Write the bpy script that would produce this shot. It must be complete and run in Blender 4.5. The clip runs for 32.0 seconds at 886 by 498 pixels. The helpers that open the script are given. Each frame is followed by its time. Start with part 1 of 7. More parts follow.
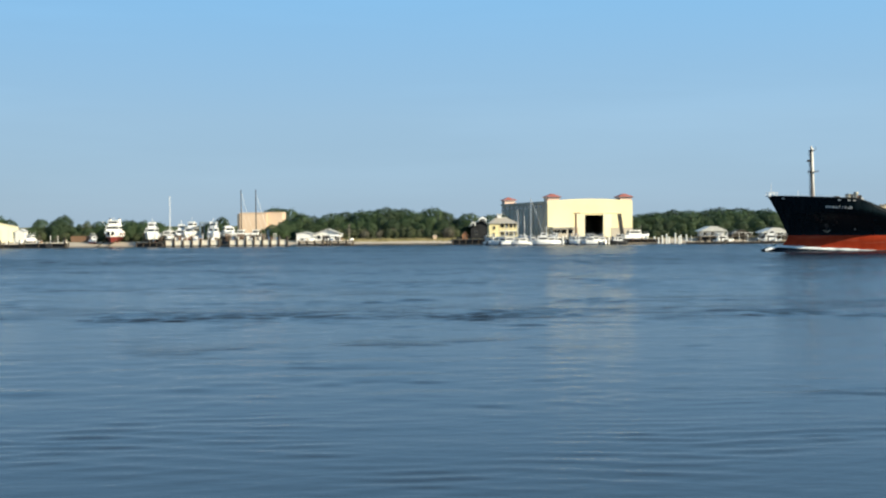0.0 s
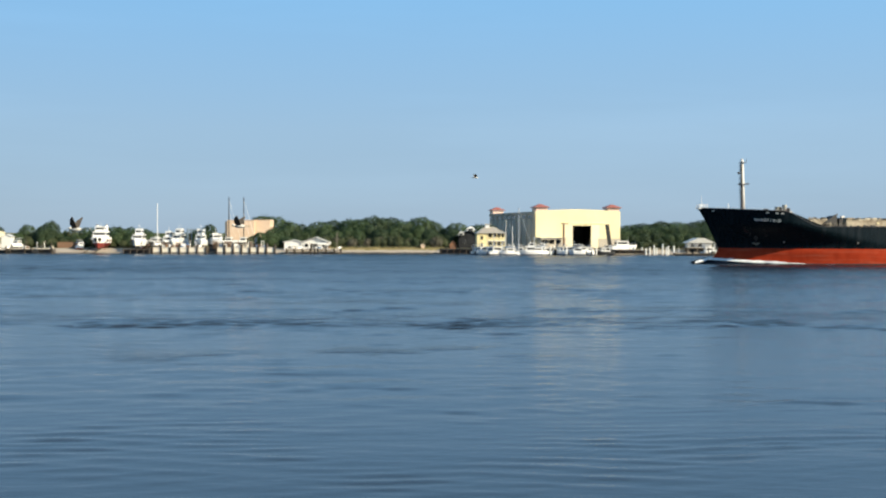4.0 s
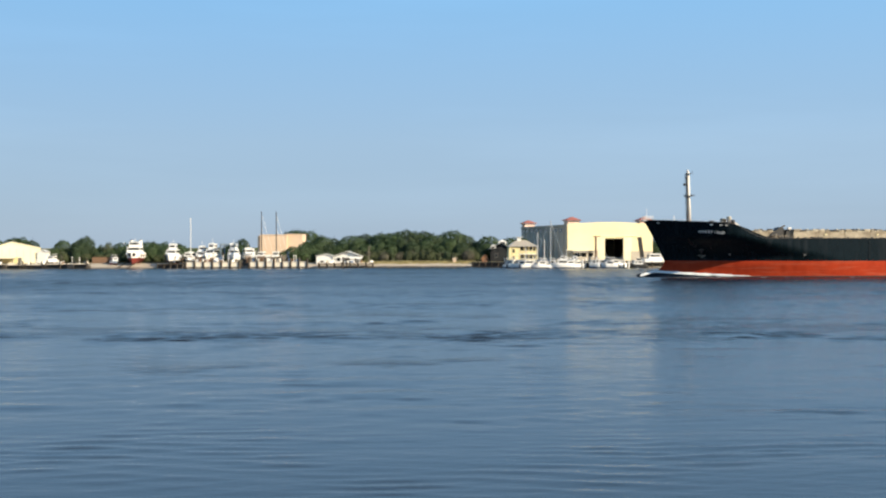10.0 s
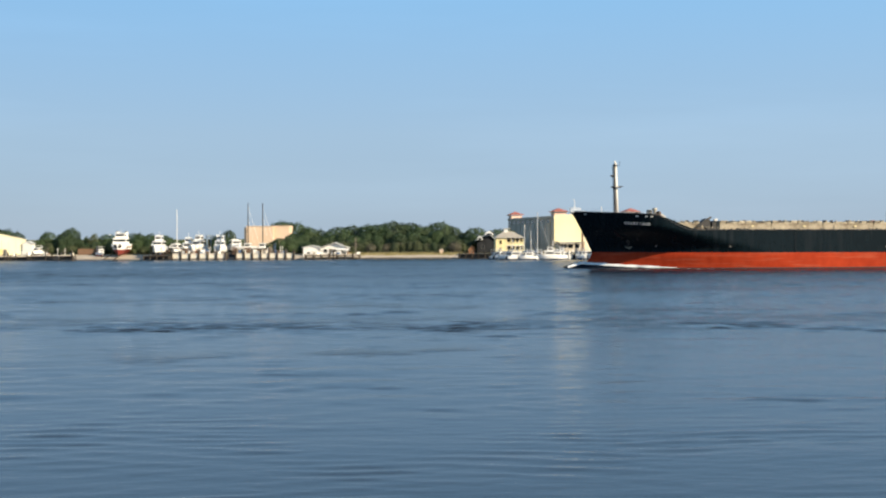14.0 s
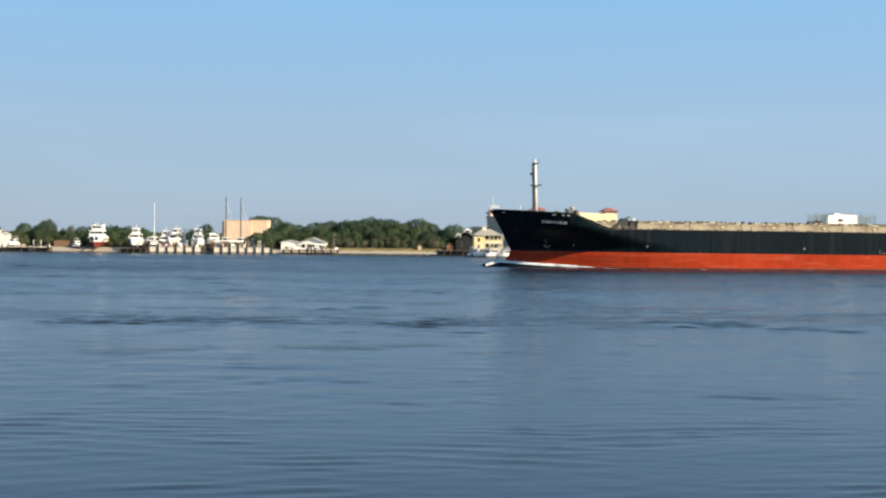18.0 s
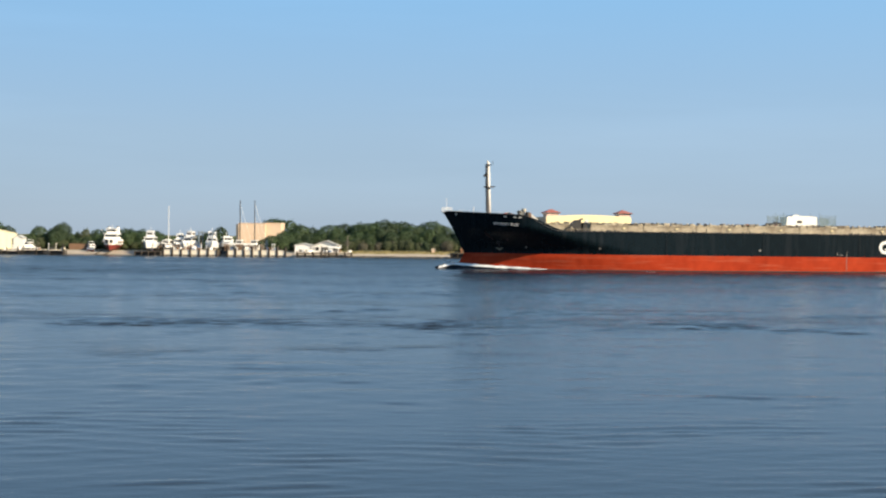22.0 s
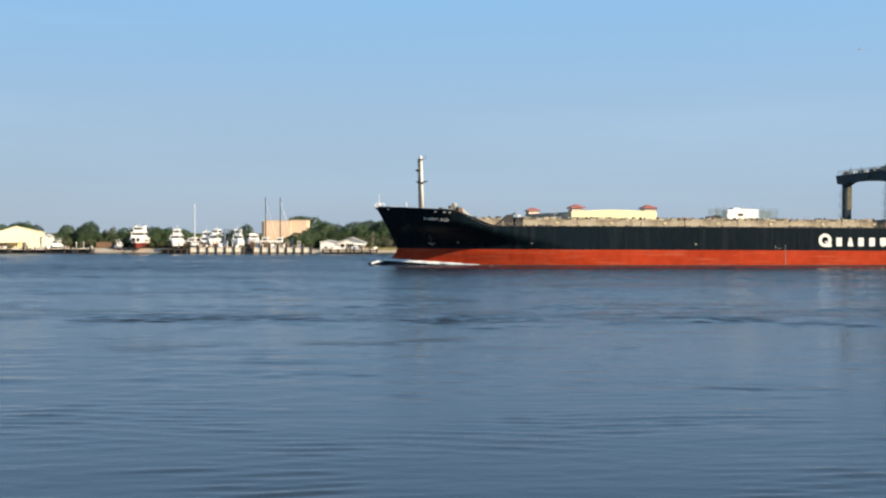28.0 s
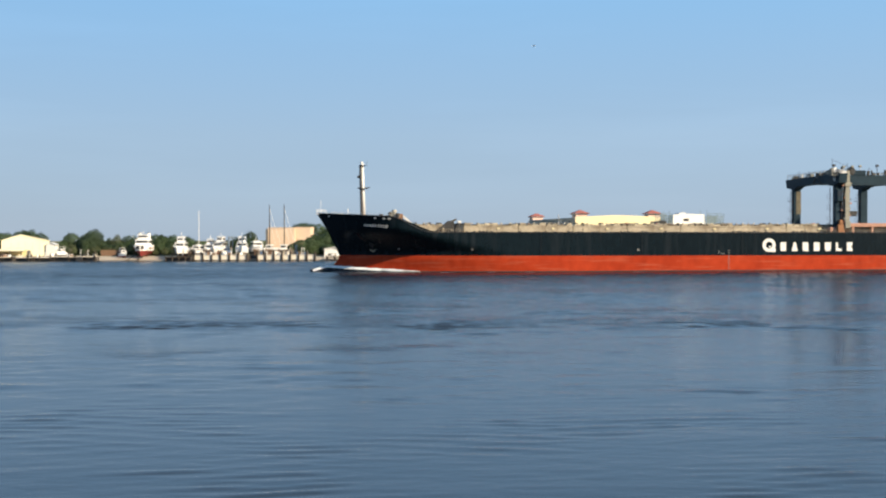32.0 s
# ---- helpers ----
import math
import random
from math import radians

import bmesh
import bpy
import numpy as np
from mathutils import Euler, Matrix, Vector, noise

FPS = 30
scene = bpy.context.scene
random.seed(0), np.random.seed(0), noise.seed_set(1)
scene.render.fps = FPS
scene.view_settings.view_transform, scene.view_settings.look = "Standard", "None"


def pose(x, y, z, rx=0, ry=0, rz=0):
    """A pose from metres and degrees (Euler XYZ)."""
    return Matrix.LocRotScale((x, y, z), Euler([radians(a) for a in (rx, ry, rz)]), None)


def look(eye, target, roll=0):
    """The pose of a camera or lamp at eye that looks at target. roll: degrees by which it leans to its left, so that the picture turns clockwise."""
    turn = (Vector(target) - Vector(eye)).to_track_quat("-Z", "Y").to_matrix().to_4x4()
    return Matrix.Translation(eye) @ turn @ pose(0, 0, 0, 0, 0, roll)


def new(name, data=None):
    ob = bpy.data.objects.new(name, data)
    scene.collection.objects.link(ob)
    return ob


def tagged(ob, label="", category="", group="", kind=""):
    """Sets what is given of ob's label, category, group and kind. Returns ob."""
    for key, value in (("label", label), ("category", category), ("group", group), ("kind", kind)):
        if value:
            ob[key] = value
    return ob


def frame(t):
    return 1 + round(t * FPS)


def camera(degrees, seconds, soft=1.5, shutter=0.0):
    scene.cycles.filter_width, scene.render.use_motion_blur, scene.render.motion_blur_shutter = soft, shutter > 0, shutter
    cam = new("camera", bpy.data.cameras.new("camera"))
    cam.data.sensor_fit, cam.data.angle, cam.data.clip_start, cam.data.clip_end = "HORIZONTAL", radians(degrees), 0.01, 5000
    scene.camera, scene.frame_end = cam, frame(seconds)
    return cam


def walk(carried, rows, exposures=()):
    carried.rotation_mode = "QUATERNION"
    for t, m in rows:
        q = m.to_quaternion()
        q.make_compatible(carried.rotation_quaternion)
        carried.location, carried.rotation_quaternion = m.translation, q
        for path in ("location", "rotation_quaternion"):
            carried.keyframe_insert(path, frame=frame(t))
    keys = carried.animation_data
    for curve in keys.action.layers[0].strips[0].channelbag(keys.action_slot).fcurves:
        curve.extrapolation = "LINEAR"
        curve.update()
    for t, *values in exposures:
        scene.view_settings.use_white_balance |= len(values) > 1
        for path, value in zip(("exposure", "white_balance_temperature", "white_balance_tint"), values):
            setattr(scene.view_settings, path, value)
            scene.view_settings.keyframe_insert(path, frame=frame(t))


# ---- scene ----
# ---------- camera: held by hand on the near bank, it only turns ----------
cam = camera(40.7, 32.0, soft=2.15)
EYE_Z = 7.24
# seconds, yaw, pitch, roll
PATH = [
    (0.0, -1.321, -1.246, -0.445),
    (0.5, -1.615, -1.001, -0.438),
    (1.0, -1.486, -0.790, -0.439),
    (1.5, -1.854, -1.011, -0.334),
    (2.0, -1.991, -0.628, -0.044),
    (2.5, -1.994, -0.822, 0.061),
    (4.5, -1.797, -0.775, 0.137),
    (5.0, -1.479, -0.069, 0.134),
    (5.5, -1.521, -0.412, 0.242),
    (6.0, -1.185, -0.248, 0.247),
    (6.5, -1.033, -0.453, 0.238),
    (7.0, -0.655, -0.396, 0.209),
    (7.5, -0.209, -0.728, 0.087),
    (8.0, -0.544, -0.374, 0.444),
    (8.5, -0.629, -0.162, 0.109),
    (9.0, -0.359, -0.097, -0.150),
    (9.5, -0.054, -0.191, -0.222),
    (10.0, -0.383, -0.152, -0.186),
    (10.5, -0.476, -0.313, -0.265),
    (11.0, -0.364, -0.425, -0.376),
    (11.5, -0.245, -0.397, -0.260),
    (12.0, -0.594, -0.480, -0.317),
    (12.5, -0.969, -0.656, -0.201),
    (13.0, -0.893, -0.650, -0.223),
    (13.5, -0.801, -0.562, -0.262),
    (14.0, -1.012, -0.566, -0.214),
    (14.5, -1.296, -0.326, -0.130),
    (15.0, -1.700, -0.539, -0.077),
    (15.5, -1.762, -0.818, 0.123),
    (17.5, -1.839, -0.675, 0.594),
    (18.0, -2.055, -0.714, 0.600),
    (18.5, -2.026, -0.676, 0.543),
    (19.0, -2.067, -0.486, 0.627),
    (19.5, -1.799, -0.412, 0.859),
    (20.0, -1.510, -0.604, 0.535),
    (20.5, -1.315, -0.557, 0.420),
    (21.0, -1.280, -0.564, 0.517),
    (21.5, -1.391, -0.600, 0.667),
    (22.0, -1.401, -0.591, 0.544),
    (22.5, -1.393, -0.484, 0.684),
    (23.0, -1.564, -0.387, 0.902),
    (23.5, -1.121, -0.537, 0.780),
    (24.0, -1.136, -0.644, 0.342),
    (24.5, -0.897, -0.729, 0.481),
    (25.0, -0.297, -0.605, 0.466),
    (25.5, -0.269, -0.729, 0.395),
    (27.5, -0.418, -0.803, 0.628),
    (28.0, -0.196, -0.790, 0.126),
    (28.5, -0.079, -0.715, -0.219),
    (29.0, -0.062, -0.445, -0.318),
    (29.5, 0.152, -0.436, -0.455),
    (30.0, 0.053, -0.423, -0.262),
    (30.5, -0.053, -0.274, 0.014),
    (31.0, -0.316, -0.416, -0.176),
    (31.5, -0.167, -0.452, -0.191),
    (32.0, -0.006, -0.483, -0.137),
]
walk(cam, [(t, pose(0, 0, EYE_Z, 90 + p, 0, y) @ pose(0, 0, 0, 0, 0, r)) for t, y, p, r in PATH],
     exposures=((0, 0.69, 6430, 4), (6, 0.71, 6560, 8.5), (12, 0.74, 6760, 10), (24, 0.72, 6860, 11), (32, 0.72, 6860, 12)))

# ---------- light: a low evening sun from the right, behind the camera ----------
SUN_AZ, SUN_EL = 58.0, 27.0          # degrees to the right of straight back, degrees up
world = bpy.data.worlds.new("sky")
scene.world = world
world.use_nodes = True
wn, wl = world.node_tree.nodes, world.node_tree.links
wn.clear()
sky = wn.new("ShaderNodeTexSky")
sky.sky_type, sky.sun_disc = "NISHITA", False
sky.sun_elevation, sky.sun_rotation = radians(SUN_EL), radians(180 - SUN_AZ)
sky.altitude, sky.air_density, sky.dust_density, sky.ozone_density = 0, 1.0, 0.3, 3.0
bg, wo = wn.new("ShaderNodeBackground"), wn.new("ShaderNodeOutputWorld")
bg.inputs["Strength"].default_value = 0.132
tint = wn.new("ShaderNodeMix")
tint.data_type, tint.blend_type = "RGBA", "MULTIPLY"
tint.inputs["Factor"].default_value = 1.0
tint.inputs["B"].default_value = (0.80, 0.93, 1.18, 1)
wl.new(sky.outputs[0], tint.inputs["A"])
haze = wn.new("ShaderNodeMix")          # an even summer haze over the clear sky
haze.data_type = "RGBA"
haze.inputs["Factor"].default_value = 0.92
haze.inputs["B"].default_value = (1.80, 2.86, 4.12, 1)
wl.new(tint.outputs["Result"], haze.inputs["A"])
# the haze is palest at the horizon and clears upwards
way, up, clear = wn.new("ShaderNodeTexCoord"), wn.new("ShaderNodeSeparateXYZ"), wn.new("ShaderNodeValToRGB")
wl.new(way.outputs["Generated"], up.inputs[0])
wl.new(up.outputs["Z"], clear.inputs[0])
for at, colour in ((0.0, (0.885, 0.762, 0.705)), (0.085, (0.888, 0.836, 0.80)), (0.2, (0.685, 0.868, 0.955)), (0.34, (0.60, 0.70, 0.75)), (1.0, (0.42, 0.49, 0.56))):
    el = clear.color_ramp.elements[0] if at == 0 else (clear.color_ramp.elements[len(clear.color_ramp.elements) - 1] if at == 1 else clear.color_ramp.elements.new(at))
    el.position, el.color = at, (*colour, 1)
graded = wn.new("ShaderNodeMix")
graded.data_type, graded.blend_type = "RGBA", "MULTIPLY"
graded.inputs["Factor"].default_value = 1.0
wl.new(haze.outputs["Result"], graded.inputs["A"])
wl.new(clear.outputs[0], graded.inputs["B"])
# and a little brighter towards the sun's side
side_ = wn.new("ShaderNodeMapRange")
for socket, value in (("From Min", -1.0), ("From Max", 1.0), ("To Min", 0.90), ("To Max", 1.05)):
    side_.inputs[socket].default_value = value
wl.new(up.outputs["X"], side_.inputs["Value"])
sided = wn.new("ShaderNodeVectorMath")
sided.operation = "SCALE"
wl.new(graded.outputs["Result"], sided.inputs[0])
# thin cirrus, drawn out in long slanting wisps
lie, wisp, thin, veil = wn.new("ShaderNodeMapping"), wn.new("ShaderNodeTexNoise"), wn.new("ShaderNodeMapRange"), wn.new("ShaderNodeMath")
lie.inputs["Rotation"].default_value = (0, radians(11), 0)
lie.inputs["Scale"].default_value = (1.6, 1.0, 15.0)
wisp.inputs["Scale"].default_value, wisp.inputs["Detail"].default_value = 1.3, 6
wl.new(way.outputs["Generated"], lie.inputs[0])
wl.new(lie.outputs[0], wisp.inputs[0])
for socket, value in (("From Min", 0.50), ("From Max", 0.78), ("To Min", 1.0), ("To Max", 1.07)):
    thin.inputs[socket].default_value = value
wl.new(wisp.outputs[0], thin.inputs["Value"])
veil.operation = "MULTIPLY"
wl.new(side_.outputs[0], veil.inputs[0])
wl.new(thin.outputs[0], veil.inputs[1])
wl.new(veil.outputs[0], sided.inputs["Scale"])
wl.new(sided.outputs[0], bg.inputs[0])
wl.new(bg.outputs[0], wo.inputs[0])
sun = new("sun", bpy.data.lights.new("sun", "SUN"))
sun.data.energy, sun.data.angle, sun.data.color = 5.0, radians(0.5), (1.0, 0.85, 0.62)
a, e = radians(SUN_AZ), radians(SUN_EL)
SUN_DIR = Vector((math.sin(a) * math.cos(e), -math.cos(a) * math.cos(e), math.sin(e)))
sun.matrix_world = look(SUN_DIR * 900, (0, 0, 0))


# ---------- materials ----------
def surface(name, dark, light, rough=0.6, metal=0.0, scale=0.5, fine=6.0, bump=0.0, stretch=(1, 1, 1), by="noise", coat=0.0, spec=0.5, runs=None):
    """A painted or natural surface: two colours mixed by coarse and fine noise, with relief of the fine noise."""
    m = bpy.data.materials.new(name)
    m.use_nodes = True
    n, k = m.node_tree.nodes, m.node_tree.links
    b = n["Principled BSDF"]
    co = n.new("ShaderNodeTexCoord")
    mp = n.new("ShaderNodeMapping")
    mp.inputs["Scale"].default_value = stretch
    k.new(co.outputs["Object"], mp.inputs[0])
    t1, t2 = n.new("ShaderNodeTexNoise"), n.new("ShaderNodeTexNoise")
    t1.inputs["Scale"].default_value, t2.inputs["Scale"].default_value = scale, fine
    t1.inputs["Detail"].default_value, t2.inputs["Detail"].default_value = 4, 5
    k.new(mp.outputs[0], t1.inputs[0])
    k.new(mp.outputs[0], t2.inputs[0])
    mix = n.new("ShaderNodeMath")
    mix.operation = "ADD"
    sub = n.new("ShaderNodeMath")
    sub.operation = "MULTIPLY_ADD"
    sub.inputs[1].default_value, sub.inputs[2].default_value = 1.6, -1.1
    k.new(t1.outputs[0], mix.inputs[0])
    k.new(t2.outputs[0], mix.inputs[1])
    k.new(mix.outputs[0], sub.inputs[0])
    last = sub.outputs[0]
    if by != "noise":
        info = n.new("ShaderNodeObjectInfo") if by == "object" else n.new("ShaderNodeNewGeometry")
        add = n.new("ShaderNodeMath")
        add.operation = "MULTIPLY_ADD"
        add.inputs[1].default_value = 0.6
        k.new(info.outputs["Random" if by == "object" else "Random Per Island"], add.inputs[0])
        half = n.new("ShaderNodeMath")
        half.operation = "SUBTRACT"
        half.inputs[1].default_value = 0.3
        k.new(last, half.inputs[0])
        k.new(half.outputs[0], add.inputs[2])
        last = add.outputs[0]
    ramp = n.new("ShaderNodeMix")
    ramp.data_type = "RGBA"
    ramp.clamp_factor = True
    ramp.inputs["A"].default_value, ramp.inputs["B"].default_value = (*dark, 1), (*light, 1)
    k.new(last, ramp.inputs["Factor"])
    paint = ramp.outputs["Result"]
    if runs:                                # streaks of another colour: colour, how often along x and z, amount
        colour, sx, sz, amount = runs
        m2, t3, cut, over = n.new("ShaderNodeMapping"), n.new("ShaderNodeTexNoise"), n.new("ShaderNodeMapRange"), n.new("ShaderNodeMix")
        m2.inputs["Scale"].default_value = (sx, sx, sz)
        k.new(co.outputs["Object"], m2.inputs[0])
        k.new(m2.outputs[0], t3.inputs[0])
        t3.inputs["Scale"].default_value, t3.inputs["Detail"].default_value = 1.0, 5
        for socket, value in (("From Min", 0.52), ("From Max", 0.74), ("To Max", amount)):
            cut.inputs[socket].default_value = value
        k.new(t3.outputs[0], cut.inputs["Value"])
        over.data_type = "RGBA"
        over.inputs["B"].default_value = (*colour, 1)
        k.new(cut.outputs[0], over.inputs["Factor"])
        k.new(paint, over.inputs["A"])
        paint = over.outputs["Result"]
    k.new(paint, b.inputs["Base Color"])
    b.inputs["Roughness"].default_value, b.inputs["Metallic"].default_value = rough, metal
    b.inputs["Coat Weight"].default_value, b.inputs["Specular IOR Level"].default_value = coat, spec
    if bump:
        bp = n.new("ShaderNodeBump")
        bp.inputs["Strength"].default_value, bp.inputs["Distance"].default_value = 0.6, bump
        k.new(t2.outputs[0], bp.inputs["Height"])
        k.new(bp.outputs[0], b.inputs["Normal"])
    return m


def water_material():
    m = bpy.data.materials.new("river_water")
    m.use_nodes = True
    n, k = m.node_tree.nodes, m.node_tree.links
    b = n["Principled BSDF"]
    b.inputs["Base Color"].default_value = (0.0105, 0.0165, 0.0275, 1)
    b.inputs["IOR"].default_value = 1.333
    co, axes = n.new("ShaderNodeTexCoord"), n.new("ShaderNodeSeparateXYZ")
    k.new(co.outputs["Object"], axes.inputs[0])

    def sum_(op, *args):
        nd = n.new("ShaderNodeMath")
        nd.operation = op
        for i, a_ in enumerate(args):
            if isinstance(a_, (int, float)):
                nd.inputs[i].default_value = a_
            else:
                k.new(a_, nd.inputs[i])
        return nd.outputs[0]

    def grain(sx, sy, detail):
        mp = n.new("ShaderNodeMapping")
        mp.inputs["Scale"].default_value = (sx, sy, 1)
        tx = n.new("ShaderNodeTexNoise")
        tx.inputs["Scale"].default_value, tx.inputs["Detail"].default_value = 1.0, detail
        k.new(co.outputs["Object"], mp.inputs[0])
        k.new(mp.outputs[0], tx.inputs[0])
        return tx.outputs[0]

    def step_(value, low, high):
        nd = n.new("ShaderNodeMapRange")
        nd.interpolation_type = "SMOOTHSTEP"
        nd.inputs["From Min"].default_value, nd.inputs["From Max"].default_value = low, high
        k.new(value, nd.inputs["Value"])
        return nd.outputs[0]

    # wavelets too small to see from afar
    k.new(sum_("MULTIPLY_ADD", step_(axes.outputs["Y"], 130.0, 250.0), 0.08, 0.19), b.inputs["Roughness"])
    # cat's-paws: patches of wind-roughened water, and one long ragged tide line across the river
    paws = sum_("MULTIPLY", step_(grain(0.022, 0.05, 2), 0.47, 0.62), step_(grain(0.10, 0.16, 4), 0.50, 0.62))
    off = sum_("MULTIPLY_ADD", grain(0.018, 0.03, 3), 34.0, -17.0)
    dist = sum_("DIVIDE", sum_("ADD", sum_("SUBTRACT", axes.outputs["Y"], 104.0), off), 6.0)
    line = sum_("POWER", 2.718, sum_("MULTIPLY", sum_("MULTIPLY", dist, dist), -1.0))
    line = sum_("MULTIPLY", line, step_(grain(0.16, 0.26, 4), 0.40, 0.62))
    rough = sum_("MULTIPLY", sum_("MAXIMUM", paws, line), step_(axes.outputs["Y"], 48.0, 90.0))
    away = sum_("MULTIPLY_ADD", step_(axes.outputs["Y"], 240.0, 340.0), 0.9, step_(axes.outputs["Y"], 45.0, 190.0))
    coarse = sum_("MULTIPLY", grain(0.55, 1.1, 3), sum_("MULTIPLY_ADD", rough, 0.55, sum_("MULTIPLY_ADD", away, 0.14, 0.05)))
    fine = sum_("MULTIPLY", grain(2.2, 3.4, 2), sum_("MULTIPLY_ADD", rough, 0.16, sum_("MULTIPLY_ADD", away, 0.055, 0.010)))
    bp = n.new("ShaderNodeBump")
    bp.inputs["Distance"].default_value = 1.0
    bp.inputs["Strength"].default_value = 0.5
    k.new(sum_("ADD", coarse, fine), bp.inputs["Height"])
    k.new(bp.outputs[0], b.inputs["Normal"])
    return m


WATER = water_material()
BLACK = surface("black_hull_paint", (0.0013, 0.0044, 0.0062), (0.0038, 0.0098, 0.0135), 0.27, spec=0.26, scale=0.12, fine=2.0, stretch=(0.5, 1, 0.25), bump=0.004, runs=((0.030, 0.034, 0.040), 0.7, 0.07, 0.3))
RED = surface("red_antifouling_paint", (0.26, 0.0215, 0.005), (0.42, 0.046, 0.0135), 0.8, spec=0.15, scale=0.1, fine=1.2, stretch=(0.4, 1, 0.3), runs=((0.42, 0.12, 0.07), 0.12, 1.6, 0.5))
BUFF = surface("weathered_buff_deck_paint", (0.21, 0.175, 0.125), (0.54, 0.48, 0.37), 0.7, scale=0.3, fine=2.5, runs=((0.16, 0.09, 0.05), 0.9, 0.2, 0.5))
BUFF_D = surface("grimy_hatch_paint", (0.06, 0.045, 0.03), (0.62, 0.55, 0.42), 0.75, scale=0.5, fine=3.0, by="object")
DECK = surface("rusty_red_deck", (0.13, 0.05, 0.03), (0.22, 0.10, 0.06), 0.8, scale=0.4)
PALE = surface("pale_grey_mast_paint", (0.52, 0.51, 0.49), (0.74, 0.73, 0.70), 0.55, scale=0.8)
STEEL = surface("slate_blue_crane_paint", (0.008, 0.022, 0.035), (0.017, 0.040, 0.060), 0.65, spec=0.15, scale=0.5)
PALE_D = surface("sun_bleached_grey_paint", (0.30, 0.29, 0.25), (0.52, 0.50, 0.44), 0.6, scale=0.5, runs=((0.12, 0.07, 0.045), 0.9, 0.15, 0.6))
LEG = surface("worn_grey_leg_paint", (0.17, 0.17, 0.145), (0.30, 0.30, 0.255), 0.6, scale=0.6)
DARK = surface("dark_machinery", (0.012, 0.013, 0.014), (0.04, 0.04, 0.042), 0.6, scale=1.0)
OLIVE = surface("sun_faded_olive_paint", (0.055, 0.05, 0.034), (0.15, 0.13, 0.09), 0.7, scale=0.9, fine=4.0, runs=((0.05, 0.03, 0.02), 0.8, 0.2, 0.6))
RUST = surface("pink_primer_beam", (0.33, 0.17, 0.12), (0.48, 0.27, 0.20), 0.7, scale=0.7)
WHITE = surface("white_paint", (0.70, 0.70, 0.68), (0.84, 0.84, 0.82), 0.45, scale=0.6)
GEL = surface("white_gelcoat", (0.72, 0.72, 0.71), (0.84, 0.84, 0.83), 0.25, scale=0.8, coat=0.4)
YELLOW_L = surface("yellow_fitting", (0.70, 0.60, 0.30), (0.82, 0.74, 0.48), 0.5)
FOAM = surface("foam", (0.55, 0.60, 0.64), (0.86, 0.88, 0.90), 0.9, scale=0.8, fine=4.0, bump=0.05)
NET = surface("green_debris_netting", (0.10, 0.15, 0.155), (0.20, 0.26, 0.27), 0.9)
GLASS = surface("dark_window_glass", (0.012, 0.016, 0.02), (0.03, 0.035, 0.045), 0.08)
SAND = surface("beach_sand", (0.31, 0.265, 0.21), (0.45, 0.39, 0.32), 0.95, scale=0.25, fine=3.0, bump=0.05)
EARTH = surface("grassy_earth", (0.06, 0.07, 0.02), (0.20, 0.16, 0.07), 0.95, scale=0.12, fine=1.5, bump=0.05)
CONCRETE = surface("sunlit_concrete", (0.62, 0.57, 0.47), (0.82, 0.78, 0.69), 0.9, scale=0.5, fine=3.0, bump=0.02)
WOOD = surface("weathered_dock_timber", (0.026, 0.021, 0.017), (0.085, 0.07, 0.056), 0.9, scale=0.8, fine=5.0)
WOOD_G = surface("grey_weathered_timber", (0.11, 0.095, 0.08), (0.24, 0.21, 0.175), 0.9, scale=0.8, fine=5.0)
WOOD_L = surface("sun_bleached_timber", (0.48, 0.43, 0.36), (0.66, 0.60, 0.52), 0.9, scale=0.8, fine=5.0)
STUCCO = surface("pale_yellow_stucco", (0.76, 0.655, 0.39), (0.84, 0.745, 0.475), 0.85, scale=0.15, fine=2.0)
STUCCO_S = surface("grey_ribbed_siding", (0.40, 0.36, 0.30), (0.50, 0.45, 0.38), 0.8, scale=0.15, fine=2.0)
PINK = surface("salmon_stucco", (0.60, 0.43, 0.36), (0.72, 0.54, 0.46), 0.85, scale=0.4, fine=3.0)
TILE = surface("terracotta_roof_tile", (0.25, 0.080, 0.068), (0.36, 0.13, 0.105), 0.8, scale=0.8, fine=4.0)
TANWALL = surface("tan_block_wall", (0.62, 0.46, 0.33), (0.71, 0.55, 0.42), 0.85, scale=0.15, fine=2.0)
CREAM = surface("cream_metal_siding", (0.74, 0.68, 0.48), (0.83, 0.77, 0.57), 0.6, scale=0.2, fine=2.0)
LEMON = surface("yellow_clapboard", (0.78, 0.67, 0.35), (0.84, 0.74, 0.44), 0.7, scale=0.4)
ROOF = surface("pale_metal_roof", (0.42, 0.42, 0.40), (0.58, 0.58, 0.56), 0.4, scale=0.5)
ROOF_D = surface("dark_shingle_roof", (0.10, 0.10, 0.10), (0.18, 0.18, 0.175), 0.85, scale=0.8)
BROWN = surface("brown_boards", (0.15, 0.085, 0.05), (0.26, 0.155, 0.10), 0.85, scale=0.6)
ORANGE = surface("orange_brown_boards", (0.22, 0.095, 0.045), (0.32, 0.15, 0.07), 0.8, scale=0.6)
BOATRED = surface("red_boat_bottom", (0.14, 0.016, 0.014), (0.25, 0.035, 0.03), 0.5, scale=0.6)
BLUE = surface("blue_canvas", (0.05, 0.10, 0.20), (0.10, 0.17, 0.30), 0.8, scale=1.0)
ALU = surface("bare_aluminium", (0.60, 0.60, 0.60), (0.76, 0.76, 0.76), 0.35, metal=0.6)
BARK = surface("bark", (0.05, 0.035, 0.025), (0.13, 0.10, 0.075), 0.95, scale=1.5, fine=8.0)
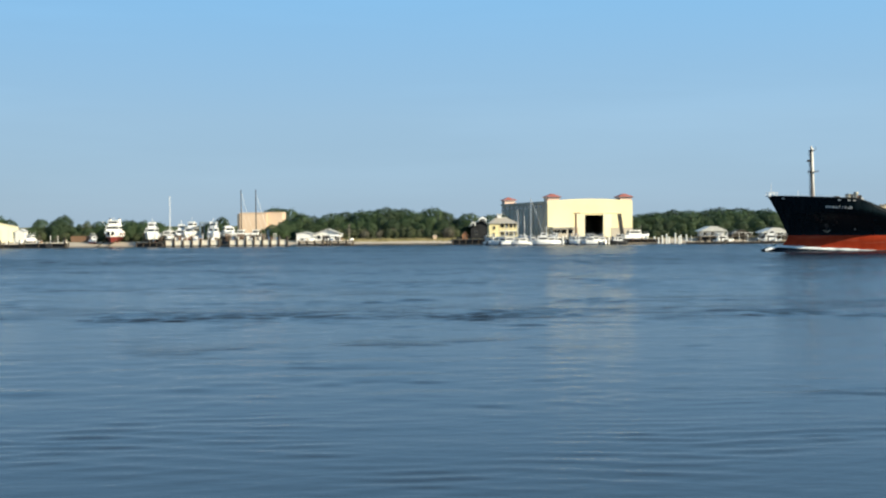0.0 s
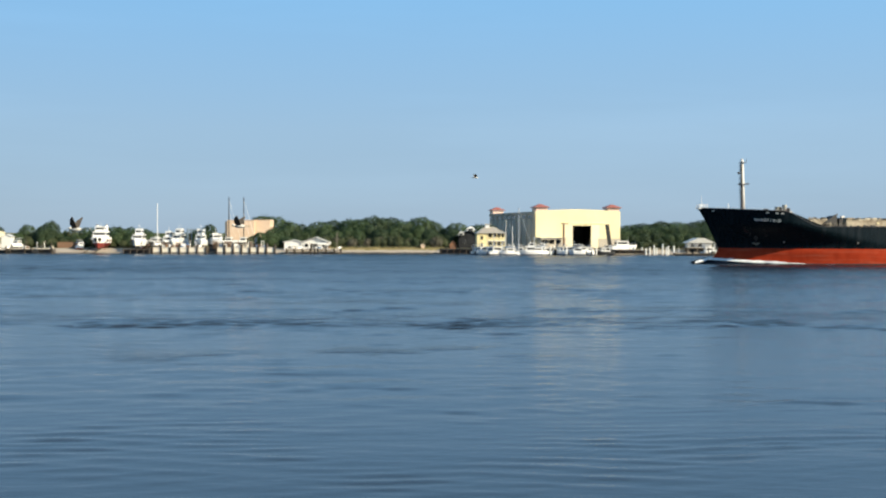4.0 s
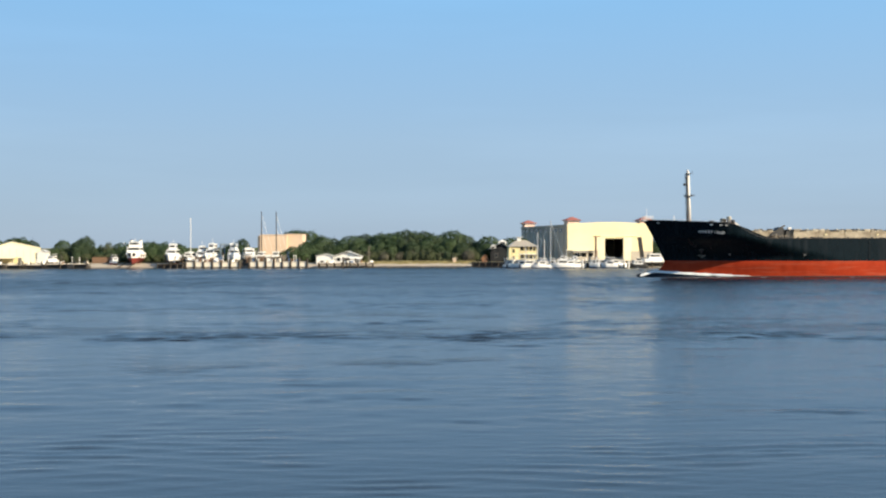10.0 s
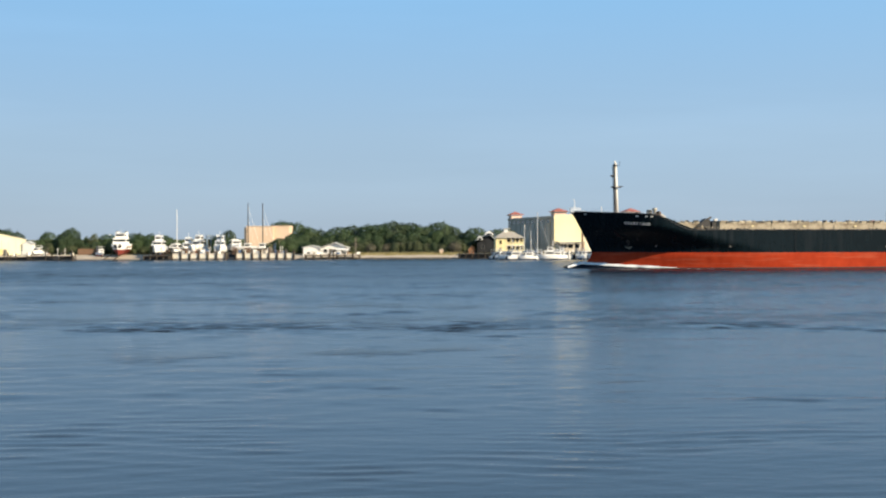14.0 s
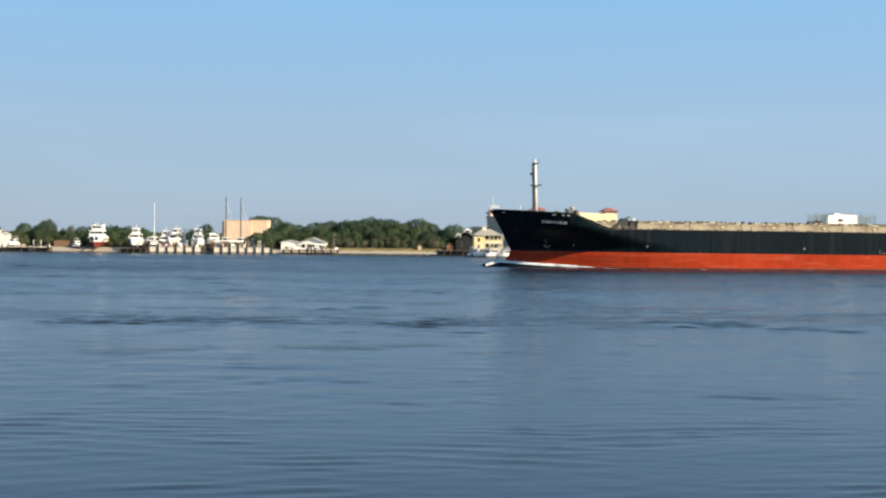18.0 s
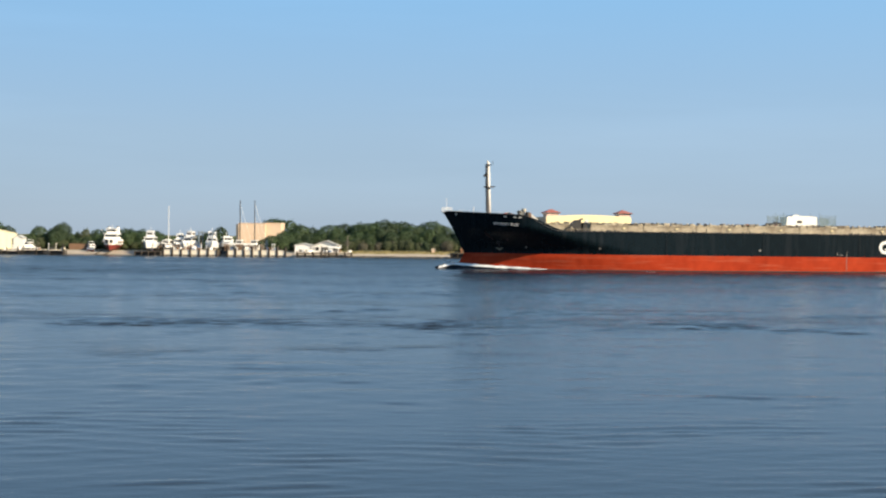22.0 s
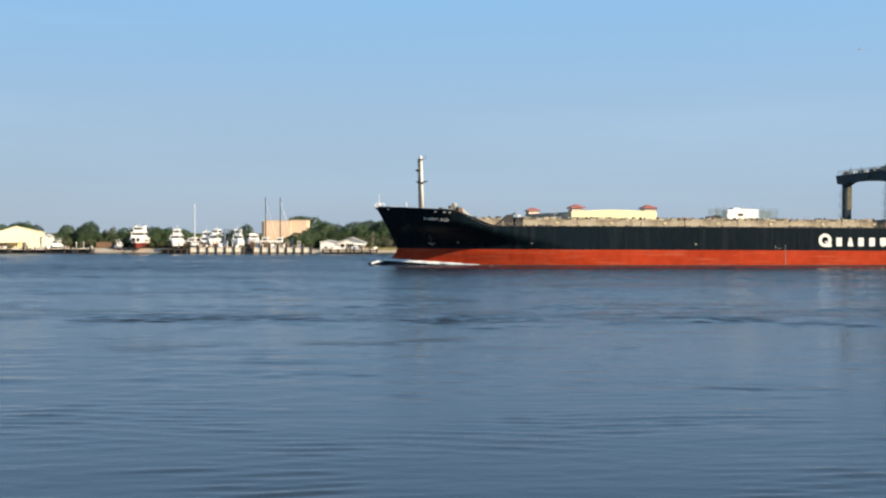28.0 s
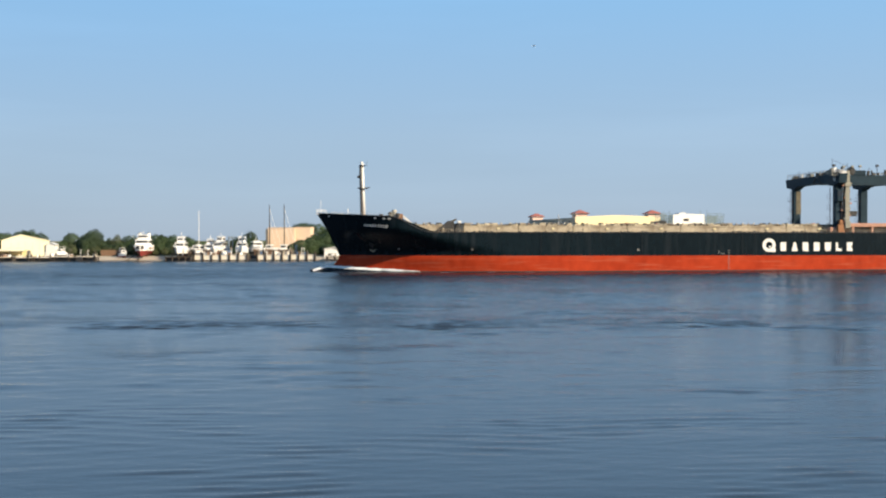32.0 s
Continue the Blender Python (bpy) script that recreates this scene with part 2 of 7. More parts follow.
LEAF_A = surface("oak_leaves", (0.013, 0.034, 0.009), (0.044, 0.080, 0.020), 0.65, scale=0.2, fine=1.0, by="island")
LEAF_B = surface("cedar_leaves", (0.010, 0.026, 0.009), (0.034, 0.066, 0.020), 0.7, scale=0.2, fine=1.0, by="island")
LEAF_C = surface("scrub_leaves", (0.028, 0.044, 0.016), (0.090, 0.105, 0.042), 0.75, scale=0.2, fine=1.0, by="island")
LEAF_D = surface("grey_brown_twigs", (0.060, 0.058, 0.040), (0.14, 0.13, 0.095), 0.8, scale=0.2, fine=1.0, by="island")
GULL_D = surface("brown_grey_plumage", (0.045, 0.036, 0.028), (0.11, 0.09, 0.07), 0.8, scale=4.0, fine=20.0)
GULL_W = surface("white_plumage", (0.50, 0.48, 0.44), (0.70, 0.68, 0.64), 0.8, scale=4.0, fine=20.0)


# ---------- mesh helpers ----------
def box(bm, x0, y0, z0, x1, y1, z1, bevel=0.0):
    r = bmesh.ops.create_cube(bm, size=1, matrix=Matrix.Translation(((x0 + x1) / 2, (y0 + y1) / 2, (z0 + z1) / 2)) @ Matrix.Diagonal((abs(x1 - x0), abs(y1 - y0), abs(z1 - z0), 1)))
    if bevel:
        edges = {ed for v in r["verts"] for ed in v.link_edges}
        bmesh.ops.bevel(bm, geom=list(edges), offset=bevel, segments=1, affect="EDGES")
    return bm


def rod(bm, p, q, r0, r1=None, n=8):
    """A tapered round bar from p to q."""
    p, q = Vector(p), Vector(q)
    d = q - p
    m = Matrix.Translation((p + q) / 2) @ d.to_track_quat("Z", "Y").to_matrix().to_4x4()
    bmesh.ops.create_cone(bm, cap_ends=True, segments=n, radius1=r0, radius2=r0 if r1 is None else r1, depth=d.length, matrix=m)
    return bm


def ball(bm, c, r, sx=1, sy=1, sz=1, u=10, v=7):
    bmesh.ops.create_uvsphere(bm, u_segments=u, v_segments=v, radius=r, matrix=Matrix.Translation(c) @ Matrix.Diagonal((sx, sy, sz, 1)))
    return bm


def prism(bm, outline, y0, y1):
    """A solid whose outline in the x-z plane runs from y0 to y1."""
    a = [bm.verts.new((x, y0, z)) for x, z in outline]
    b = [bm.verts.new((x, y1, z)) for x, z in outline]
    bm.faces.new(a)
    bm.faces.new(b[::-1])
    for i in range(len(a)):
        j = (i + 1) % len(a)
        bm.faces.new((a[i], b[i], b[j], a[j]))
    bmesh.ops.recalc_face_normals(bm, faces=bm.faces[:])
    return bm


def plate(bm, pts, thick):
    """A slab on the four or more points given, thickened along their normal."""
    n = (Vector(pts[1]) - Vector(pts[0])).cross(Vector(pts[2]) - Vector(pts[0])).normalized() * thick
    a = [bm.verts.new(p) for p in pts]
    b = [bm.verts.new(Vector(p) + n) for p in pts]
    bm.faces.new(a[::-1])
    bm.faces.new(b)
    for i in range(len(a)):
        j = (i + 1) % len(a)
        bm.faces.new((a[i], a[j], b[j], b[i]))
    bmesh.ops.recalc_face_normals(bm, faces=bm.faces[:])
    return bm


def sweep(bm, pts, r, n=6):
    """A round bar bent through the points."""
    prev = None
    for i, p in enumerate(pts):
        d = (pts[min(i + 1, len(pts) - 1)] - pts[max(i - 1, 0)]).normalized()
        a_ = d.orthogonal().normalized() if prev is None else (side - d * side.dot(d)).normalized()
        side = a_
        b_ = d.cross(a_)
        ring = [bm.verts.new(p + r * (math.cos(2 * math.pi * k / n) * a_ + math.sin(2 * math.pi * k / n) * b_)) for k in range(n)]
        if prev:
            for k in range(n):
                bm.faces.new((prev[k], prev[(k + 1) % n], ring[(k + 1) % n], ring[k]))
        else:
            bm.faces.new(ring[::-1])
        prev = ring
    bm.faces.new(prev)
    return bm


def mesh_of(name, bm, material, smooth=False):
    me = bpy.data.meshes.new(name)
    bm.to_mesh(me)
    bm.free()
    me.materials.append(material)
    if smooth:
        me.polygons.foreach_set("use_smooth", [True] * len(me.polygons))
    return me


def part(name, bm, material, parent, label="", smooth=False):
    """Links a bmesh as one mesh object under a thing or a part."""
    ob = new(name, mesh_of(name, bm, material, smooth))
    ob.parent = parent
    if label:
        ob["label"] = label
    return ob


def share(name, me, parent, m, label=""):
    """One more piece on a mesh that is there already."""
    ob = new(name, me)
    ob.parent = parent
    ob.matrix_basis = m
    if label:
        ob["label"] = label
    return ob


def thing(name, m, label, category, group="", kind=""):
    ob = new(name)
    ob.empty_display_size = 0.5
    ob.matrix_basis = m
    return tagged(ob, label, category, group, kind)


def solid(name, bm, material, label, category="", kind="", m=None, smooth=False, group=""):
    ob = new(name, mesh_of(name, bm, material, smooth))
    if m is not None:
        ob.matrix_basis = m
    return tagged(ob, label, category, group, kind)


B = bmesh.new

# ---------- water, far bank, near bank ----------
def shore_y(x):
    """How far off the water's edge of the far bank lies."""
    if x < 12:
        return 399.0
    if x < 42:
        return 399.0 - 14.0 * (x - 12) / 30
    return max(385.0 - 0.07 * (x - 42), 372.0)


def lattice(x, y, sx, sy, seed):
    """Smooth random values from 0 to 1, about sx by sy metres across."""
    tab = np.random.RandomState(seed).rand(256, 256)
    total = np.zeros_like(x)
    for octave, weight in ((1, 0.65), (2.3, 0.35)):
        u, v = x / sx * octave + 700, y / sy * octave + 90
        i, j = np.floor(u).astype(int), np.floor(v).astype(int)
        a_, b_ = u - i, v - j
        a_, b_ = a_ * a_ * (3 - 2 * a_), b_ * b_ * (3 - 2 * b_)
        at = lambda p, q: tab[(i + p) % 256, (j + q) % 256]
        total += weight * ((at(0, 0) * (1 - a_) + at(1, 0) * a_) * (1 - b_) + (at(0, 1) * (1 - a_) + at(1, 1) * a_) * b_)
    return total


def river_height(x, y):
    """Height of the river: long ripples in groups by the near bank, a smooth reach, then short wind waves."""
    r = np.random.RandomState(4)
    h = np.zeros_like(x)
    for i in range(46):
        length = 1.5 * (6.5 / 1.5) ** (r.rand() ** 1.4)
        an = radians(90 + r.normal(0, 26))
        k = 2 * math.pi / length
        wob = 0.5 * np.sin(0.021 * x + 0.034 * y + r.rand() * 6.3) + 0.7 * np.sin(0.013 * x - 0.027 * y + r.rand() * 6.3)
        h += 0.0125 / k * np.sin(k * (x * math.cos(an) + y * math.sin(an)) + 2.2 * wob + r.rand() * 6.283)
    patch = np.zeros_like(x)
    for i in range(9):
        kx, ky = r.normal(0, 0.035), r.normal(0, 0.11)
        patch += np.sin(kx * x + ky * y + r.rand() * 6.283 + 0.8 * np.sin(0.02 * x + 0.05 * y + i))
    patch = 1.0 + 0.5 * np.clip(patch / 2.0, -1.3, 1.3)
    wind = np.clip((y - 110.0) / 130.0, 0.0, 1.0)
    calm = 1 - 0.75 * np.exp(-((y - 304 - 0.03 * x) / 8.0) ** 2)
    h *= patch * calm * (0.30 + 0.92 * wind + 0.3 * np.exp(-((y - 200.0) / 45.0) ** 2))
    # short steep chop in the cat's-paws and along the ragged tide line
    paws = np.clip((lattice(x, y, 46, 20, 1) - 0.5) / 0.12, 0, 1) * np.clip((lattice(x, y, 9, 6, 2) - 0.55) / 0.12, 0, 1)
    tide = np.exp(-((y - 98 - 24 * (lattice(x, y, 50, 90, 3) - 0.5)) / 4.5) ** 2) * np.clip((lattice(x, y, 7, 3.5, 4) - 0.33) / 0.25, 0, 1)
    tide += 0.7 * np.exp(-((y - 116 - 24 * (lattice(x, y, 40, 90, 5) - 0.5)) / 5.0) ** 2) * np.clip((lattice(x, y, 8, 4, 6) - 0.42) / 0.25, 0, 1)
    chop = np.zeros_like(x)
    for i in range(16):
        k = 2 * math.pi / (1.3 + 1.6 * r.rand())
        an = radians(90 + r.normal(0, 24))
        chop += 0.034 / k * np.sin(k * (x * math.cos(an) + y * math.sin(an)) + r.rand() * 6.3)
    specks = np.clip((lattice(x, y, 3.4, 2.4, 7) - 0.58) / 0.16, 0, 1) * np.clip((lattice(x, y, 24, 16, 8) - 0.38) / 0.15, 0, 1)
    h += 0.5 * chop * specks * np.clip((y - 44) / 8, 0, 1) * np.clip((120 - y) / 20, 0, 1)
    h += chop * np.maximum(1.3 * paws * np.clip((y - 68) / 30, 0, 1), 2.2 * tide) * np.clip((y - 62) / 14, 0, 1) * np.clip((230 - y) / 40, 0, 1)
    # ripples that run in along the near bank, in groups
    g = np.zeros_like(x)
    for i in range(20):
        length = 0.75 + 0.75 * r.rand() ** 1.3
        an = radians(90 + r.normal(6, 12))
        k = 2 * math.pi / length
        bend = 2.4 * np.sin(0.075 * x + 0.05 * y + r.rand() * 6.3) + 1.2 * np.sin(0.17 * x - 0.08 * y + r.rand() * 6.3)
        group = np.sin(0.16 * x * r.normal(0, 1) + 0.21 * y * r.normal(0, 1) + r.rand() * 6.3) + 0.6 * np.sin(0.35 * x * r.normal(0, 1) + 0.3 * y + r.rand() * 6.3)
        phase = k * (x * math.cos(an) + y * math.sin(an)) + bend
        g += np.clip(group - 0.4, 0, 1.2) ** 1.2 * 0.031 / k * (np.sin(phase) - 0.32 * np.cos(2 * phase))
    packs = 0.25 + 1.25 * np.clip((lattice(x, y, 8, 4.5, 9) - 0.42) / 0.2, 0, 1)
    h += g * packs * np.clip((66.0 - y) / 24.0, 0, 1)
    edge = np.clip((190.0 - np.abs(x)) / 12.0, 0, 1) * np.clip((y - 20) / 4, 0, 1) * np.clip((418 - y) / 8, 0, 1)
    return h * edge


rows_y = [20.0]
while rows_y[-1] < 418:
    rows_y.append(rows_y[-1] + 0.08 + 0.0030 * rows_y[-1])
rows_y[-1] = 418.0
cols_x = np.linspace(-1, 1, 560)
cols_x = 190 * np.sign(cols_x) * np.abs(cols_x) ** 1.5
gx, gy = np.meshgrid(cols_x, np.array(rows_y))
gz = river_height(gx, gy)
nr, nc = gx.shape
co_ = np.stack([gx.ravel(), gy.ravel(), gz.ravel()], 1)
i0 = (np.arange(nr - 1)[:, None] * nc + np.arange(nc - 1)[None, :]).ravel()
quads = np.stack([i0, i0 + 1, i0 + nc + 1, i0 + nc], 1)
outer = [(-4500, -500), (4500, -500), (4500, 4800), (-4500, 4800)]
inner = [0, nc - 1, nr * nc - 1, (nr - 1) * nc]
base = len(co_)
co_ = np.concatenate([co_, np.array([(x, y, 0.0) for x, y in outer])])
ring = np.array([[base + i, base + (i + 1) % 4, inner[(i + 1) % 4], inner[i]] for i in range(4)])
quads = np.concatenate([quads, ring])
me = bpy.data.meshes.new("water")
me.vertices.add(len(co_))
me.vertices.foreach_set("co", co_.ravel())
me.loops.add(quads.size)
me.loops.foreach_set("vertex_index", quads.ravel())
me.polygons.add(len(quads))
me.polygons.foreach_set("loop_start", np.arange(0, quads.size, 4))
me.polygons.foreach_set("loop_total", np.full(len(quads), 4))
me.update(calc_edges=True)
me.polygons.foreach_set("use_smooth", np.ones(len(quads), dtype=bool))
me.materials.append(WATER)
water = tagged(new("water", me), "blue-grey rippled river water in low sun", "water", kind="structure")


def ground_z(x, d):
    """Height of the far bank d metres behind its water's edge."""
    if d < -6:
        return -3.0
    if d < 0:
        return -0.15 + d * 0.45
    if d < 10:
        return -0.15 + 1.75 * (d / 10) ** 0.7
    return 1.6 + min(0.8, (d - 10) * 0.012)


xs = [-4500, -2500, -1200, -600, -350] + [-250 + 5 * i for i in range(101)] + [350, 600, 1200, 2500, 4500]
ds = [-30, -6, -2, 0, 0.8, 2, 4, 7, 10, 16, 24, 34, 50, 80, 130, 220, 400, 900, 2000, 4000]
bm = B()
rng = random.Random(3)
grid = []
for d in ds:
    row = []
    for x in xs:
        z = ground_z(x, d) + (0.18 * noise.noise((x * 0.11, d * 0.2, 0)) if 0 < d < 60 else 0)
        row.append(bm.verts.new((x, shore_y(x) + d + (0.9 * noise.noise((x * 0.15, 3.1, d * 0.1)) if d < 5 else 0), z)))
    grid.append(row)
for j in range(len(ds) - 1):
    for i in range(len(xs) - 1):
        f = bm.faces.new((grid[j][i], grid[j][i + 1], grid[j + 1][i + 1], grid[j + 1][i]))
        f.material_index = 2 if ds[j] < 2 else (0 if ds[j] < 9 else 1)
me = mesh_of("ground", bm, SAND, True)
me.materials.append(EARTH)
me.materials.append(surface("wet_tidal_sand", (0.10, 0.085, 0.065), (0.24, 0.205, 0.16), 0.6, scale=0.2, fine=2.0, bump=0.03, runs=((0.035, 0.03, 0.02), 0.12, 0.1, 0.8)))
tagged(new("ground", me), "sandy far bank rising to grassy earth under trees", "ground", kind="structure")

bm = B()
prof = [(14, -2.0), (11, 0.4), (7, 3.8), (4, 5.3), (0, 5.6), (-30, 5.7), (-400, 6.0)]
rows_ = [[bm.verts.new((x, y, z)) for x in (-1500, -300, -60, 0, 60, 300, 1500)] for y, z in prof]
for j in range(len(prof) - 1):
    for i in range(6):
        bm.faces.new((rows_[j][i], rows_[j][i + 1], rows_[j + 1][i + 1], rows_[j + 1][i]))
bmesh.ops.recalc_face_normals(bm, faces=bm.faces[:])
solid("ground_near", bm, EARTH, "grassy near bank above the river", "ground", "structure")

# dark stones along the water's edge below the beach
rr = random.Random(17)
bm = B()
for i in range(420):
    x = rr.uniform(-24, 13)
    d = rr.uniform(-0.6, 1.1)
    q = rr.uniform(0.15, 0.42)
    bmesh.ops.create_icosphere(bm, subdivisions=1, radius=q, matrix=Matrix.Translation((x, shore_y(x) + d, 0.02 + 0.3 * max(0, d))) @ Matrix.Rotation(rr.uniform(0, 6), 4, "Z") @ Matrix.Diagonal((1.5, 1.0, 0.7, 1)))
solid("shore_stones", bm, surface("wet_dark_stone", (0.03, 0.027, 0.022), (0.12, 0.105, 0.085), 0.7, scale=1.0, by="island"), "dark wet stones along the water's edge", "stones", "stuff")
bm = B()
for i in range(2600):
    x = rr.uniform(-30, 14)
    y = shore_y(x) + rr.uniform(6.2, 13)
    z = ground_z(x, y - shore_y(x)) - 0.05
    h = rr.uniform(0.3, 0.95)
    dx, dy = rr.uniform(-0.3, 0.3), rr.uniform(-0.3, 0.3)
    v = [bm.verts.new(c) for c in ((x - 0.09, y, z), (x + 0.09, y, z), (x + dx, y + dy, z + h))]
    bm.faces.new(v)
solid("dune_grass", bm, surface("dry_dune_grass", (0.17, 0.15, 0.06), (0.36, 0.31, 0.15), 0.9, scale=0.3, by="island"), "dry tan dune grass above the beach", "grass", "stuff")

# ---------- the cargo ship: x runs aft from the tip of the bow, -y is the side towards the near bank ----------
BEAM, LOA, SHIP_SCALE = 14.0, 182.0, 0.902
HEADING = 6.0                               # degrees by which the ship's course closes with the near bank
BOOT = 4.0                                  # top of the red paint
TRIM = 0.16                                 # degrees by which she sits deeper aft
ship = thing("cargo_ship", pose(81.97, 276.06, 0.12, 0, TRIM, HEADING), "black and red bulk carrier in ballast under way on the river", "ship")
ship.scale = (SHIP_SCALE,) * 3


def sheer(s):
    """Height of the hull's upper edge at s metres aft of the bow's tip."""
    if s < 17:
        return 14.2 - 0.95 * s / 17
    if s < 27:
        u = (s - 17) / 10
        return 13.25 - 3.75 * (u * u * (3 - 2 * u)) ** 0.85
    return 9.5


def stem(z):
    """Where the stem lies at height z."""
    u = max(0.0, min(1.0, (14.2 - z) / 10.2))
    return 5.6 * u ** 0.86 - 0.5 - 3.6 * (max(0.0, min(4.6, 4.0 - z)) / 4.3) ** 1.7


def water_line(s):
    """Height at which the river meets the trimmed hull."""
    return -0.13 + 0.0028 * s


def breadth(s, z):
    """Half the hull's breadth."""
    u = (s - stem(z)) / (61.0 - 49.5 * max(0.0, min(0.85, (z + 1.0) / 13.0)))
    w = 0.0 if u <= 0 else (BEAM if u >= 1 else BEAM * (1 - (1 - u) ** (2.3 - 0.55 * max(0.0, min(1.0, (z - 3.0) / 2.0)))))
    if s > LOA - 34:
        v = (s - (LOA - 34)) / 34
        w *= 1 - (0.25 + 0.75 * max(0.0, min(1.0, (7 - z) / 9))) * v ** 2.2 * 0.92
    return w


def hull_strip(z_low, z_high, steps):
    """Both sides of the hull between two heights; z_high None: the upper edge."""
    bm = B()
    ss = [0.0, 0.12, 0.4, 0.9, 1.6, 2.6, 3.8] + [5.0 + 1.5 * i for i in range(42)] + [70, 80, 100, 120, 140, LOA - 34] + [LOA - 34 + 3.4 * i for i in range(1, 11)]
    for side in (-1, 1):
        rows_ = []
        for j in range(steps + 1):
            line = []
            for s in ss:
                top = sheer(s) if z_high is None else z_high
                z = z_low + (top - z_low) * j / steps
                x = stem(z) + s * (LOA - stem(z)) / LOA
                line.append(bm.verts.new((x, side * breadth(x, z), z)))
            rows_.append(line)
        for j in range(steps):
            for i in range(len(ss) - 1):
                q = (rows_[j][i], rows_[j][i + 1], rows_[j + 1][i + 1], rows_[j + 1][i])
                bm.faces.new(q if side < 0 else q[::-1])
    # transom
    end = []
    for side in (-1, 1):
        col = []
        for j in range(steps + 1):
            z = z_low + ((9.5 if z_high is None else z_high) - z_low) * j / steps
            col.append(bm.verts.new((LOA, side * breadth(LOA, z), z)))
        end.append(col)
    for j in range(steps):
        bm.faces.new((end[0][j], end[1][j], end[1][j + 1], end[0][j + 1]))
    bmesh.ops.remove_doubles(bm, verts=bm.verts[:], dist=0.004)
    bmesh.ops.recalc_face_normals(bm, faces=bm.faces[:])
    return bm


part("hull_topside", hull_strip(BOOT, None, 12), BLACK, ship, "black hull side with rust streaks", True)
part("hull_bottom", hull_strip(-3.0, BOOT, 9), RED, ship, "red antifouling paint", True)
bm = B()
ball(bm, (5.6, 0, -2.1), 1.9, 2.0, 0.9, 1.0, 16, 10)
part("bulbous_bow", bm, RED, ship, smooth=True)


def deck(z_of, s0, s1, n, drop):
    bm = B()
    prev = None
    for i in range(n + 1):
        s = s0 + (s1 - s0) * i / n
        z = z_of(s) - drop
        w = max(0.02, breadth(s, z) - 0.1)
        row = (bm.verts.new((s, -w, z)), bm.verts.new((s, 0, z + 0.15)), bm.verts.new((s, w, z)))
        if prev:
            bm.faces.new((prev[0], row[0], row[1], prev[1]))
            bm.faces.new((prev[1], row[1], row[2], prev[2]))
        prev = row
    bmesh.ops.recalc_face_normals(bm, faces=bm.faces[:])
    return bm


part("main_deck", deck(lambda s: 9.5, 22, LOA, 40, 0.35), DECK, ship, "rust-red steel main deck")
part("forecastle_deck", deck(sheer, 0.6, 20, 16, 1.1), DECK, ship)
bm = B()
box(bm, 19.6, -breadth(19.6, 9.2) + 0.6, 9.15, 20.0, breadth(19.6, 9.2) - 0.6, 11.4)
part("forecastle_bulkhead", bm, BUFF, ship)


def rim(s0, s1, n, side, r):
    """A rounded capping along the hull's upper edge."""
    pts = []
    for i in range(n + 1):
        s = s0 + (s1 - s0) * i / n
        pts.append(Vector((s, side * breadth(s, sheer(s)), sheer(s) + r * 0.4)))
    bm = sweep(B(), pts, r)
    return bm


for side in (-1, 1):
    pts = []
    for i in range(61):
        s = 5.2 + (LOA - 9) * (i / 60) ** 1.3
        z = water_line(s) + 0.16
        pts.append(Vector((s, side * breadth(s, z), z)))
    # dark rod draws the shade line between hull and water
    bm = sweep(B(), pts, 0.16)
    part("waterline_growth", bm, DARK, ship, "dark rod for the shade along the waterline")
    part("bulwark_capping", rim(-0.4, 30, 27, side, 0.10), DARK, ship)
    part("sheer_strake", rim(30, LOA - 2, 30, side, 0.13), DARK, ship)


def hull_point(s, z, out=0.0):
    """A point of the hull's near side, out metres proud of it, and the pose that faces away from it."""
    p = Vector((s, -breadth(s, z), z))
    ds_ = Vector((s + 0.2, -breadth(s + 0.2, z), z)) - Vector((s - 0.2, -breadth(s - 0.2, z), z))
    dz_ = Vector((s, -breadth(s, z + 0.2), z + 0.2)) - Vector((s, -breadth(s, z - 0.2), z - 0.2))
    x = ds_.normalized()
    n = x.cross(dz_).normalized()
    y = n.cross(x)
    m = Matrix((x, y, n)).transposed().to_4x4()
    return Matrix.Translation(p + n * out) @ m


# ship's name on the bow, one letter at a time along the flare
for i, ch in enumerate("HAREFIELD"):
    cu = bpy.data.curves.new("name_letter", "FONT")
    cu.body, cu.size, cu.extrude, cu.offset = ch, 0.86, 0.03, 0.02
    cu.align_x, cu.align_y = "CENTER", "CENTER"
    cu.materials.append(WHITE)
    ob = new("name_letter", cu)
    ob.parent = ship
    ob.matrix_basis = hull_point(11.1 + 0.62 * i, 11.25 - 0.04 * i, 0.12)

# the owner's emblem and name as plain white shapes on the side
bm = B()
for k in range(20):
    a0, a1 = 2 * math.pi * k / 20, 2 * math.pi * (k + 1) / 20
    q = []
    for r_ in (0.85, 1.65):
        for an in ((a0, a1) if r_ < 1.2 else (a1, a0)):
            q.append((r_ * math.cos(an), r_ * math.sin(an), 0))
    plate(bm, q, 0.05)
box(bm, 0.5, -1.65, 0, 1.65, -0.8, 0.05)
box(bm, 0.0, -0.62, 0, 0.45, -0.22, 0.05)
ob = part("emblem", bm, WHITE, ship, "white ring emblem")
ob.matrix_basis = hull_point(109.1, 6.5, 0.05)
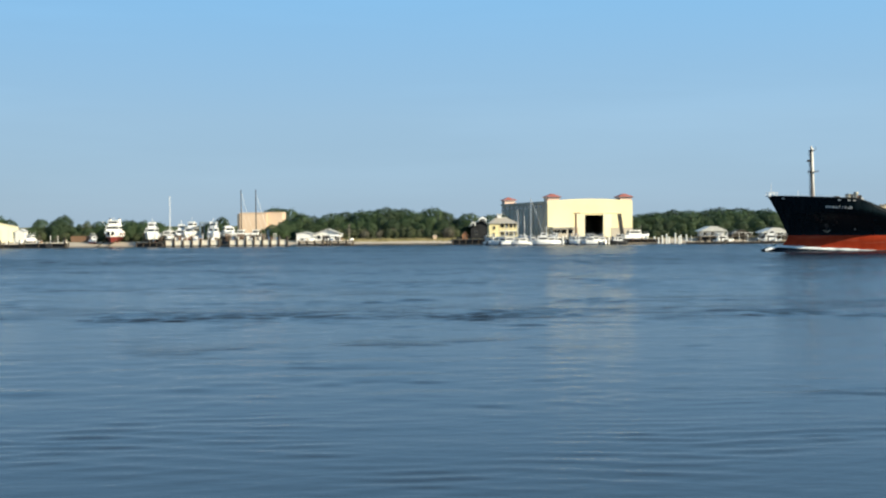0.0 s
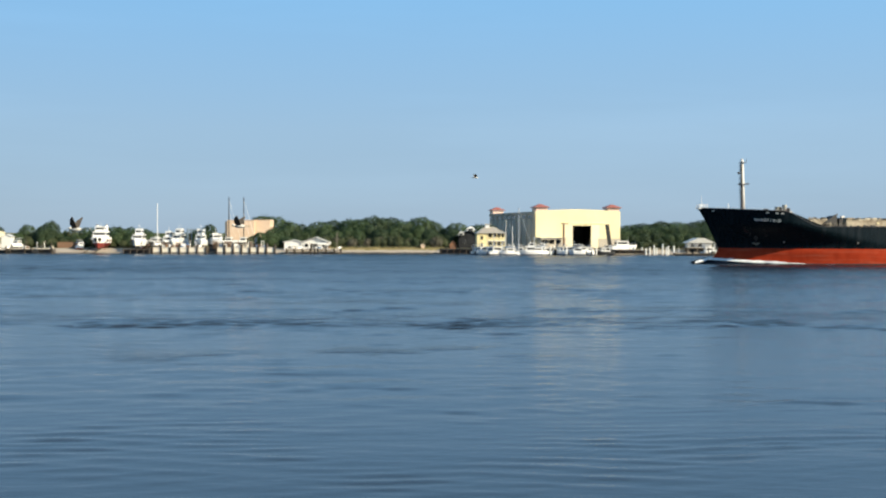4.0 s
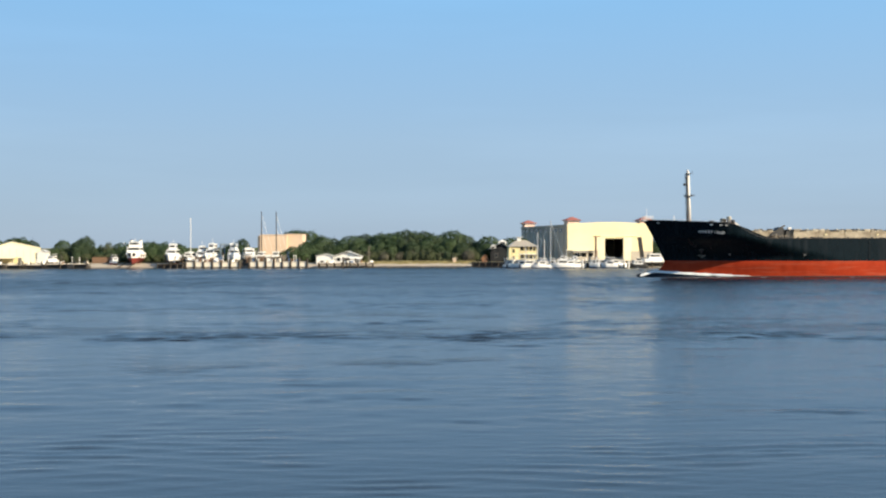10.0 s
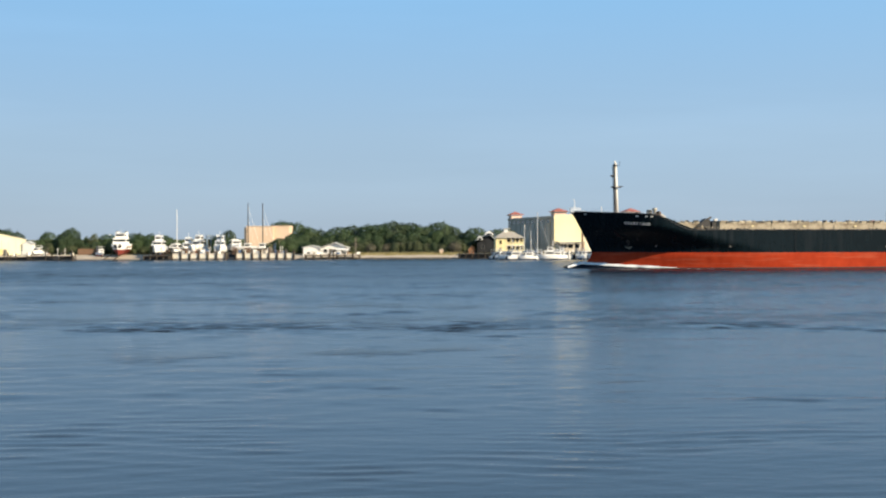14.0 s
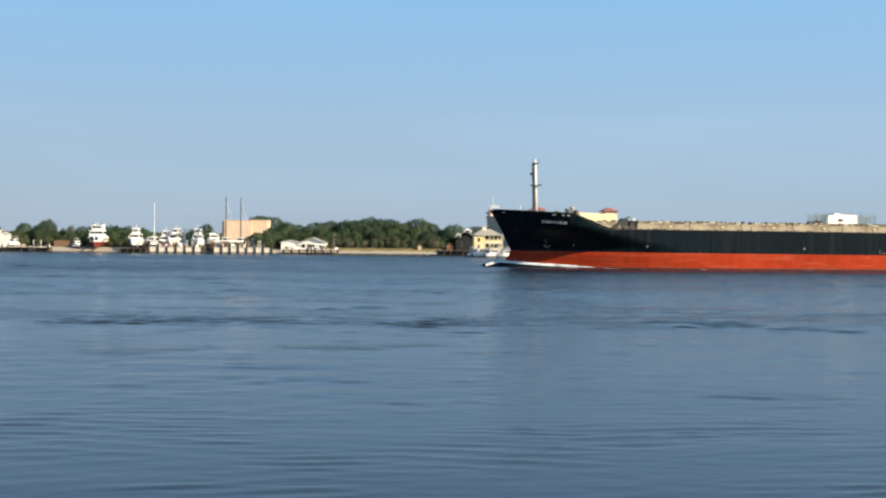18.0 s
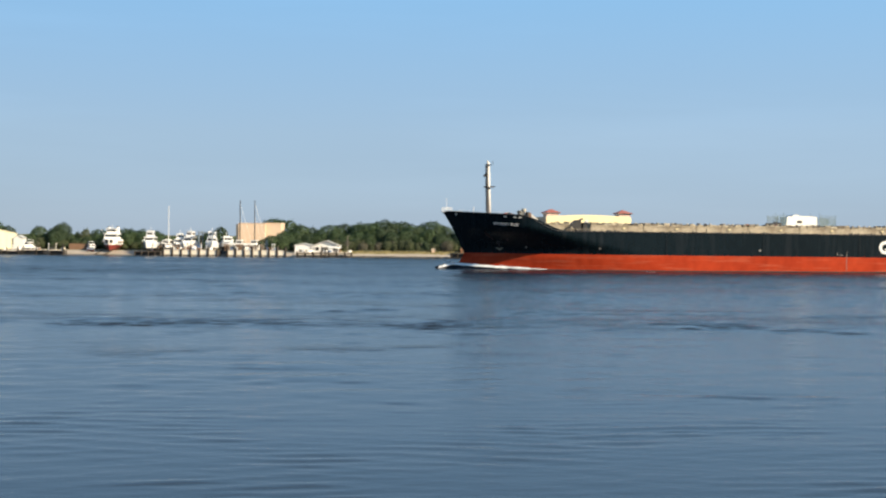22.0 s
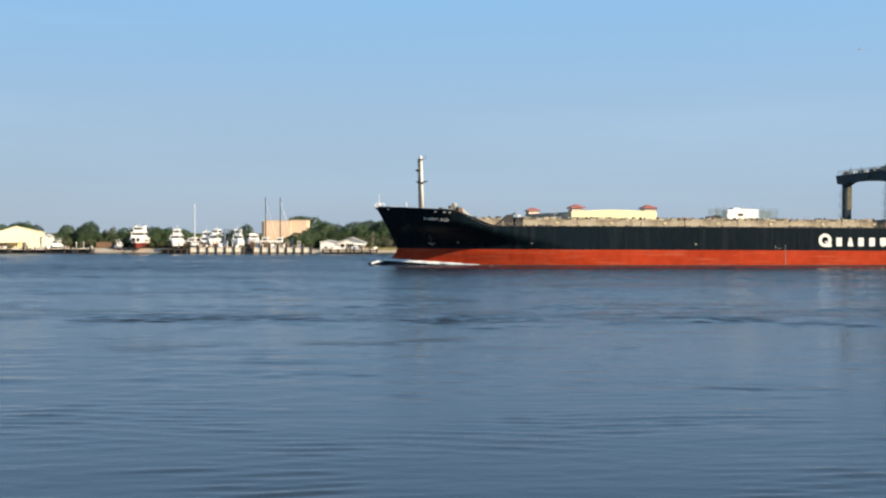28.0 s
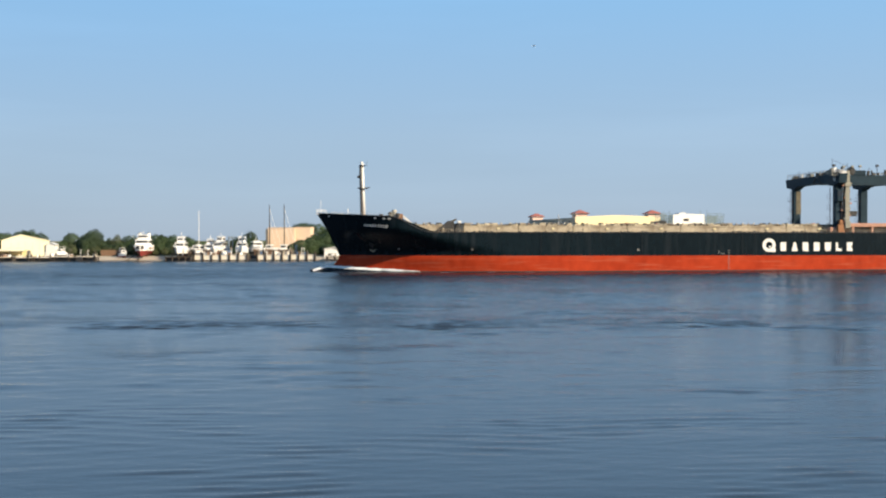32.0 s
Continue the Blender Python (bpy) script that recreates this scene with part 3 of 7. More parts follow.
# each letter's place holds one plain slab: corners in half widths and half heights
SLABS = (((-1, -1), (0.8, -1), (0.8, 1), (-1, 1)),
         ((-1, -1), (1, -1), (0.35, 1), (-0.35, 1)),
         ((-1, -1), (0.9, -1), (0.75, 0.1), (0.9, 0.45), (0.7, 1), (-1, 1)),
         ((-1, -1), (0.7, -1), (1, -0.6), (0.8, 0.05), (0.95, 0.6), (0.65, 1), (-1, 1)),
         ((-0.6, -1), (0.6, -1), (1, -0.5), (1, 1), (-1, 1), (-1, -0.5)),
         ((-1, -1), (0.9, -1), (0.9, -0.55), (-0.3, -0.3), (-0.35, 1), (-1, 1)),
         ((-1, -1), (1, -1), (0.45, 0), (1, 1), (-1, 1)))
for i, corners in enumerate(SLABS):
    bm = plate(B(), [(0.78 * x, 1.06 * y, 0) for x, y in corners], 0.05)
    share("letter_block", mesh_of("letter_block", bm, WHITE), ship, hull_point(112.75 + 2.81 * i, 6.12, 0.05), "plain white lettering block")


def mark(name, s, z, w, h, material=WHITE, label=""):
    bm = box(B(), -w / 2, -h / 2, 0, w / 2, h / 2, 0.04, 0.0)
    ob = part(name, bm, material, ship, label)
    ob.matrix_basis = hull_point(s, z, 0.03)


FADED = surface("faded_white_marking", (0.12, 0.12, 0.12), (0.30, 0.29, 0.28), 0.7, scale=2.0)
for z in [0.8 + 0.55 * i for i in range(9)]:
    mark("draught_mark", 99.0, z, 0.22, 0.26, FADED)
mark("load_line", 97.5, 4.5, 0.9, 0.12, FADED)
mark("load_line", 96.5, 4.8, 0.14, 0.7, FADED)
for s, z in ((19.2, 5.6), (36.3, 5.5), (76.5, 5.4)):
    bm = B()
    rod(bm, (0, 0, 0), (0, 0, 0.05), 0.27, n=14)
    ob = part("tug_mark", bm, FADED, ship, "round white mark")
    ob.matrix_basis = hull_point(s, z, 0.04)
SOFT = surface("salt_streak", (0.003, 0.006, 0.008), (0.006, 0.010, 0.013), 0.3, spec=0.26, scale=0.6, fine=3.0, stretch=(1, 1, 0.2))
for s, w in ((52.8, 0.4), (77.4, 0.35), (102.4, 0.5)):
    mark("streak", s, 6.7, w, 4.6, SOFT, "pale salt streak down the hull")

SCUFF = surface("worn_primer_scuff", (0.010, 0.007, 0.008), (0.045, 0.028, 0.027), 0.7, spec=0.2, scale=1.4, fine=5.0)
for s, z, w, h in ((9.6, 8.9, 0.5, 1.5), (10.3, 8.3, 0.7, 1.1), (11.2, 7.7, 0.4, 0.8), (14.6, 7.4, 0.3, 0.9)):
    mark("scuff", s, z, w, h, SCUFF, "scuffed patch of primer on the bow")

# anchor in its pocket
anchor = new("anchor")
anchor.parent = ship
anchor.matrix_basis = hull_point(13.2, 5.4, 0.05) @ Matrix.Scale(0.7, 4)
part("shank", box(B(), -0.18, -0.4, 0.0, 0.18, 1.7, 0.35, 0.05), DARK, anchor)
bm = B()
for sg in (-1, 1):
    plate(bm, [(0, -0.9, 0.1), (sg * 1.3, 0.1, 0.1), (sg * 1.05, 0.3, 0.1), (0, -0.35, 0.1)][::sg], 0.3)
part("flukes", bm, LEG, anchor, "pale worn flukes")
bm = B()
rod(bm, (0, 2.2, 0), (0, 2.2, 0.3), 0.75, n=14)
part("hawse_pipe", bm, DARK, anchor)

# fairleads and pale fittings along the bow's edge
for s in (2.6, 13.3, 15.4, 16.6):
    bm = box(B(), -0.36, -0.14, 0, 0.36, 0.14, 0.06, 0.05)
    ob = part("fairlead", bm, PALE, ship, "pale fairlead in the bulwark")
    ob.matrix_basis = hull_point(s, sheer(s) - 0.55, 0.02)
bm = B()
box(bm, -0.6, -1.0, 14.0, 2.0, 1.0, 14.3, 0.1)
for x in (-0.4, 0.8, 1.9):
    rod(bm, (x, -1.0, 14.2), (x, -1.0, 15.1), 0.05)
    rod(bm, (x, 1.0, 14.2), (x, 1.0, 15.1), 0.05)
for z in (14.7, 15.1):
    rod(bm, (-0.4, -1, z), (1.9, -1, z), 0.05)
    rod(bm, (-0.4, 1, z), (1.9, 1, z), 0.05)
    rod(bm, (-0.4, 1, z), (-0.4, -1, z), 0.05)
part("bow_platform", bm, WHITE, ship, "white railed platform on the stem head")
part("jackstaff", rod(B(), (0.6, 0, 14.2), (0.6, 0, 17.4), 0.06, 0.04), WHITE, ship)
bm = B()
for i in range(10):
    s = 3.2 + 1.5 * i
    for sg in (-1, 1):
        w = breadth(s, sheer(s)) - 0.5
        rod(bm, (s, sg * w, sheer(s) - 0.25), (s, sg * w, sheer(s) + 0.45), 0.03, n=5)
        if i < 9:
            w2 = breadth(s + 1.5, sheer(s + 1.5)) - 0.5
            rod(bm, (s, sg * w, sheer(s) + 0.45), (s + 1.5, sg * w2, sheer(s + 1.5) + 0.45), 0.03, n=5)
part("forecastle_rail", bm, PALE, ship)["kind"] = "stuff"
part("lamp_post", rod(B(), (7.2, -1.5, 12.5), (7.2, -1.5, 15.4), 0.09), WHITE, ship)

# foremast
mast = new("foremast")
mast.parent = ship
mast.matrix_basis = pose(11.1, -2.0, 11.9, 0, -1.7, 0)
part("pole", rod(B(), (0, 0, 0), (0, 0, 14.6), 0.45, 0.34, 16), PALE, mast, "pale grey tubular mast", True)
part("topmast", rod(B(), (-0.15, 0, 14.5), (-0.15, 0, 15.0), 0.28, 0.24, 10), PALE, mast)
for z, r in ((8.3, 1.25), (13.9, 0.85)):
    part("platform", rod(B(), (0, 0, z), (0, 0, z + 0.14), r, n=14), DARK, mast)
part("yard", rod(B(), (-1.3, 0, 8.6), (1.7, 0, 8.6), 0.09), DARK, mast)
bm = B()
ball(bm, (-1.0, 0, 11.3), 0.4, 1, 0.8, 0.8)
rod(bm, (-1.0, 0, 11.3), (0, 0, 11.1), 0.1)
part("floodlight", bm, DARK, mast)
part("antenna", rod(B(), (1.1, 0, 13.9), (1.1, 0, 14.9), 0.05), DARK, mast)
bm = B()
for i in range(27):
    rod(bm, (-0.82, -0.25, 0.6 + 0.5 * i), (-0.82, 0.25, 0.6 + 0.5 * i), 0.03, n=4)
for y in (-0.25, 0.25):
    rod(bm, (-0.82, y, 0.3), (-0.74, y, 14.0), 0.04, n=4)
part("ladder", bm, DARK, mast)
# dark rod up the mast's left side
bm = B()
rod(bm, (-0.52, -0.3, 0), (-0.44, -0.3, 14.2), 0.24, 0.2, 8)
part("cable_trunk", bm, DARK, mast)

# windlasses, bitts and ventilators on the forecastle
for x, y in ((7.6, -3.4), (7.6, 3.4)):
    w = new("windlass")
    w.parent = ship
    w.matrix_basis = pose(x, y, 12.6)
    part("drum", rod(B(), (0, -1.3, 0.7), (0, 1.3, 0.7), 0.65, n=12), DARK, w)
    part("bed", box(B(), -0.8, -1.5, 0, 0.8, 1.5, 0.4), DARK, w)
for x, y, h, r, mat_ in ((16.8, -11.8, 2.6, 0.3, DARK), (17.9, -11.6, 3.2, 0.42, PALE_D), (18.7, -12.2, 2.4, 0.3, DARK)):
    v = new("ventilator")
    v.parent = ship
    v.matrix_basis = pose(x, y, 11.7)
    part("trunk", rod(B(), (0, 0, -0.2), (0, 0, h - 0.5), r, n=10), mat_, v)
    bm = B()
    rod(bm, (0, 0, h - 0.6), (0, 0, h), r * 1.6, r * 1.3, 12)
    part("cowl", bm, mat_, v)
bm = B()
box(bm, 14.6, -7.5, 12.0, 15.6, -6.3, 14.0, 0.1)
box(bm, 15.9, -7.0, 12.0, 16.7, -6.2, 13.7, 0.1)
part("winch", bm, DARK, ship)
part("winch_house", box(B(), 17.0, -9.4, 11.6, 17.9, -7.6, 14.5, 0.1), LEG, ship, "grey winch control house")
part("winch_house", box(B(), 18.9, -9.8, 11.0, 20.1, -7.4, 14.0, 0.1), BROWN, ship, "rust-brown winch control house")
part("fan_housing", box(B(), 18.0, -9.2, 11.4, 18.8, -7.9, 13.6, 0.1), DARK, ship)
bm = B()
for yy in (-9.9, -8.9):
    plate(bm, [(20.2, yy, 13.6), (20.2, yy, 13.1), (23.4, yy, 10.4), (23.4, yy, 10.9)], 0.1)
for i in range(9):
    box(bm, 20.3 + 0.36 * i, -9.9, 13.05 - 0.3 * i, 20.6 + 0.36 * i, -8.9, 13.11 - 0.3 * i)
part("stairway", bm, PALE, ship, "pale stairway down to the main deck")
bm = B()
box(bm, 19.8, -8.6, 9.1, 20.9, -3.0, 11.9, 0.08)
part("deck_store", bm, BUFF, ship, "buff steel deck store")

# hatches: a ribbed coaming with covers on top, thirteen metres apart
rib = mesh_of("stiffener", box(B(), -0.05, -0.05, 0, 0.05, 0.0, 1.75), BUFF)
lampm = mesh_of("coaming_lamp", box(B(), -0.32, -0.22, -0.19, 0.32, 0.0, 0.19, 0.05), YELLOW_L)
cleat = mesh_of("cover_fitting", box(B(), -0.2, -0.4, 0, 0.2, 0.2, 0.25, 0.05), BUFF_D)
cleat_d = mesh_of("cover_fitting", box(B(), -0.3, -0.45, -0.5, 0.3, 0.2, 0.3, 0.05), DARK)
dogs = mesh_of("dark_fitting", box(B(), -0.3, -0.3, 0, 0.3, 0.3, 0.5, 0.05), DARK)
rng = random.Random(8)
CO_Z, CV_Z = 9.15, 11.15
starts = [22.6] + [34.6 + 13.36 * i for i in range(9)]
for hi, s0 in enumerate(starts):
    ln = 13.2 if hi else 8.0
    half = min(11.0, breadth(s0, 9.4) - 2.2) if hi == 0 else 11.0
    hatch = new("hatch")
    hatch.parent = ship
    hatch.matrix_basis = pose(s0, 0, 0)
    bm = B()
    box(bm, 0, -half, CO_Z, ln, -half + 0.3, CV_Z)
    box(bm, 0, half - 0.3, CO_Z, ln, half, CV_Z)
    box(bm, 0, -half + 0.3, CO_Z, 0.3, half - 0.3, CV_Z)
    box(bm, ln - 0.3, -half + 0.3, CO_Z, ln, half - 0.3, CV_Z)
    box(bm, -0.05, -half - 0.16, CO_Z + 1.75, ln + 0.05, -half + 0.1, CO_Z + 1.9)
    part("coaming", bm, BUFF, hatch, "buff ribbed hatch coaming")
    for i in range(8):
        w = (ln - 0.2) / 8
        gap = rng.choice((0.03, 0.03, 0.06, 0.22))
        bm = B()
        box(bm, 0.1 + w * i + gap, -half - 0.12 + 0.2 * rng.random(), CV_Z, 0.1 + w * (i + 1) - 0.05, half + 0.12, CV_Z + 0.30 + 0.42 * rng.random() ** 2, 0.06)
        part("cover_panel", bm, BUFF_D, hatch, "" if i else "grimy steel hatch cover panels")
    for i in range(7):
        share("stiffener", rib, hatch, pose(0.6 + (1.9 * i + rng.uniform(-0.7, 0.7)) * (ln - 1.2) / 11.4, -half, CO_Z))
    for i in range(9):
        if rng.random() < 0.8:
            share("cover_fitting", rng.choice((cleat, cleat, cleat_d)), hatch, pose(0.7 + i * (ln - 1.4) / 8 + rng.uniform(-0.3, 0.3), -half + 0.5, CV_Z + 0.45))
    if hi:
        share("coaming_lamp", lampm, hatch, pose(8.3, -half - 0.18, CO_Z + 1.3), "pale yellow fitting on the coaming")
    for i in range(3):
        share("dark_fitting", dogs, hatch, pose(rng.uniform(0.5, ln), -half - 1.6, 9.25), "dark deck fitting")

# the gap between the first two hatches: dark machinery and a white locker
bm = B()
box(bm, 31.2, -10.5, 9.1, 32.4, -7.0, 12.2, 0.1)
box(bm, 32.7, -10.8, 9.1, 33.7, -8.0, 11.7, 0.1)
rod(bm, (31.3, -10.2, 12.0), (33.0, -9.2, 12.7), 0.22)
rod(bm, (30.0, -10.6, 11.0), (31.3, -10.2, 12.2), 0.25)
prism(bm, [(28.2, 10.2), (31.4, 10.2), (31.4, 12.3), (30.9, 12.3)], -11.6, -9.0)
part("cargo_gear", bm, DARK, ship, "dark cargo gear between the hatches")
part("locker", box(B(), 33.1, -11.2, 11.7, 34.0, -10.4, 12.3, 0.08), PALE, ship)
bm = B()
box(bm, 21.0, -9.0, 9.1, 22.4, -4.0, 11.7, 0.1)
part("deck_house", bm, BUFF_D, ship, "buff deck house behind the forecastle")

# rails along the main deck's edge
post = mesh_of("rail_post", rod(B(), (0, 0, 0), (0, 0, 1.1), 0.035, n=5), BUFF)
for i in range(56):
    share("rail_post", post, ship, pose(27 + 2.2 * i, -13.75, 9.2))
for z in (9.65, 10.0, 10.3):
    part("deck_rail", rod(B(), (28.0, -13.75, z), (151, -13.75, z), 0.025, n=5), BUFF, ship)

# dark roller fairleads and chocks that stand on the deck's edge
er = random.Random(63)
roller = mesh_of("roller_fairlead", rod(rod(B(), (-0.5, 0, 0), (-0.5, 0, 0.62), 0.34, 0.28, 8), (0.4, 0, 0), (0.4, 0, 0.5), 0.32, 0.3, 8), DARK)
chock = mesh_of("chock", box(B(), -0.62, -0.25, 0, 0.62, 0.25, 0.42, 0.1), DARK)
s = 31.0
while s < 150:
    turn_ = er.random() < 0.5
    share("roller_fairlead" if turn_ else "chock", roller if turn_ else chock, ship, pose(s, -13.55, 9.35))
    s += er.choice((1.9, 4.2, 6.5, 8.8)) * er.uniform(0.8, 1.2)

# white cabin with scaffolding and green netting on the hatches
cab = new("deck_cabin")
cab.parent = ship
cab.matrix_basis = pose(89.2, 2.0, CV_Z + 0.5)
bm = B()
prism(bm, [(0, 0), (8.6, 0), (8.3, 2.55), (3.4, 2.75), (3.2, 3.0), (1.9, 3.0), (1.6, 2.6), (0.2, 2.5)], -2.2, 2.2)
part("cabin_shell", bm, WHITE, cab, "white painted steel cabin")
bm = B()
box(bm, 2.9, -2.3, 0.9, 4.2, -2.17, 1.5)
part("cabin_window", bm, DARK, cab)
bm = B()
for x in (-3.2, -1.0, 8.8, 13.2):
    for y in (-2.6, 2.6):
        rod(bm, (x, y, 0), (x, y, 3.6 if x in (-1.0, 8.8) else 2.9), 0.05, n=5)
for z in (1.4, 2.8):
    rod(bm, (-3.2, -2.6, z), (-0.2, -2.6, z), 0.04, n=5)
    rod(bm, (8.8, -2.6, z), (13.2, -2.6, z), 0.04, n=5)
part("scaffold_tubes", bm, NET, cab)["kind"] = "stuff"
bm = B()
nr = random.Random(5)
for x0, x1, h in ((-3.2, -0.2, 3.2), (8.9, 13.2, 2.9)):
    for y in (-2.6, 2.6):
        i = 0
        x = x0
        while x < x1:
            top = h * (0.8 + 0.25 * noise.noise((x * 0.9, y, 1.0)))
            box(bm, x, y - 0.01, 0, x + 0.045, y + 0.01, top)
            x += nr.choice((0.14, 0.18, 0.3))
        for k in range(14):
            z = h * k / 17
            box(bm, x0, y - 0.01, z, x1, y + 0.01, z + 0.045)
part("debris_netting", bm, NET, cab, "torn green debris netting")["kind"] = "stuff"
bm = B()
box(bm, -6.0, -3.5, 0, -1.8, -2.8, 0.75, 0.1)
box(bm, -3.9, -3.4, 0.75, -2.2, -2.9, 1.0, 0.05)
part("stacked_gear", bm, DARK, cab)


# gantry crane: two portals across the ship, eighteen metres apart
gantry = new("gantry_crane")
gantry.parent = ship
gantry.matrix_basis = pose(126.8, 0, 0)
GT, GB = 24.0, 20.8
for k, x in enumerate((0.0, 18.6)):
    for sg in (-1, 1):
        bm = B()
        y = sg * 12.3
        near = 0.45 if sg < 0 and not k else 0.0
        box(bm, x - 0.95 + near, y - 0.8, 10.2 if sg < 0 else 10.8, x + 0.95 + near, y + 0.8, GB + 0.7, 0.08)
        part("leg", bm, STEEL, gantry, "tall box-section crane leg")
        if sg > 0 and not k:                # sunlit upper half of the far leg, put into its colour
            part("leg_cladding", box(B(), x - 0.3, y - 0.86, 14.6, x + 1.02, y + 0.84, GB - 0.2, 0.04), OLIVE, gantry, "olive patch for the sunlit part of the leg")
        bm = B()
        for i in range(17):
            z = 11.4 + 0.55 * i
            rod(bm, (x - 1.5, y - 0.3, z), (x - 1.5, y + 0.3, z), 0.03, n=4)
        for yy in (-0.3, 0.3):
            rod(bm, (x - 1.5, y + yy, 11), (x - 1.5, y + yy, GB), 0.04, n=4)
        for z in (12.6, 15.3, 18.0):
            box(bm, x - 2.0, y - 0.7, z, x - 0.9, y + 0.7, z + 0.08)
            for yy in (-0.7, 0.7):
                rod(bm, (x - 1.95, y + yy, z), (x - 1.95, y + yy, z + 1.0), 0.03, n=4)
            rod(bm, (x - 1.95, y - 0.7, z + 1.0), (x - 1.95, y + 0.7, z + 1.0), 0.03, n=4)
        part("ladder", bm, DARK, gantry)
        bm = B()
        box(bm, x - 1.9, y - 0.9, 9.3, x + 1.9, y + 0.9, 10.9, 0.15)
        part("bogie", bm, DARK if k else RUST, gantry, "rusty wheel bogie")
        for wx in (-1.2, 1.2):
            bm = B()
            rod(bm, (x + wx, y - 0.5, 9.45), (x + wx, y + 0.5, 9.45), 0.42, n=14)
            part("wheel", bm, DARK, gantry)
    # haunched girder across the ship with overhanging ends
    outline = [(-16.6, GT), (-16.3, GT - 2.3), (-13.6, GB + 0.5), (-11.2, GB + 0.3), (-9.6, GB + 0.9), (-7.0, GB + 1.1), (7.0, GB + 1.1), (9.6, GB + 0.9), (11.2, GB + 0.3), (13.6, GB + 0.5), (16.3, GT - 2.3), (17.1, GT - 0.1)]
    bm = prism(B(), outline, x - 1.0, x + 1.0)
    bmesh.ops.transform(bm, matrix=Matrix.Translation((x, 0, 0)) @ Matrix.Rotation(radians(90), 4, "Z") @ Matrix.Translation((0, -x, 0)), verts=bm.verts[:])
    part("girder", bm, STEEL, gantry, "slate-blue haunched box girder")
    bm = B()
    for sg in (-1, 1):
        for i in range(16):
            y = -15.9 + 2.12 * i
            rod(bm, (x + sg * 0.9, y, GT), (x + sg * 0.9, y, GT + 1.05), 0.06, n=4)
        rod(bm, (x + sg * 0.9, -15.9, GT + 1.05), (x + sg * 0.9, 15.9, GT + 1.05), 0.06, n=4)
        rod(bm, (x + sg * 0.9, -15.9, GT + 0.55), (x + sg * 0.9, 15.9, GT + 0.55), 0.03, n=4)
    part("walkway_rail", bm, PALE_D, gantry)
    rr = random.Random(20 + k)
    for i in range(6):
        y = -13 + 5 * i
        bm = box(B(), x - 0.6, y, GT, x + 0.6, y + rr.uniform(0.6, 2.6), GT + rr.uniform(0.2, 0.8), 0.08)
        part("winch_house", bm, DARK, gantry)
for sg in (-1, 1):
    bm = B()
    box(bm, 0.9, sg * 12.3 - 0.6, GB + (0.4 if sg < 0 else 1.6), 18.3, sg * 12.3 + 0.6, GT - 0.3, 0.05)
    part("side_beam", bm, STEEL, gantry)
    bm = B()
    box(bm, 0.9, sg * 12.3 - 0.55, 11.0, 18.3, sg * 12.3 + 0.55, 11.9, 0.06)
    for x in (4, 9, 14):
        box(bm, x, sg * 12.3 - 0.4, 9.2, x + 0.5, sg * 12.3 + 0.4, 11.0)
    part("sill_beam", bm, RUST, gantry, "pink-primed sill beam")
# hoist machinery, a cable reel and stays about the near corner of the gantry
part("hoist_house", box(B(), -0.7, -11.6, GT, 0.9, -8.2, GT + 1.15, 0.12), LEG, gantry, "bleached hoist house")
part("hoist_house", box(B(), 4.2, -13.0, GT - 0.3, 7.4, -11.4, GT + 0.9, 0.12), STEEL, gantry, "slate hoist house")
part("cable_reel", rod(B(), (3.4, -13.6, GT + 0.7), (3.4, -12.9, GT + 0.7), 0.95, n=16), DARK, gantry, "dark cable reel")
part("service_platform", box(B(), -2.6, -15.9, GT - 0.5, 1.6, -14.2, GT - 0.36), LEG, gantry)
for x, y, z in ((-2.5, -15.8, 1.0), (-1.1, -15.8, 1.0), (0.3, -15.8, 1.0), (1.5, -15.8, 1.0)):
    part("stanchion", rod(B(), (x, y, GT - 0.4), (x, y, GT - 0.4 + z), 0.05, n=5), PALE_D, gantry)
part("guard_rail", rod(B(), (-2.5, -15.8, GT + 0.6), (1.5, -15.8, GT + 0.6), 0.05, n=5), PALE_D, gantry)
for x, y, h in ((2.4, -13.2, 2.6), (0.2, -9.2, 1.9), (-0.4, 3.0, 1.5), (-0.4, 9.5, 1.7), (8.5, -12.3, 1.6)):
    part("lamp_pole", rod(B(), (x, y, GT), (x, y, GT + h), 0.07, n=5), DARK, gantry)
part("aerial_stay", rod(B(), (-1.2, -12.8, GT + 3.5), (5.8, -12.4, GT + 0.6), 0.035, n=4), DARK, gantry)

# braced rigging platform on the middle of the girder
bm = B()
for y0, y1 in ((-5.6, -3.4), (-3.4, -1.2)):
    rod(bm, (-1.05, y0, GT - 1.9 if y0 < -4 else GT + 0.2), (-1.05, y1, GT + 0.2 if y0 < -4 else GT - 1.9), 0.22, n=6)
box(bm, -1.0, -4.4, GT, 0.6, -2.4, GT + 0.7, 0.08)
part("rigging_frame", bm, DARK, gantry, "dark braced frame on the girder")

# operator's cab and lamp mast at the near leg
bm = B()
box(bm, -0.6, -14.4, 17.2, 0.8, -13.0, 20.2, 0.15)
part("operator_cab", bm, STEEL, gantry, "slate operator's cab")
part("cab_window", box(B(), -0.5, -14.46, 18.4, 0.7, -14.38, 19.7), GLASS, gantry)
bm = B()
box(bm, 1.65, -13.9, 10.6, 2.85, -12.7, GT + 0.7, 0.1)
box(bm, 1.6, -14.1, 10.6, 3.0, -12.6, 12.4, 0.1)
box(bm, 1.65, -14.0, 15.0, 2.95, -12.7, 15.5, 0.05)
box(bm, 1.5, -14.1, GB, 3.1, -12.6, GB + 0.8, 0.1)
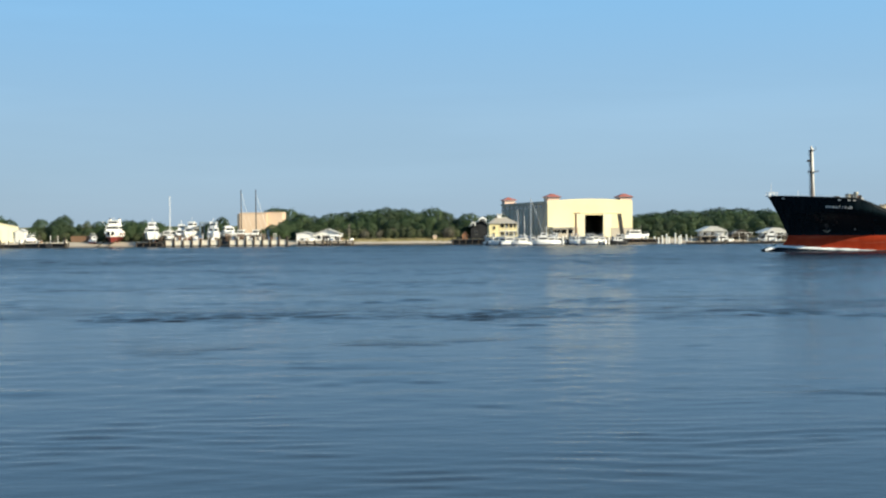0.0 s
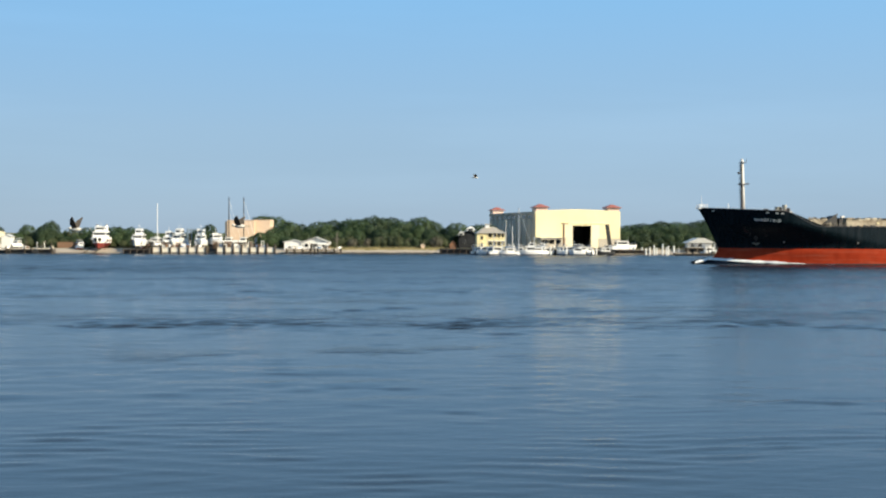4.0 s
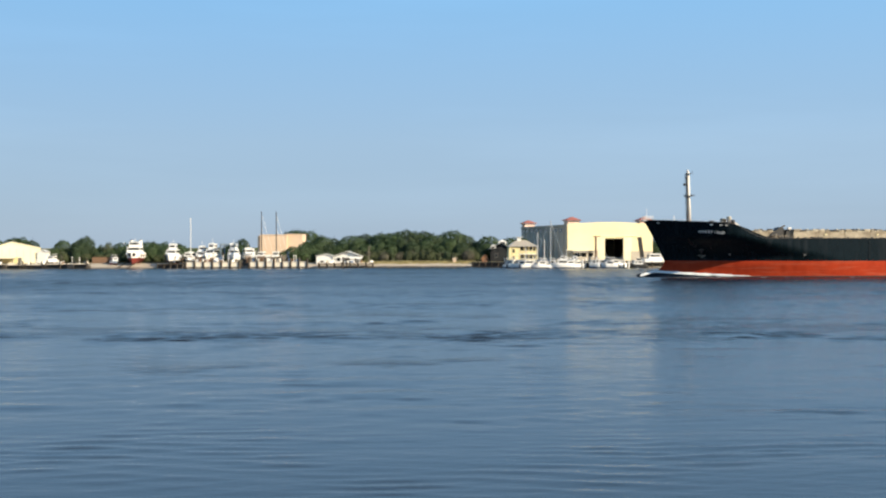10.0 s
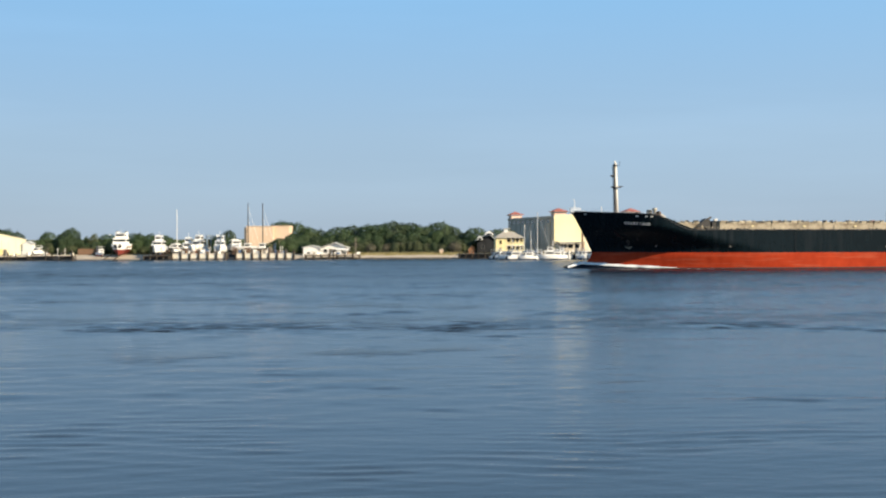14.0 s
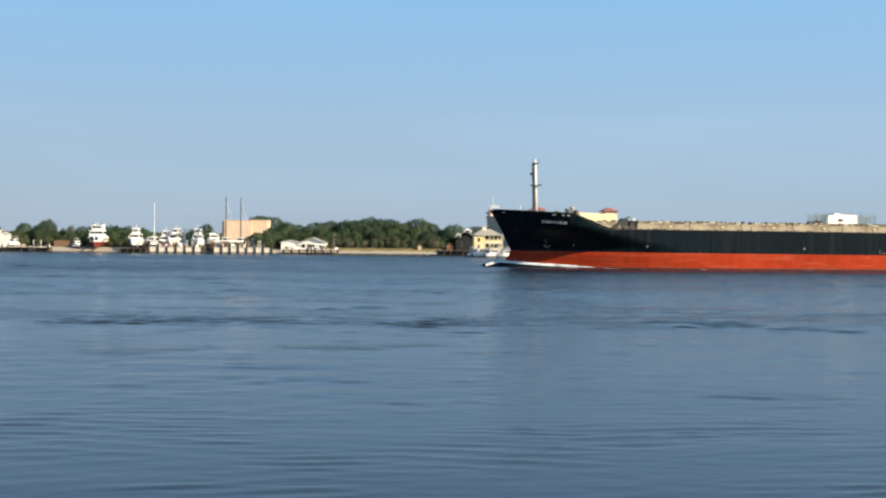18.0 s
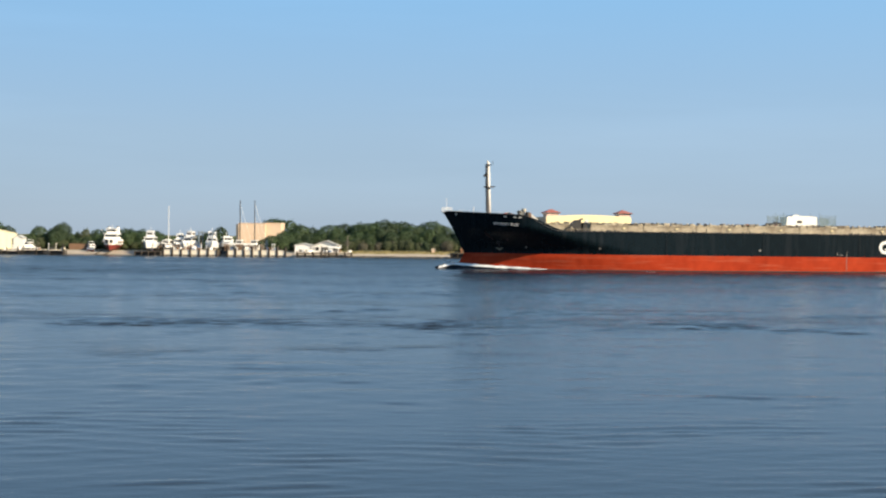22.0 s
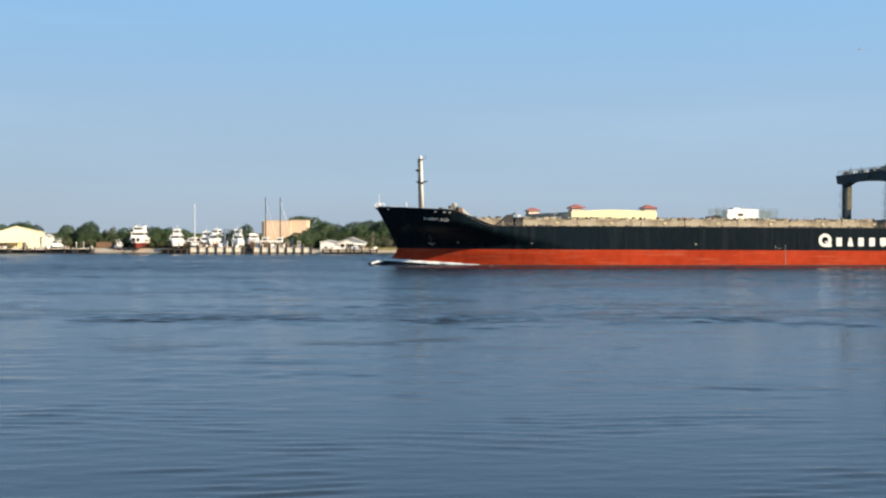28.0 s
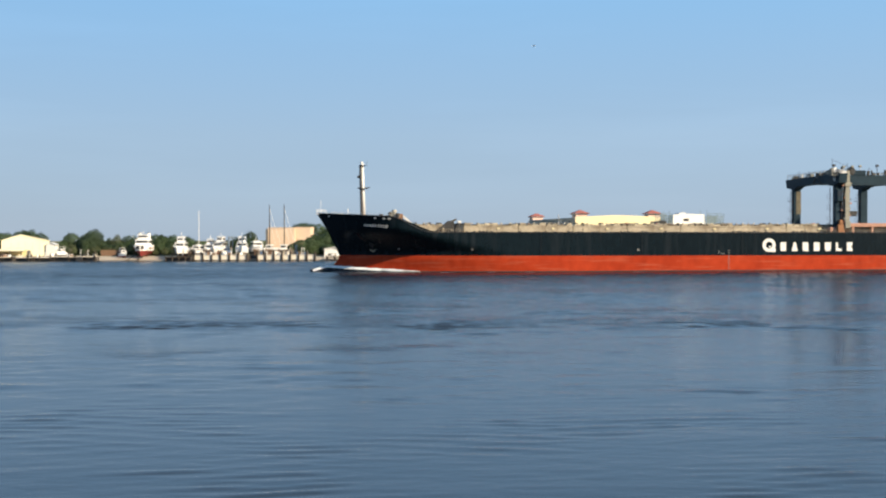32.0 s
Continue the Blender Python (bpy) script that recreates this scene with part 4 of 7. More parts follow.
part("lamp_mast", bm, LEG, gantry, "worn grey lift column beside the leg")
part("drive_unit", box(box(B(), -0.2, -14.0, 9.5, 1.3, -13.1, 11.6, 0.1), 0.2, -14.1, 11.6, 1.0, -13.2, 12.7, 0.08), ORANGE, gantry, "rusty orange-brown drive unit")
part("whip_antenna", rod(B(), (-1.2, -12.8, GT), (-1.2, -12.8, GT + 3.8), 0.06), DARK, gantry)
for x, z in ((-0.9, GT - 1.3), (1.2, GT + 0.2), (-1.1, GT + 0.9)):
    bm = B()
    rod(bm, (x, -14.3, z), (x, -13.6, z), 0.62, 0.4, 12)
    part("floodlight", bm, WHITE, gantry, "round white floodlight")
part("trolley_arm", box(B(), 1.2, -12.9, 13.6, 5.2, -11.6, 14.9, 0.2), DARK, gantry)

# bow wave and the foam along the waterline: rigid lumps that travel with the ship


def swell(s):
    """Height to which the bow wave lifts the water along the hull."""
    return 1.9 * (max(0.0, (s + 5) / 7) ** 1.3 if s < 2 else max(0.0, 1 - (s - 2) / 32) ** 1.5)


def foam_ridge(s0, s1, h, w, lead):
    """A streak of foam that clings to the hull between two stations, highest at the share lead of its length."""
    bm = B()
    prev = None
    n = 30 + int(3.2 * (s1 - s0))
    for i in range(n + 1):
        u = i / n
        s = s0 + (s1 - s0) * u
        zw = water_line(s) + swell(s)
        env = (u / lead) ** 0.7 if u < lead else ((1 - u) / (1 - lead)) ** 1.1
        hh = h * env * (0.85 + 0.75 * noise.noise((s * 0.55, 2.0, w))) + 0.09 * noise.noise((s * 1.9, 6.0, 0)) * env - 0.04
        ww = max(0.08, w * env * (0.9 + 0.5 * noise.noise((s * 0.6, 7.0, 0))))
        y0 = -breadth(max(s, 2.6), zw + 0.2) + 0.1
        row = [bm.verts.new(v) for v in ((s, y0, zw + hh), (s, y0 - 0.4 * ww, zw + 0.85 * hh), (s, y0 - ww, zw - 0.06), (s, y0 - ww - 0.1, zw - 0.9 - swell(s)))]
        if prev:
            for a_ in range(3):
                bm.faces.new((prev[a_], row[a_], row[a_ + 1], prev[a_ + 1]))
        prev = row
    bmesh.ops.recalc_face_normals(bm, faces=bm.faces[:])
    return bm


def bow_mound(side):
    """Water heaped up against the bow, falling away aft and outwards."""
    bm = B()
    grid_ = []
    for i in range(49):
        s = -2.2 + 35.2 * i / 48
        zw = water_line(s)
        near = breadth(s, zw + 0.3) if s > 2.0 else 0.0
        row = []
        for j in range(9):
            v = j / 8
            out = near - 0.25 + (0.8 if s < 2 else 1.5) * (1 + v) * v
            z = zw + swell(s) * (1 - v) ** 1.8 * (1 + 0.3 * v * noise.noise((s * 0.5, v * 3, 1))) - 0.08 - 0.3 * v
            row.append(bm.verts.new((s + 0.8 * v, side * out, z)))
        grid_.append(row)
    for a_, b_ in zip(grid_, grid_[1:]):
        for j in range(8):
            bm.faces.new((a_[j], b_[j], b_[j + 1], a_[j + 1]))
    bmesh.ops.recalc_face_normals(bm, faces=bm.faces[:])
    return bm


for side in (-1, 1):
    part("bow_wave", bow_mound(side), WATER, ship, "dark water heaped up at the bow", True)
for s0, s1, h, w, lead in ((2.7, 74.0, 0.16, 0.25, 0.05), (11.0, 31.0, 0.22, 0.3, 0.3), (46, 54, 0.16, 0.22, 0.5), (57, 63, 0.13, 0.2, 0.5), (74, 82, 0.18, 0.22, 0.5), (96, 103, 0.13, 0.2, 0.4)):
    part("bow_wave_foam", foam_ridge(s0, s1, h, w, lead), FOAM, ship, "white foam along the waterline", True)


def crest(x0, x1, h, w, side):
    """A low ragged ridge of foam that peels off the stem and runs back beside the hull."""
    bm = B()
    prev = None
    n = 90
    for i in range(n + 1):
        u = i / n
        x = x0 + (x1 - x0) * u
        off = 0.7 * (1 - u) + 0.2
        y = side * (breadth(max(x, 2.7), 0.7) + off) + 0.2 * noise.noise((x * 0.8, 1.0, h))
        env = min(1.0, u / 0.12) ** 0.7 * (min(1.0, (1 - u) / 0.8) ** 1.2)
        zw = water_line(x) + swell(x) * math.exp(-off / 6.0)
        hh = h * env * (0.9 + 0.6 * noise.noise((x * 0.7, 5.0, w))) + 0.13 * env * noise.noise((x * 2.3, 2.0, 0)) - 0.04
        ww = max(0.06, w * env * (1 + 0.5 * noise.noise((x * 1.3, 8.0, 0))))
        row = [bm.verts.new(v) for v in ((x, y + ww, zw - 0.5), (x, y + 0.4 * ww, zw + hh * 0.9), (x, y - 0.1 * ww, zw + hh), (x, y - 0.6 * ww, zw + 0.45 * hh), (x, y - ww - 0.15, zw - 0.55))]
        if prev:
            for a_ in range(4):
                bm.faces.new((prev[a_], row[a_], row[a_ + 1], prev[a_ + 1]))
        prev = row
    bmesh.ops.recalc_face_normals(bm, faces=bm.faces[:])
    return bm


for side in (-1, 1):
    part("bow_wave_crest", crest(-1.3, 15.0, 0.12, 0.24, side), FOAM, ship, "broken white crest beside the stem", True)

# hoses, junction boxes and brackets between the near leg and the lift column
gr = random.Random(41)
for i in range(16):
    z = 11.2 + 0.75 * i
    x = gr.uniform(0.9, 1.9)
    w, h, d = gr.uniform(0.2, 0.75), gr.uniform(0.2, 0.7), gr.uniform(0.2, 0.5)
    part("junction_box", box(B(), x - w / 2, -13.4 - d, z, x + w / 2, -13.0, z + h, 0.04), (DARK, RUST, LEG, DARK)[i % 4], gantry)
for x in (1.05, 1.35, 1.9):
    part("cable_run", rod(B(), (x, -13.3, 10.6), (x + gr.uniform(-0.3, 0.3), -13.3, GT), 0.09, n=6), DARK, gantry)
for k, (x, y) in enumerate(((-1.6, -14.6), (0.6, -15.2), (3.4, -13.9), (1.5, -12.5), (-0.5, -10.6), (6.0, -12.6), (10.5, -12.4), (14.0, -12.3))):
    h = gr.uniform(0.8, 2.4)
    part("deck_fitting", rod(B(), (x, y, GT - 0.4), (x, y, GT + h), 0.08, n=6), PALE if k % 2 else DARK, gantry)
    part("deck_fitting", box(B(), x - 0.35, y - 0.3, GT + h - 0.5, x + 0.35, y + 0.3, GT + h, 0.08), LEG if k % 3 else DARK, gantry)

# brackets, lamps and aerials that make the gantry's top ragged
for i in range(26):
    on = i % 2
    x = gr.uniform(-0.9, 0.9) if on else gr.uniform(0.9, 18.0)
    y = gr.uniform(-15.5, 15.5) if on else -12.3 + gr.uniform(-0.5, 0.5)
    h = gr.uniform(0.3, 1.5)
    w = gr.uniform(0.15, 0.5)
    part("roof_fitting", box(B(), x - w, y - w, GT - 0.35, x + w, y + w, GT - 0.3 + h, 0.05), (DARK, LEG, DARK, PALE)[i % 4], gantry)
for i in range(12):
    z = 11.6 + 1.0 * i
    sg = gr.choice((-1, 1))
    part("column_bracket", box(B(), 2.3 + sg * 0.5, -14.0, z, 2.3 + sg * gr.uniform(0.7, 1.1), -13.4, z + gr.uniform(0.15, 0.5), 0.03), (DARK, LEG, RUST)[i % 3], gantry)

# loose gear along the deck's edge and on the hatches: bollards, vents, pipes and boxes
dr = random.Random(77)
bollard = mesh_of("bollard", rod(B(), (0, 0, 0), (0, 0, 0.75), 0.22, 0.26, 8), DARK)
vent_ = mesh_of("deck_vent", rod(B(), (0, 0, 0), (0, 0, 1.5), 0.16, 0.24, 8), BUFF)
crate = mesh_of("gear_box", box(B(), -0.6, -0.35, 0, 0.6, 0.35, 0.6, 0.05), LEG)
for i in range(60):
    s = 29 + 2.05 * i + dr.uniform(-0.7, 0.7)
    kind_ = dr.choice((bollard, bollard, vent_, crate))
    if dr.random() < 0.6:
        share(kind_.name.split(".")[0], kind_, ship, pose(s, -12.7 + dr.uniform(-0.3, 0.5), 9.15, 0, 0, dr.uniform(-10, 10)))
pipe_ = mesh_of("fuel_pipe", rod(B(), (0, 0, 0), (12.2, 0, 0), 0.09, n=6), RUST)
for i in range(9):
    share("deck_pipe", pipe_, ship, pose(34.9 + 13.36 * i, -11.9, 9.55))
for i in range(34):
    s = 36 + 2.7 * i + dr.uniform(-1, 1)
    if 84 < s < 108 or dr.random() < 0.25:
        continue
    h, w = dr.uniform(0.08, 0.35), dr.uniform(0.15, 0.5)
    part("hatch_fitting", box(B(), s - w, -10.6, CV_Z + 0.4, s + w, -9.7 + dr.uniform(0, 0.6), CV_Z + 0.5 + h, 0.05), dr.choice((DARK, BUFF, BUFF_D, RUST, LEG)), ship)

# ---------- trees ----------
def crown_mesh(seed, material, leaves, lobes, size, rough):
    """A crown of leaf sprays over several overlapping rounded masses; one unit high above the ground. lobes: centre and radii."""
    r = random.Random(seed)
    verts, faces = [], []
    areas = [a_ * a_ * 0.6 + a_ * c_ for _, (a_, c_) in lobes]
    while len(faces) < leaves:
        k0 = r.choices(range(len(lobes)), areas)[0]
        (cx, cy, cz), (a_, c_) = lobes[k0]
        n = Vector((r.gauss(0, 1), r.gauss(0, 1), r.gauss(0, 1))).normalized()
        if n.z < -0.75:
            continue
        lump = 1 + rough * noise.noise(n * 2.4 + Vector((seed, k0, 0))) + 0.6 * rough * noise.noise(n * 6.0 + Vector((k0, seed, 3)))
        deep = r.uniform(0.82, 1.0) if r.random() < 0.93 else r.uniform(1.0, 1.07)
        p = Vector((cx + a_ * n.x * lump * deep, cy + a_ * n.y * lump * deep, cz + c_ * n.z * lump * deep))
        if p.z < 0.01 or any(k1 != k0 and ((p.x - x1) / a1) ** 2 + ((p.y - y1) / a1) ** 2 + ((p.z - z1) / c1) ** 2 < 0.7 for k1, ((x1, y1, z1), (a1, c1)) in enumerate(lobes)):
            continue
        out = (n + Vector((r.uniform(-0.6, 0.6), r.uniform(-0.6, 0.6), r.uniform(-0.3, 0.7)))).normalized()
        t = out.orthogonal().normalized()
        t.rotate(Matrix.Rotation(r.uniform(0, 6.3), 3, out))
        b = out.cross(t).normalized()
        h = size * r.uniform(0.6, 1.35)
        k = len(verts)
        verts += [p - t * h, p - b * h * 0.6, p + t * h + n * h * 0.3, p + b * h * 0.6]
        faces.append((k, k + 1, k + 2, k + 3))
    me = bpy.data.meshes.new("crown")
    me.from_pydata([tuple(v) for v in verts], [], faces)
    me.materials.append(material)
    return me


def trunk_mesh(seed, low):
    r = random.Random(seed)
    bm = B()
    rod(bm, (0, 0, -0.05), (0.01, 0.01, 0.45), 0.030, 0.018, 7)
    for i in range(6):
        an = 2 * math.pi * i / 6 + r.uniform(-0.4, 0.4)
        z = r.uniform(max(0.12, low * 0.8), 0.42)
        rod(bm, (0.005, 0.005, z), (0.26 * math.cos(an), 0.26 * math.sin(an), z + r.uniform(0.18, 0.34)), 0.014, 0.005, 5)
    return mesh_of("trunk", bm, BARK)


KINDS = []
CROWNS = ((1, LEAF_A, 4200, (((0, 0, 0.60), (0.40, 0.39)), ((-0.22, 0.1, 0.40), (0.26, 0.28)), ((0.24, -0.05, 0.38), (0.26, 0.30))), 0.026, 0.16, 0.06),
          (2, LEAF_A, 4200, (((-0.14, 0, 0.62), (0.34, 0.36)), ((0.20, 0.05, 0.52), (0.32, 0.36)), ((0.0, -0.2, 0.36), (0.32, 0.30)), ((-0.1, 0.2, 0.34), (0.34, 0.28))), 0.026, 0.18, 0.10),
          (3, LEAF_B, 4000, (((0, 0, 0.66), (0.27, 0.34)), ((-0.10, 0.05, 0.38), (0.30, 0.32)), ((0.14, -0.06, 0.34), (0.28, 0.28))), 0.025, 0.20, 0.05),
          (4, LEAF_A, 4600, (((0, 0.02, 0.58), (0.44, 0.40)), ((-0.34, 0, 0.44), (0.28, 0.32)), ((0.34, 0.05, 0.46), (0.28, 0.34)), ((0.05, -0.22, 0.34), (0.40, 0.28))), 0.026, 0.15, 0.08),
          (5, LEAF_B, 4200, (((0, 0, 0.58), (0.41, 0.41)), ((0.1, -0.12, 0.32), (0.38, 0.28))), 0.026, 0.13, 0.06),
          (6, LEAF_C, 2300, (((-0.1, 0, 0.56), (0.34, 0.40)), ((0.2, 0, 0.44), (0.30, 0.36)), ((-0.25, 0.1, 0.36), (0.28, 0.28))), 0.032, 0.24, 0.05),
          (8, LEAF_D, 2200, (((0, 0, 0.5), (0.40, 0.42)), ((0.3, 0, 0.36), (0.30, 0.30)), ((-0.32, 0, 0.34), (0.28, 0.28))), 0.030, 0.26, 0.05),
          (7, LEAF_C, 2300, (((0.08, 0, 0.52), (0.38, 0.42)), ((-0.28, 0, 0.38), (0.30, 0.32)), ((0.34, 0, 0.34), (0.26, 0.28))), 0.032, 0.24, 0.04))
for seed, mat_, leaves, lobes, size, rough_, low in CROWNS:
    KINDS.append((crown_mesh(seed, mat_, leaves, lobes, size, rough_), trunk_mesh(seed + 40, low)))
TREE_LABELS = ("broad live oak with a dense green crown", "spreading green oak on the far bank", "dark green cedar-like tree", "wide low green oak", "dark dense tree above the bank", "grey-green low tree by the docks", "grey-brown thin brush", "grey-green low spreading tree")


def tree(kind, x, y, top, wide=1.0, shrub=False):
    z = ground_z(x, y - shore_y(x)) - 0.1
    h = top - z
    ob = new("shrub" if shrub else "tree")
    ob.matrix_basis = pose(x, y, z, 0, 0, tree_rng.uniform(0, 360))
    ob.scale = (h * wide, h * wide, h)
    crown, trunk = KINDS[kind]
    c = new("crown", crown)
    c.parent = ob
    t = new("trunk", trunk)
    t.parent = ob
    if shrub:
        tagged(ob, "grey-green coastal scrub bush on the bank", "shrub", "scrub along the bank")
    else:
        tagged(ob, TREE_LABELS[kind], "tree", "trees of the far bank")
    return ob


tree_rng = random.Random(21)
SKYLINE = ((-215, 9.5), (-160, 10.2), (-150, 10.6), (-145, 9.8), (-141, 7.4), (-137, 9.4), (-133, 9.9), (-129, 8.8), (-125, 10.7), (-121.5, 9.0), (-117, 9.0), (-113, 8.8), (-107, 8.8), (-100, 9.1), (-93, 8.6), (-88, 7.4))
SKYLINE_B = ((-78, 6.8), (-74, 8.2), (-70, 9.7), (-65, 9.2), (-60, 9.0), (-54, 13.7), (-49.5, 13.5), (-46, 9.5), (-40.5, 11.3), (-36.5, 9.8), (-32.4, 11.0), (-23.3, 11.4), (-16, 12.0), (-11, 12.9), (-7, 12.0), (-4, 12.6), (1, 11.7), (6.2, 12.7), (10.5, 11.6), (14.5, 8.4), (19.4, 11.0), (25.5, 10.7), (33, 10.0))
SKYLINE_C = ((77, 9.0), (82, 10.0), (87, 10.6), (92, 10.8), (95, 11.0), (100, 11.3), (105, 11.6), (115, 11.9), (126, 11.2), (134, 9.6), (150, 9.4), (185, 9.6), (230, 9.6))
for line in (SKYLINE, SKYLINE_B, SKYLINE_C):
    for (xa, za), (xb, zb) in zip(line, line[1:]):
        n = max(1, round(abs(xb - xa) / (4.2 if xa < 60 else 6.5)))
        for i in range(n):
            u = (i + 0.5 * (n > 1)) / n
            x, top = xa + (xb - xa) * u, za + (zb - za) * u
            if -141.5 < x < -116:
                continue
            tree(tree_rng.choice((4, 1, 3, 4) if x > 60 else (0, 1, 2, 3, 4)), x, 431 + tree_rng.uniform(-2, 5) + (26 if -67 < x < -46.5 else 0), top * tree_rng.uniform(0.97, 1.03), tree_rng.uniform(1.0, 1.3) * (1.4 if x > 60 else 1.0))
# two domed oaks and a small grey one behind the beach
for x, y, top, k, w in ((-132.4, 426, 9.7, 0, 0.95), (-134.6, 423, 7.4, 1, 0.8), (-124.6, 427, 10.9, 4, 0.90), (-120.4, 430, 8.0, 1, 0.5), (-117.2, 428, 9.3, 5, 0.6)):
    tree(k, x, y, top, w)
# lower trees in front of them
for x, y, top, k in ((-130, 419, 6.0, 5), (-126, 420, 7.6, 2), (-123.5, 421, 6.4, 4), (-117, 421, 5.6, 0), (-114, 420, 6.2, 3), (-108, 421, 6.8, 4), (-100, 419, 7.4, 0), (-95, 420, 7.4, 3), (-91, 421, 7.0, 1), (-73, 421, 6.6, 0), (-70, 422, 8.2, 3), (-125, 423, 9.6, 4), (-98.5, 422, 8.6, 1), (-128, 423, 6.0, 1), (-120, 425, 5.5, 4), (-112, 424, 6.6, 1), (-97, 424, 7.2, 0), (-92.5, 424, 6.6, 3), (-49.5, 416, 7.2, 0), (-46.5, 417, 7.6, 3), (-52.0, 416, 6.2, 1), (-44.0, 420, 8.0, 1),
                     (-42, 424, 8.6, 0), (-37.5, 424, 7.8, 4), (-33, 425, 8.6, 1), (-28, 424, 9.0, 0), (-24, 420, 8.2, 3), (-20, 424, 9.4, 1), (-16, 421, 8.0, 0), (-12, 424, 9.6, 2), (-8, 421, 8.8, 4), (-3, 424, 9.5, 3), (1, 421, 8.0, 1), (5, 424, 9.8, 0), (9.5, 421, 8.2, 4), (12.6, 424, 7.0, 2),
                     (18, 424, 8.2, 0), (16, 421, 6.2, 4), (80, 415, 6.4, 2), (84, 412, 6.8, 4), (88, 414, 7.2, 2), (92, 412, 6.8, 0), (96, 414, 7.2, 0), (101, 413, 7.6, 1), (107, 414, 8.0, 3), (113, 412, 7.4, 4), (119, 414, 8.2, 1), (125, 412, 7.6, 0), (132, 414, 7.8, 3), (140, 412, 7.4, 2), (150, 413, 8, 1), (162, 413, 8, 0), (175, 413, 8, 4)):
    tree(k, x, y, top, tree_rng.uniform(0.95, 1.2))
for i in range(30):
    x = -133 + 46 * (i + tree_rng.random()) / 30
    tree(tree_rng.choice((5, 7, 4, 6)), x, 417.5 + tree_rng.uniform(-1, 3), tree_rng.uniform(3.6, 5.6), tree_rng.uniform(1.1, 1.5), True)
for i in range(16):
    x = -46 + 16 * (i + tree_rng.random()) / 16
    tree(tree_rng.choice((5, 0, 4)), x, 416.5 + tree_rng.uniform(-1, 3), tree_rng.uniform(4.0, 6.2), tree_rng.uniform(1.1, 1.4), True)
for i in range(26):
    x = 78 + 70 * (i + tree_rng.random()) / 26
    tree(tree_rng.choice((5, 2, 4)), x, 404 + tree_rng.uniform(-2, 3), tree_rng.uniform(3.6, 5.6), tree_rng.uniform(1.1, 1.5), True)
for i in range(44):
    x = -30 + 43 * (i + tree_rng.random()) / 44
    tree((5, 7, 6, 5, 2)[i % 5], x, 412.5 + tree_rng.uniform(0, 6), tree_rng.uniform(3.8, 6.4), tree_rng.uniform(0.9, 1.3), True)
for i in range(34):
    x = -24 + 36 * (i + tree_rng.random()) / 34
    tree((5, 7, 6)[i % 3], x, 409.6 + tree_rng.uniform(-1.0, 2), tree_rng.uniform(2.1, 2.9), tree_rng.uniform(1.2, 1.8), True)
for x in (-122, -119, -116, -95.5, -93, -90, 82, 85, 89.5, 104, 108, 124, 128):
    tree(5, x, shore_y(x) + 22, 3.6 + tree_rng.uniform(0, 1.2), 1.2, True)


for x, y, top, k in ((79, 424, 8.6, 4), (84, 426, 9.6, 2), (90, 425, 10.2, 0), (94, 426, 10.4, 4), (98, 425, 10.6, 1), (103, 426, 10.9, 0), (107, 425, 10.8, 3), (111, 426, 11.0, 1), (116, 425, 11.0, 4), (121, 426, 10.8, 0), (127, 425, 10.4, 2), (133, 426, 9.6, 1), (140, 426, 9.4, 0)):
    tree((4, 3, 1)[k % 3], x, y, top * (0.9 + 0.06 * (k % 3)), 1.7)

# woods far behind everything
wr = random.Random(31)
verts, faces = [], []
for i in range(26000):
    x, y = wr.uniform(-330, 330), wr.uniform(478, 492)
    top = 6.6 + 0.9 * noise.noise((x * 0.08, 0, 0)) + 0.5 * noise.noise((x * 0.3, 4, 0))
    z = 1.4 + (top - 1.4) * wr.random() ** 0.7
    p = Vector((x, y, z))
    t = Vector((wr.gauss(0, 1), wr.gauss(0, 1), wr.gauss(0, 1))).normalized()
    b_ = t.orthogonal().normalized()
    h = wr.uniform(0.3, 0.6)
    k = len(verts)
    verts += [tuple(p - t * h), tuple(p - b_ * h * 0.7), tuple(p + t * h), tuple(p + b_ * h * 0.7)]
    faces.append((k, k + 1, k + 2, k + 3))
me = bpy.data.meshes.new("far_woods")
me.from_pydata(verts, [], faces)
me.materials.append(LEAF_B)
tagged(new("far_woods", me), "low dark woods behind the bank", "woods", kind="stuff")


# ---------- buildings ----------
def gable(name, x0, x1, y, depth, z0, eave, ridge, wall, roof, label, category="house", ridge_x=None, over=0.4, m=None):
    """A house with its gable end towards the river."""
    h = thing(name, m or pose(0, 0, 0), label, category)
    rx = (x0 + x1) / 2 if ridge_x is None else ridge_x
    bm = prism(B(), [(x0, z0), (x1, z0), (x1, eave), (rx, ridge), (x0, eave)], y, y + depth)
    part("wall", bm, wall, h)
    for xa in (x0, x1):
        sl = (ridge - eave) / abs(rx - xa)
        sg = -1 if xa < rx else 1
        xe = xa + sg * over
        ze = eave - sl * over + 0.03
        pts = [(xe, y - over, ze), (rx, y - over, ridge + 0.03), (rx, y + depth + over, ridge + 0.03), (xe, y + depth + over, ze)]
        if sg > 0:
            pts = pts[::-1]
        part("roof", plate(B(), pts, 0.18), roof, h)
    return h


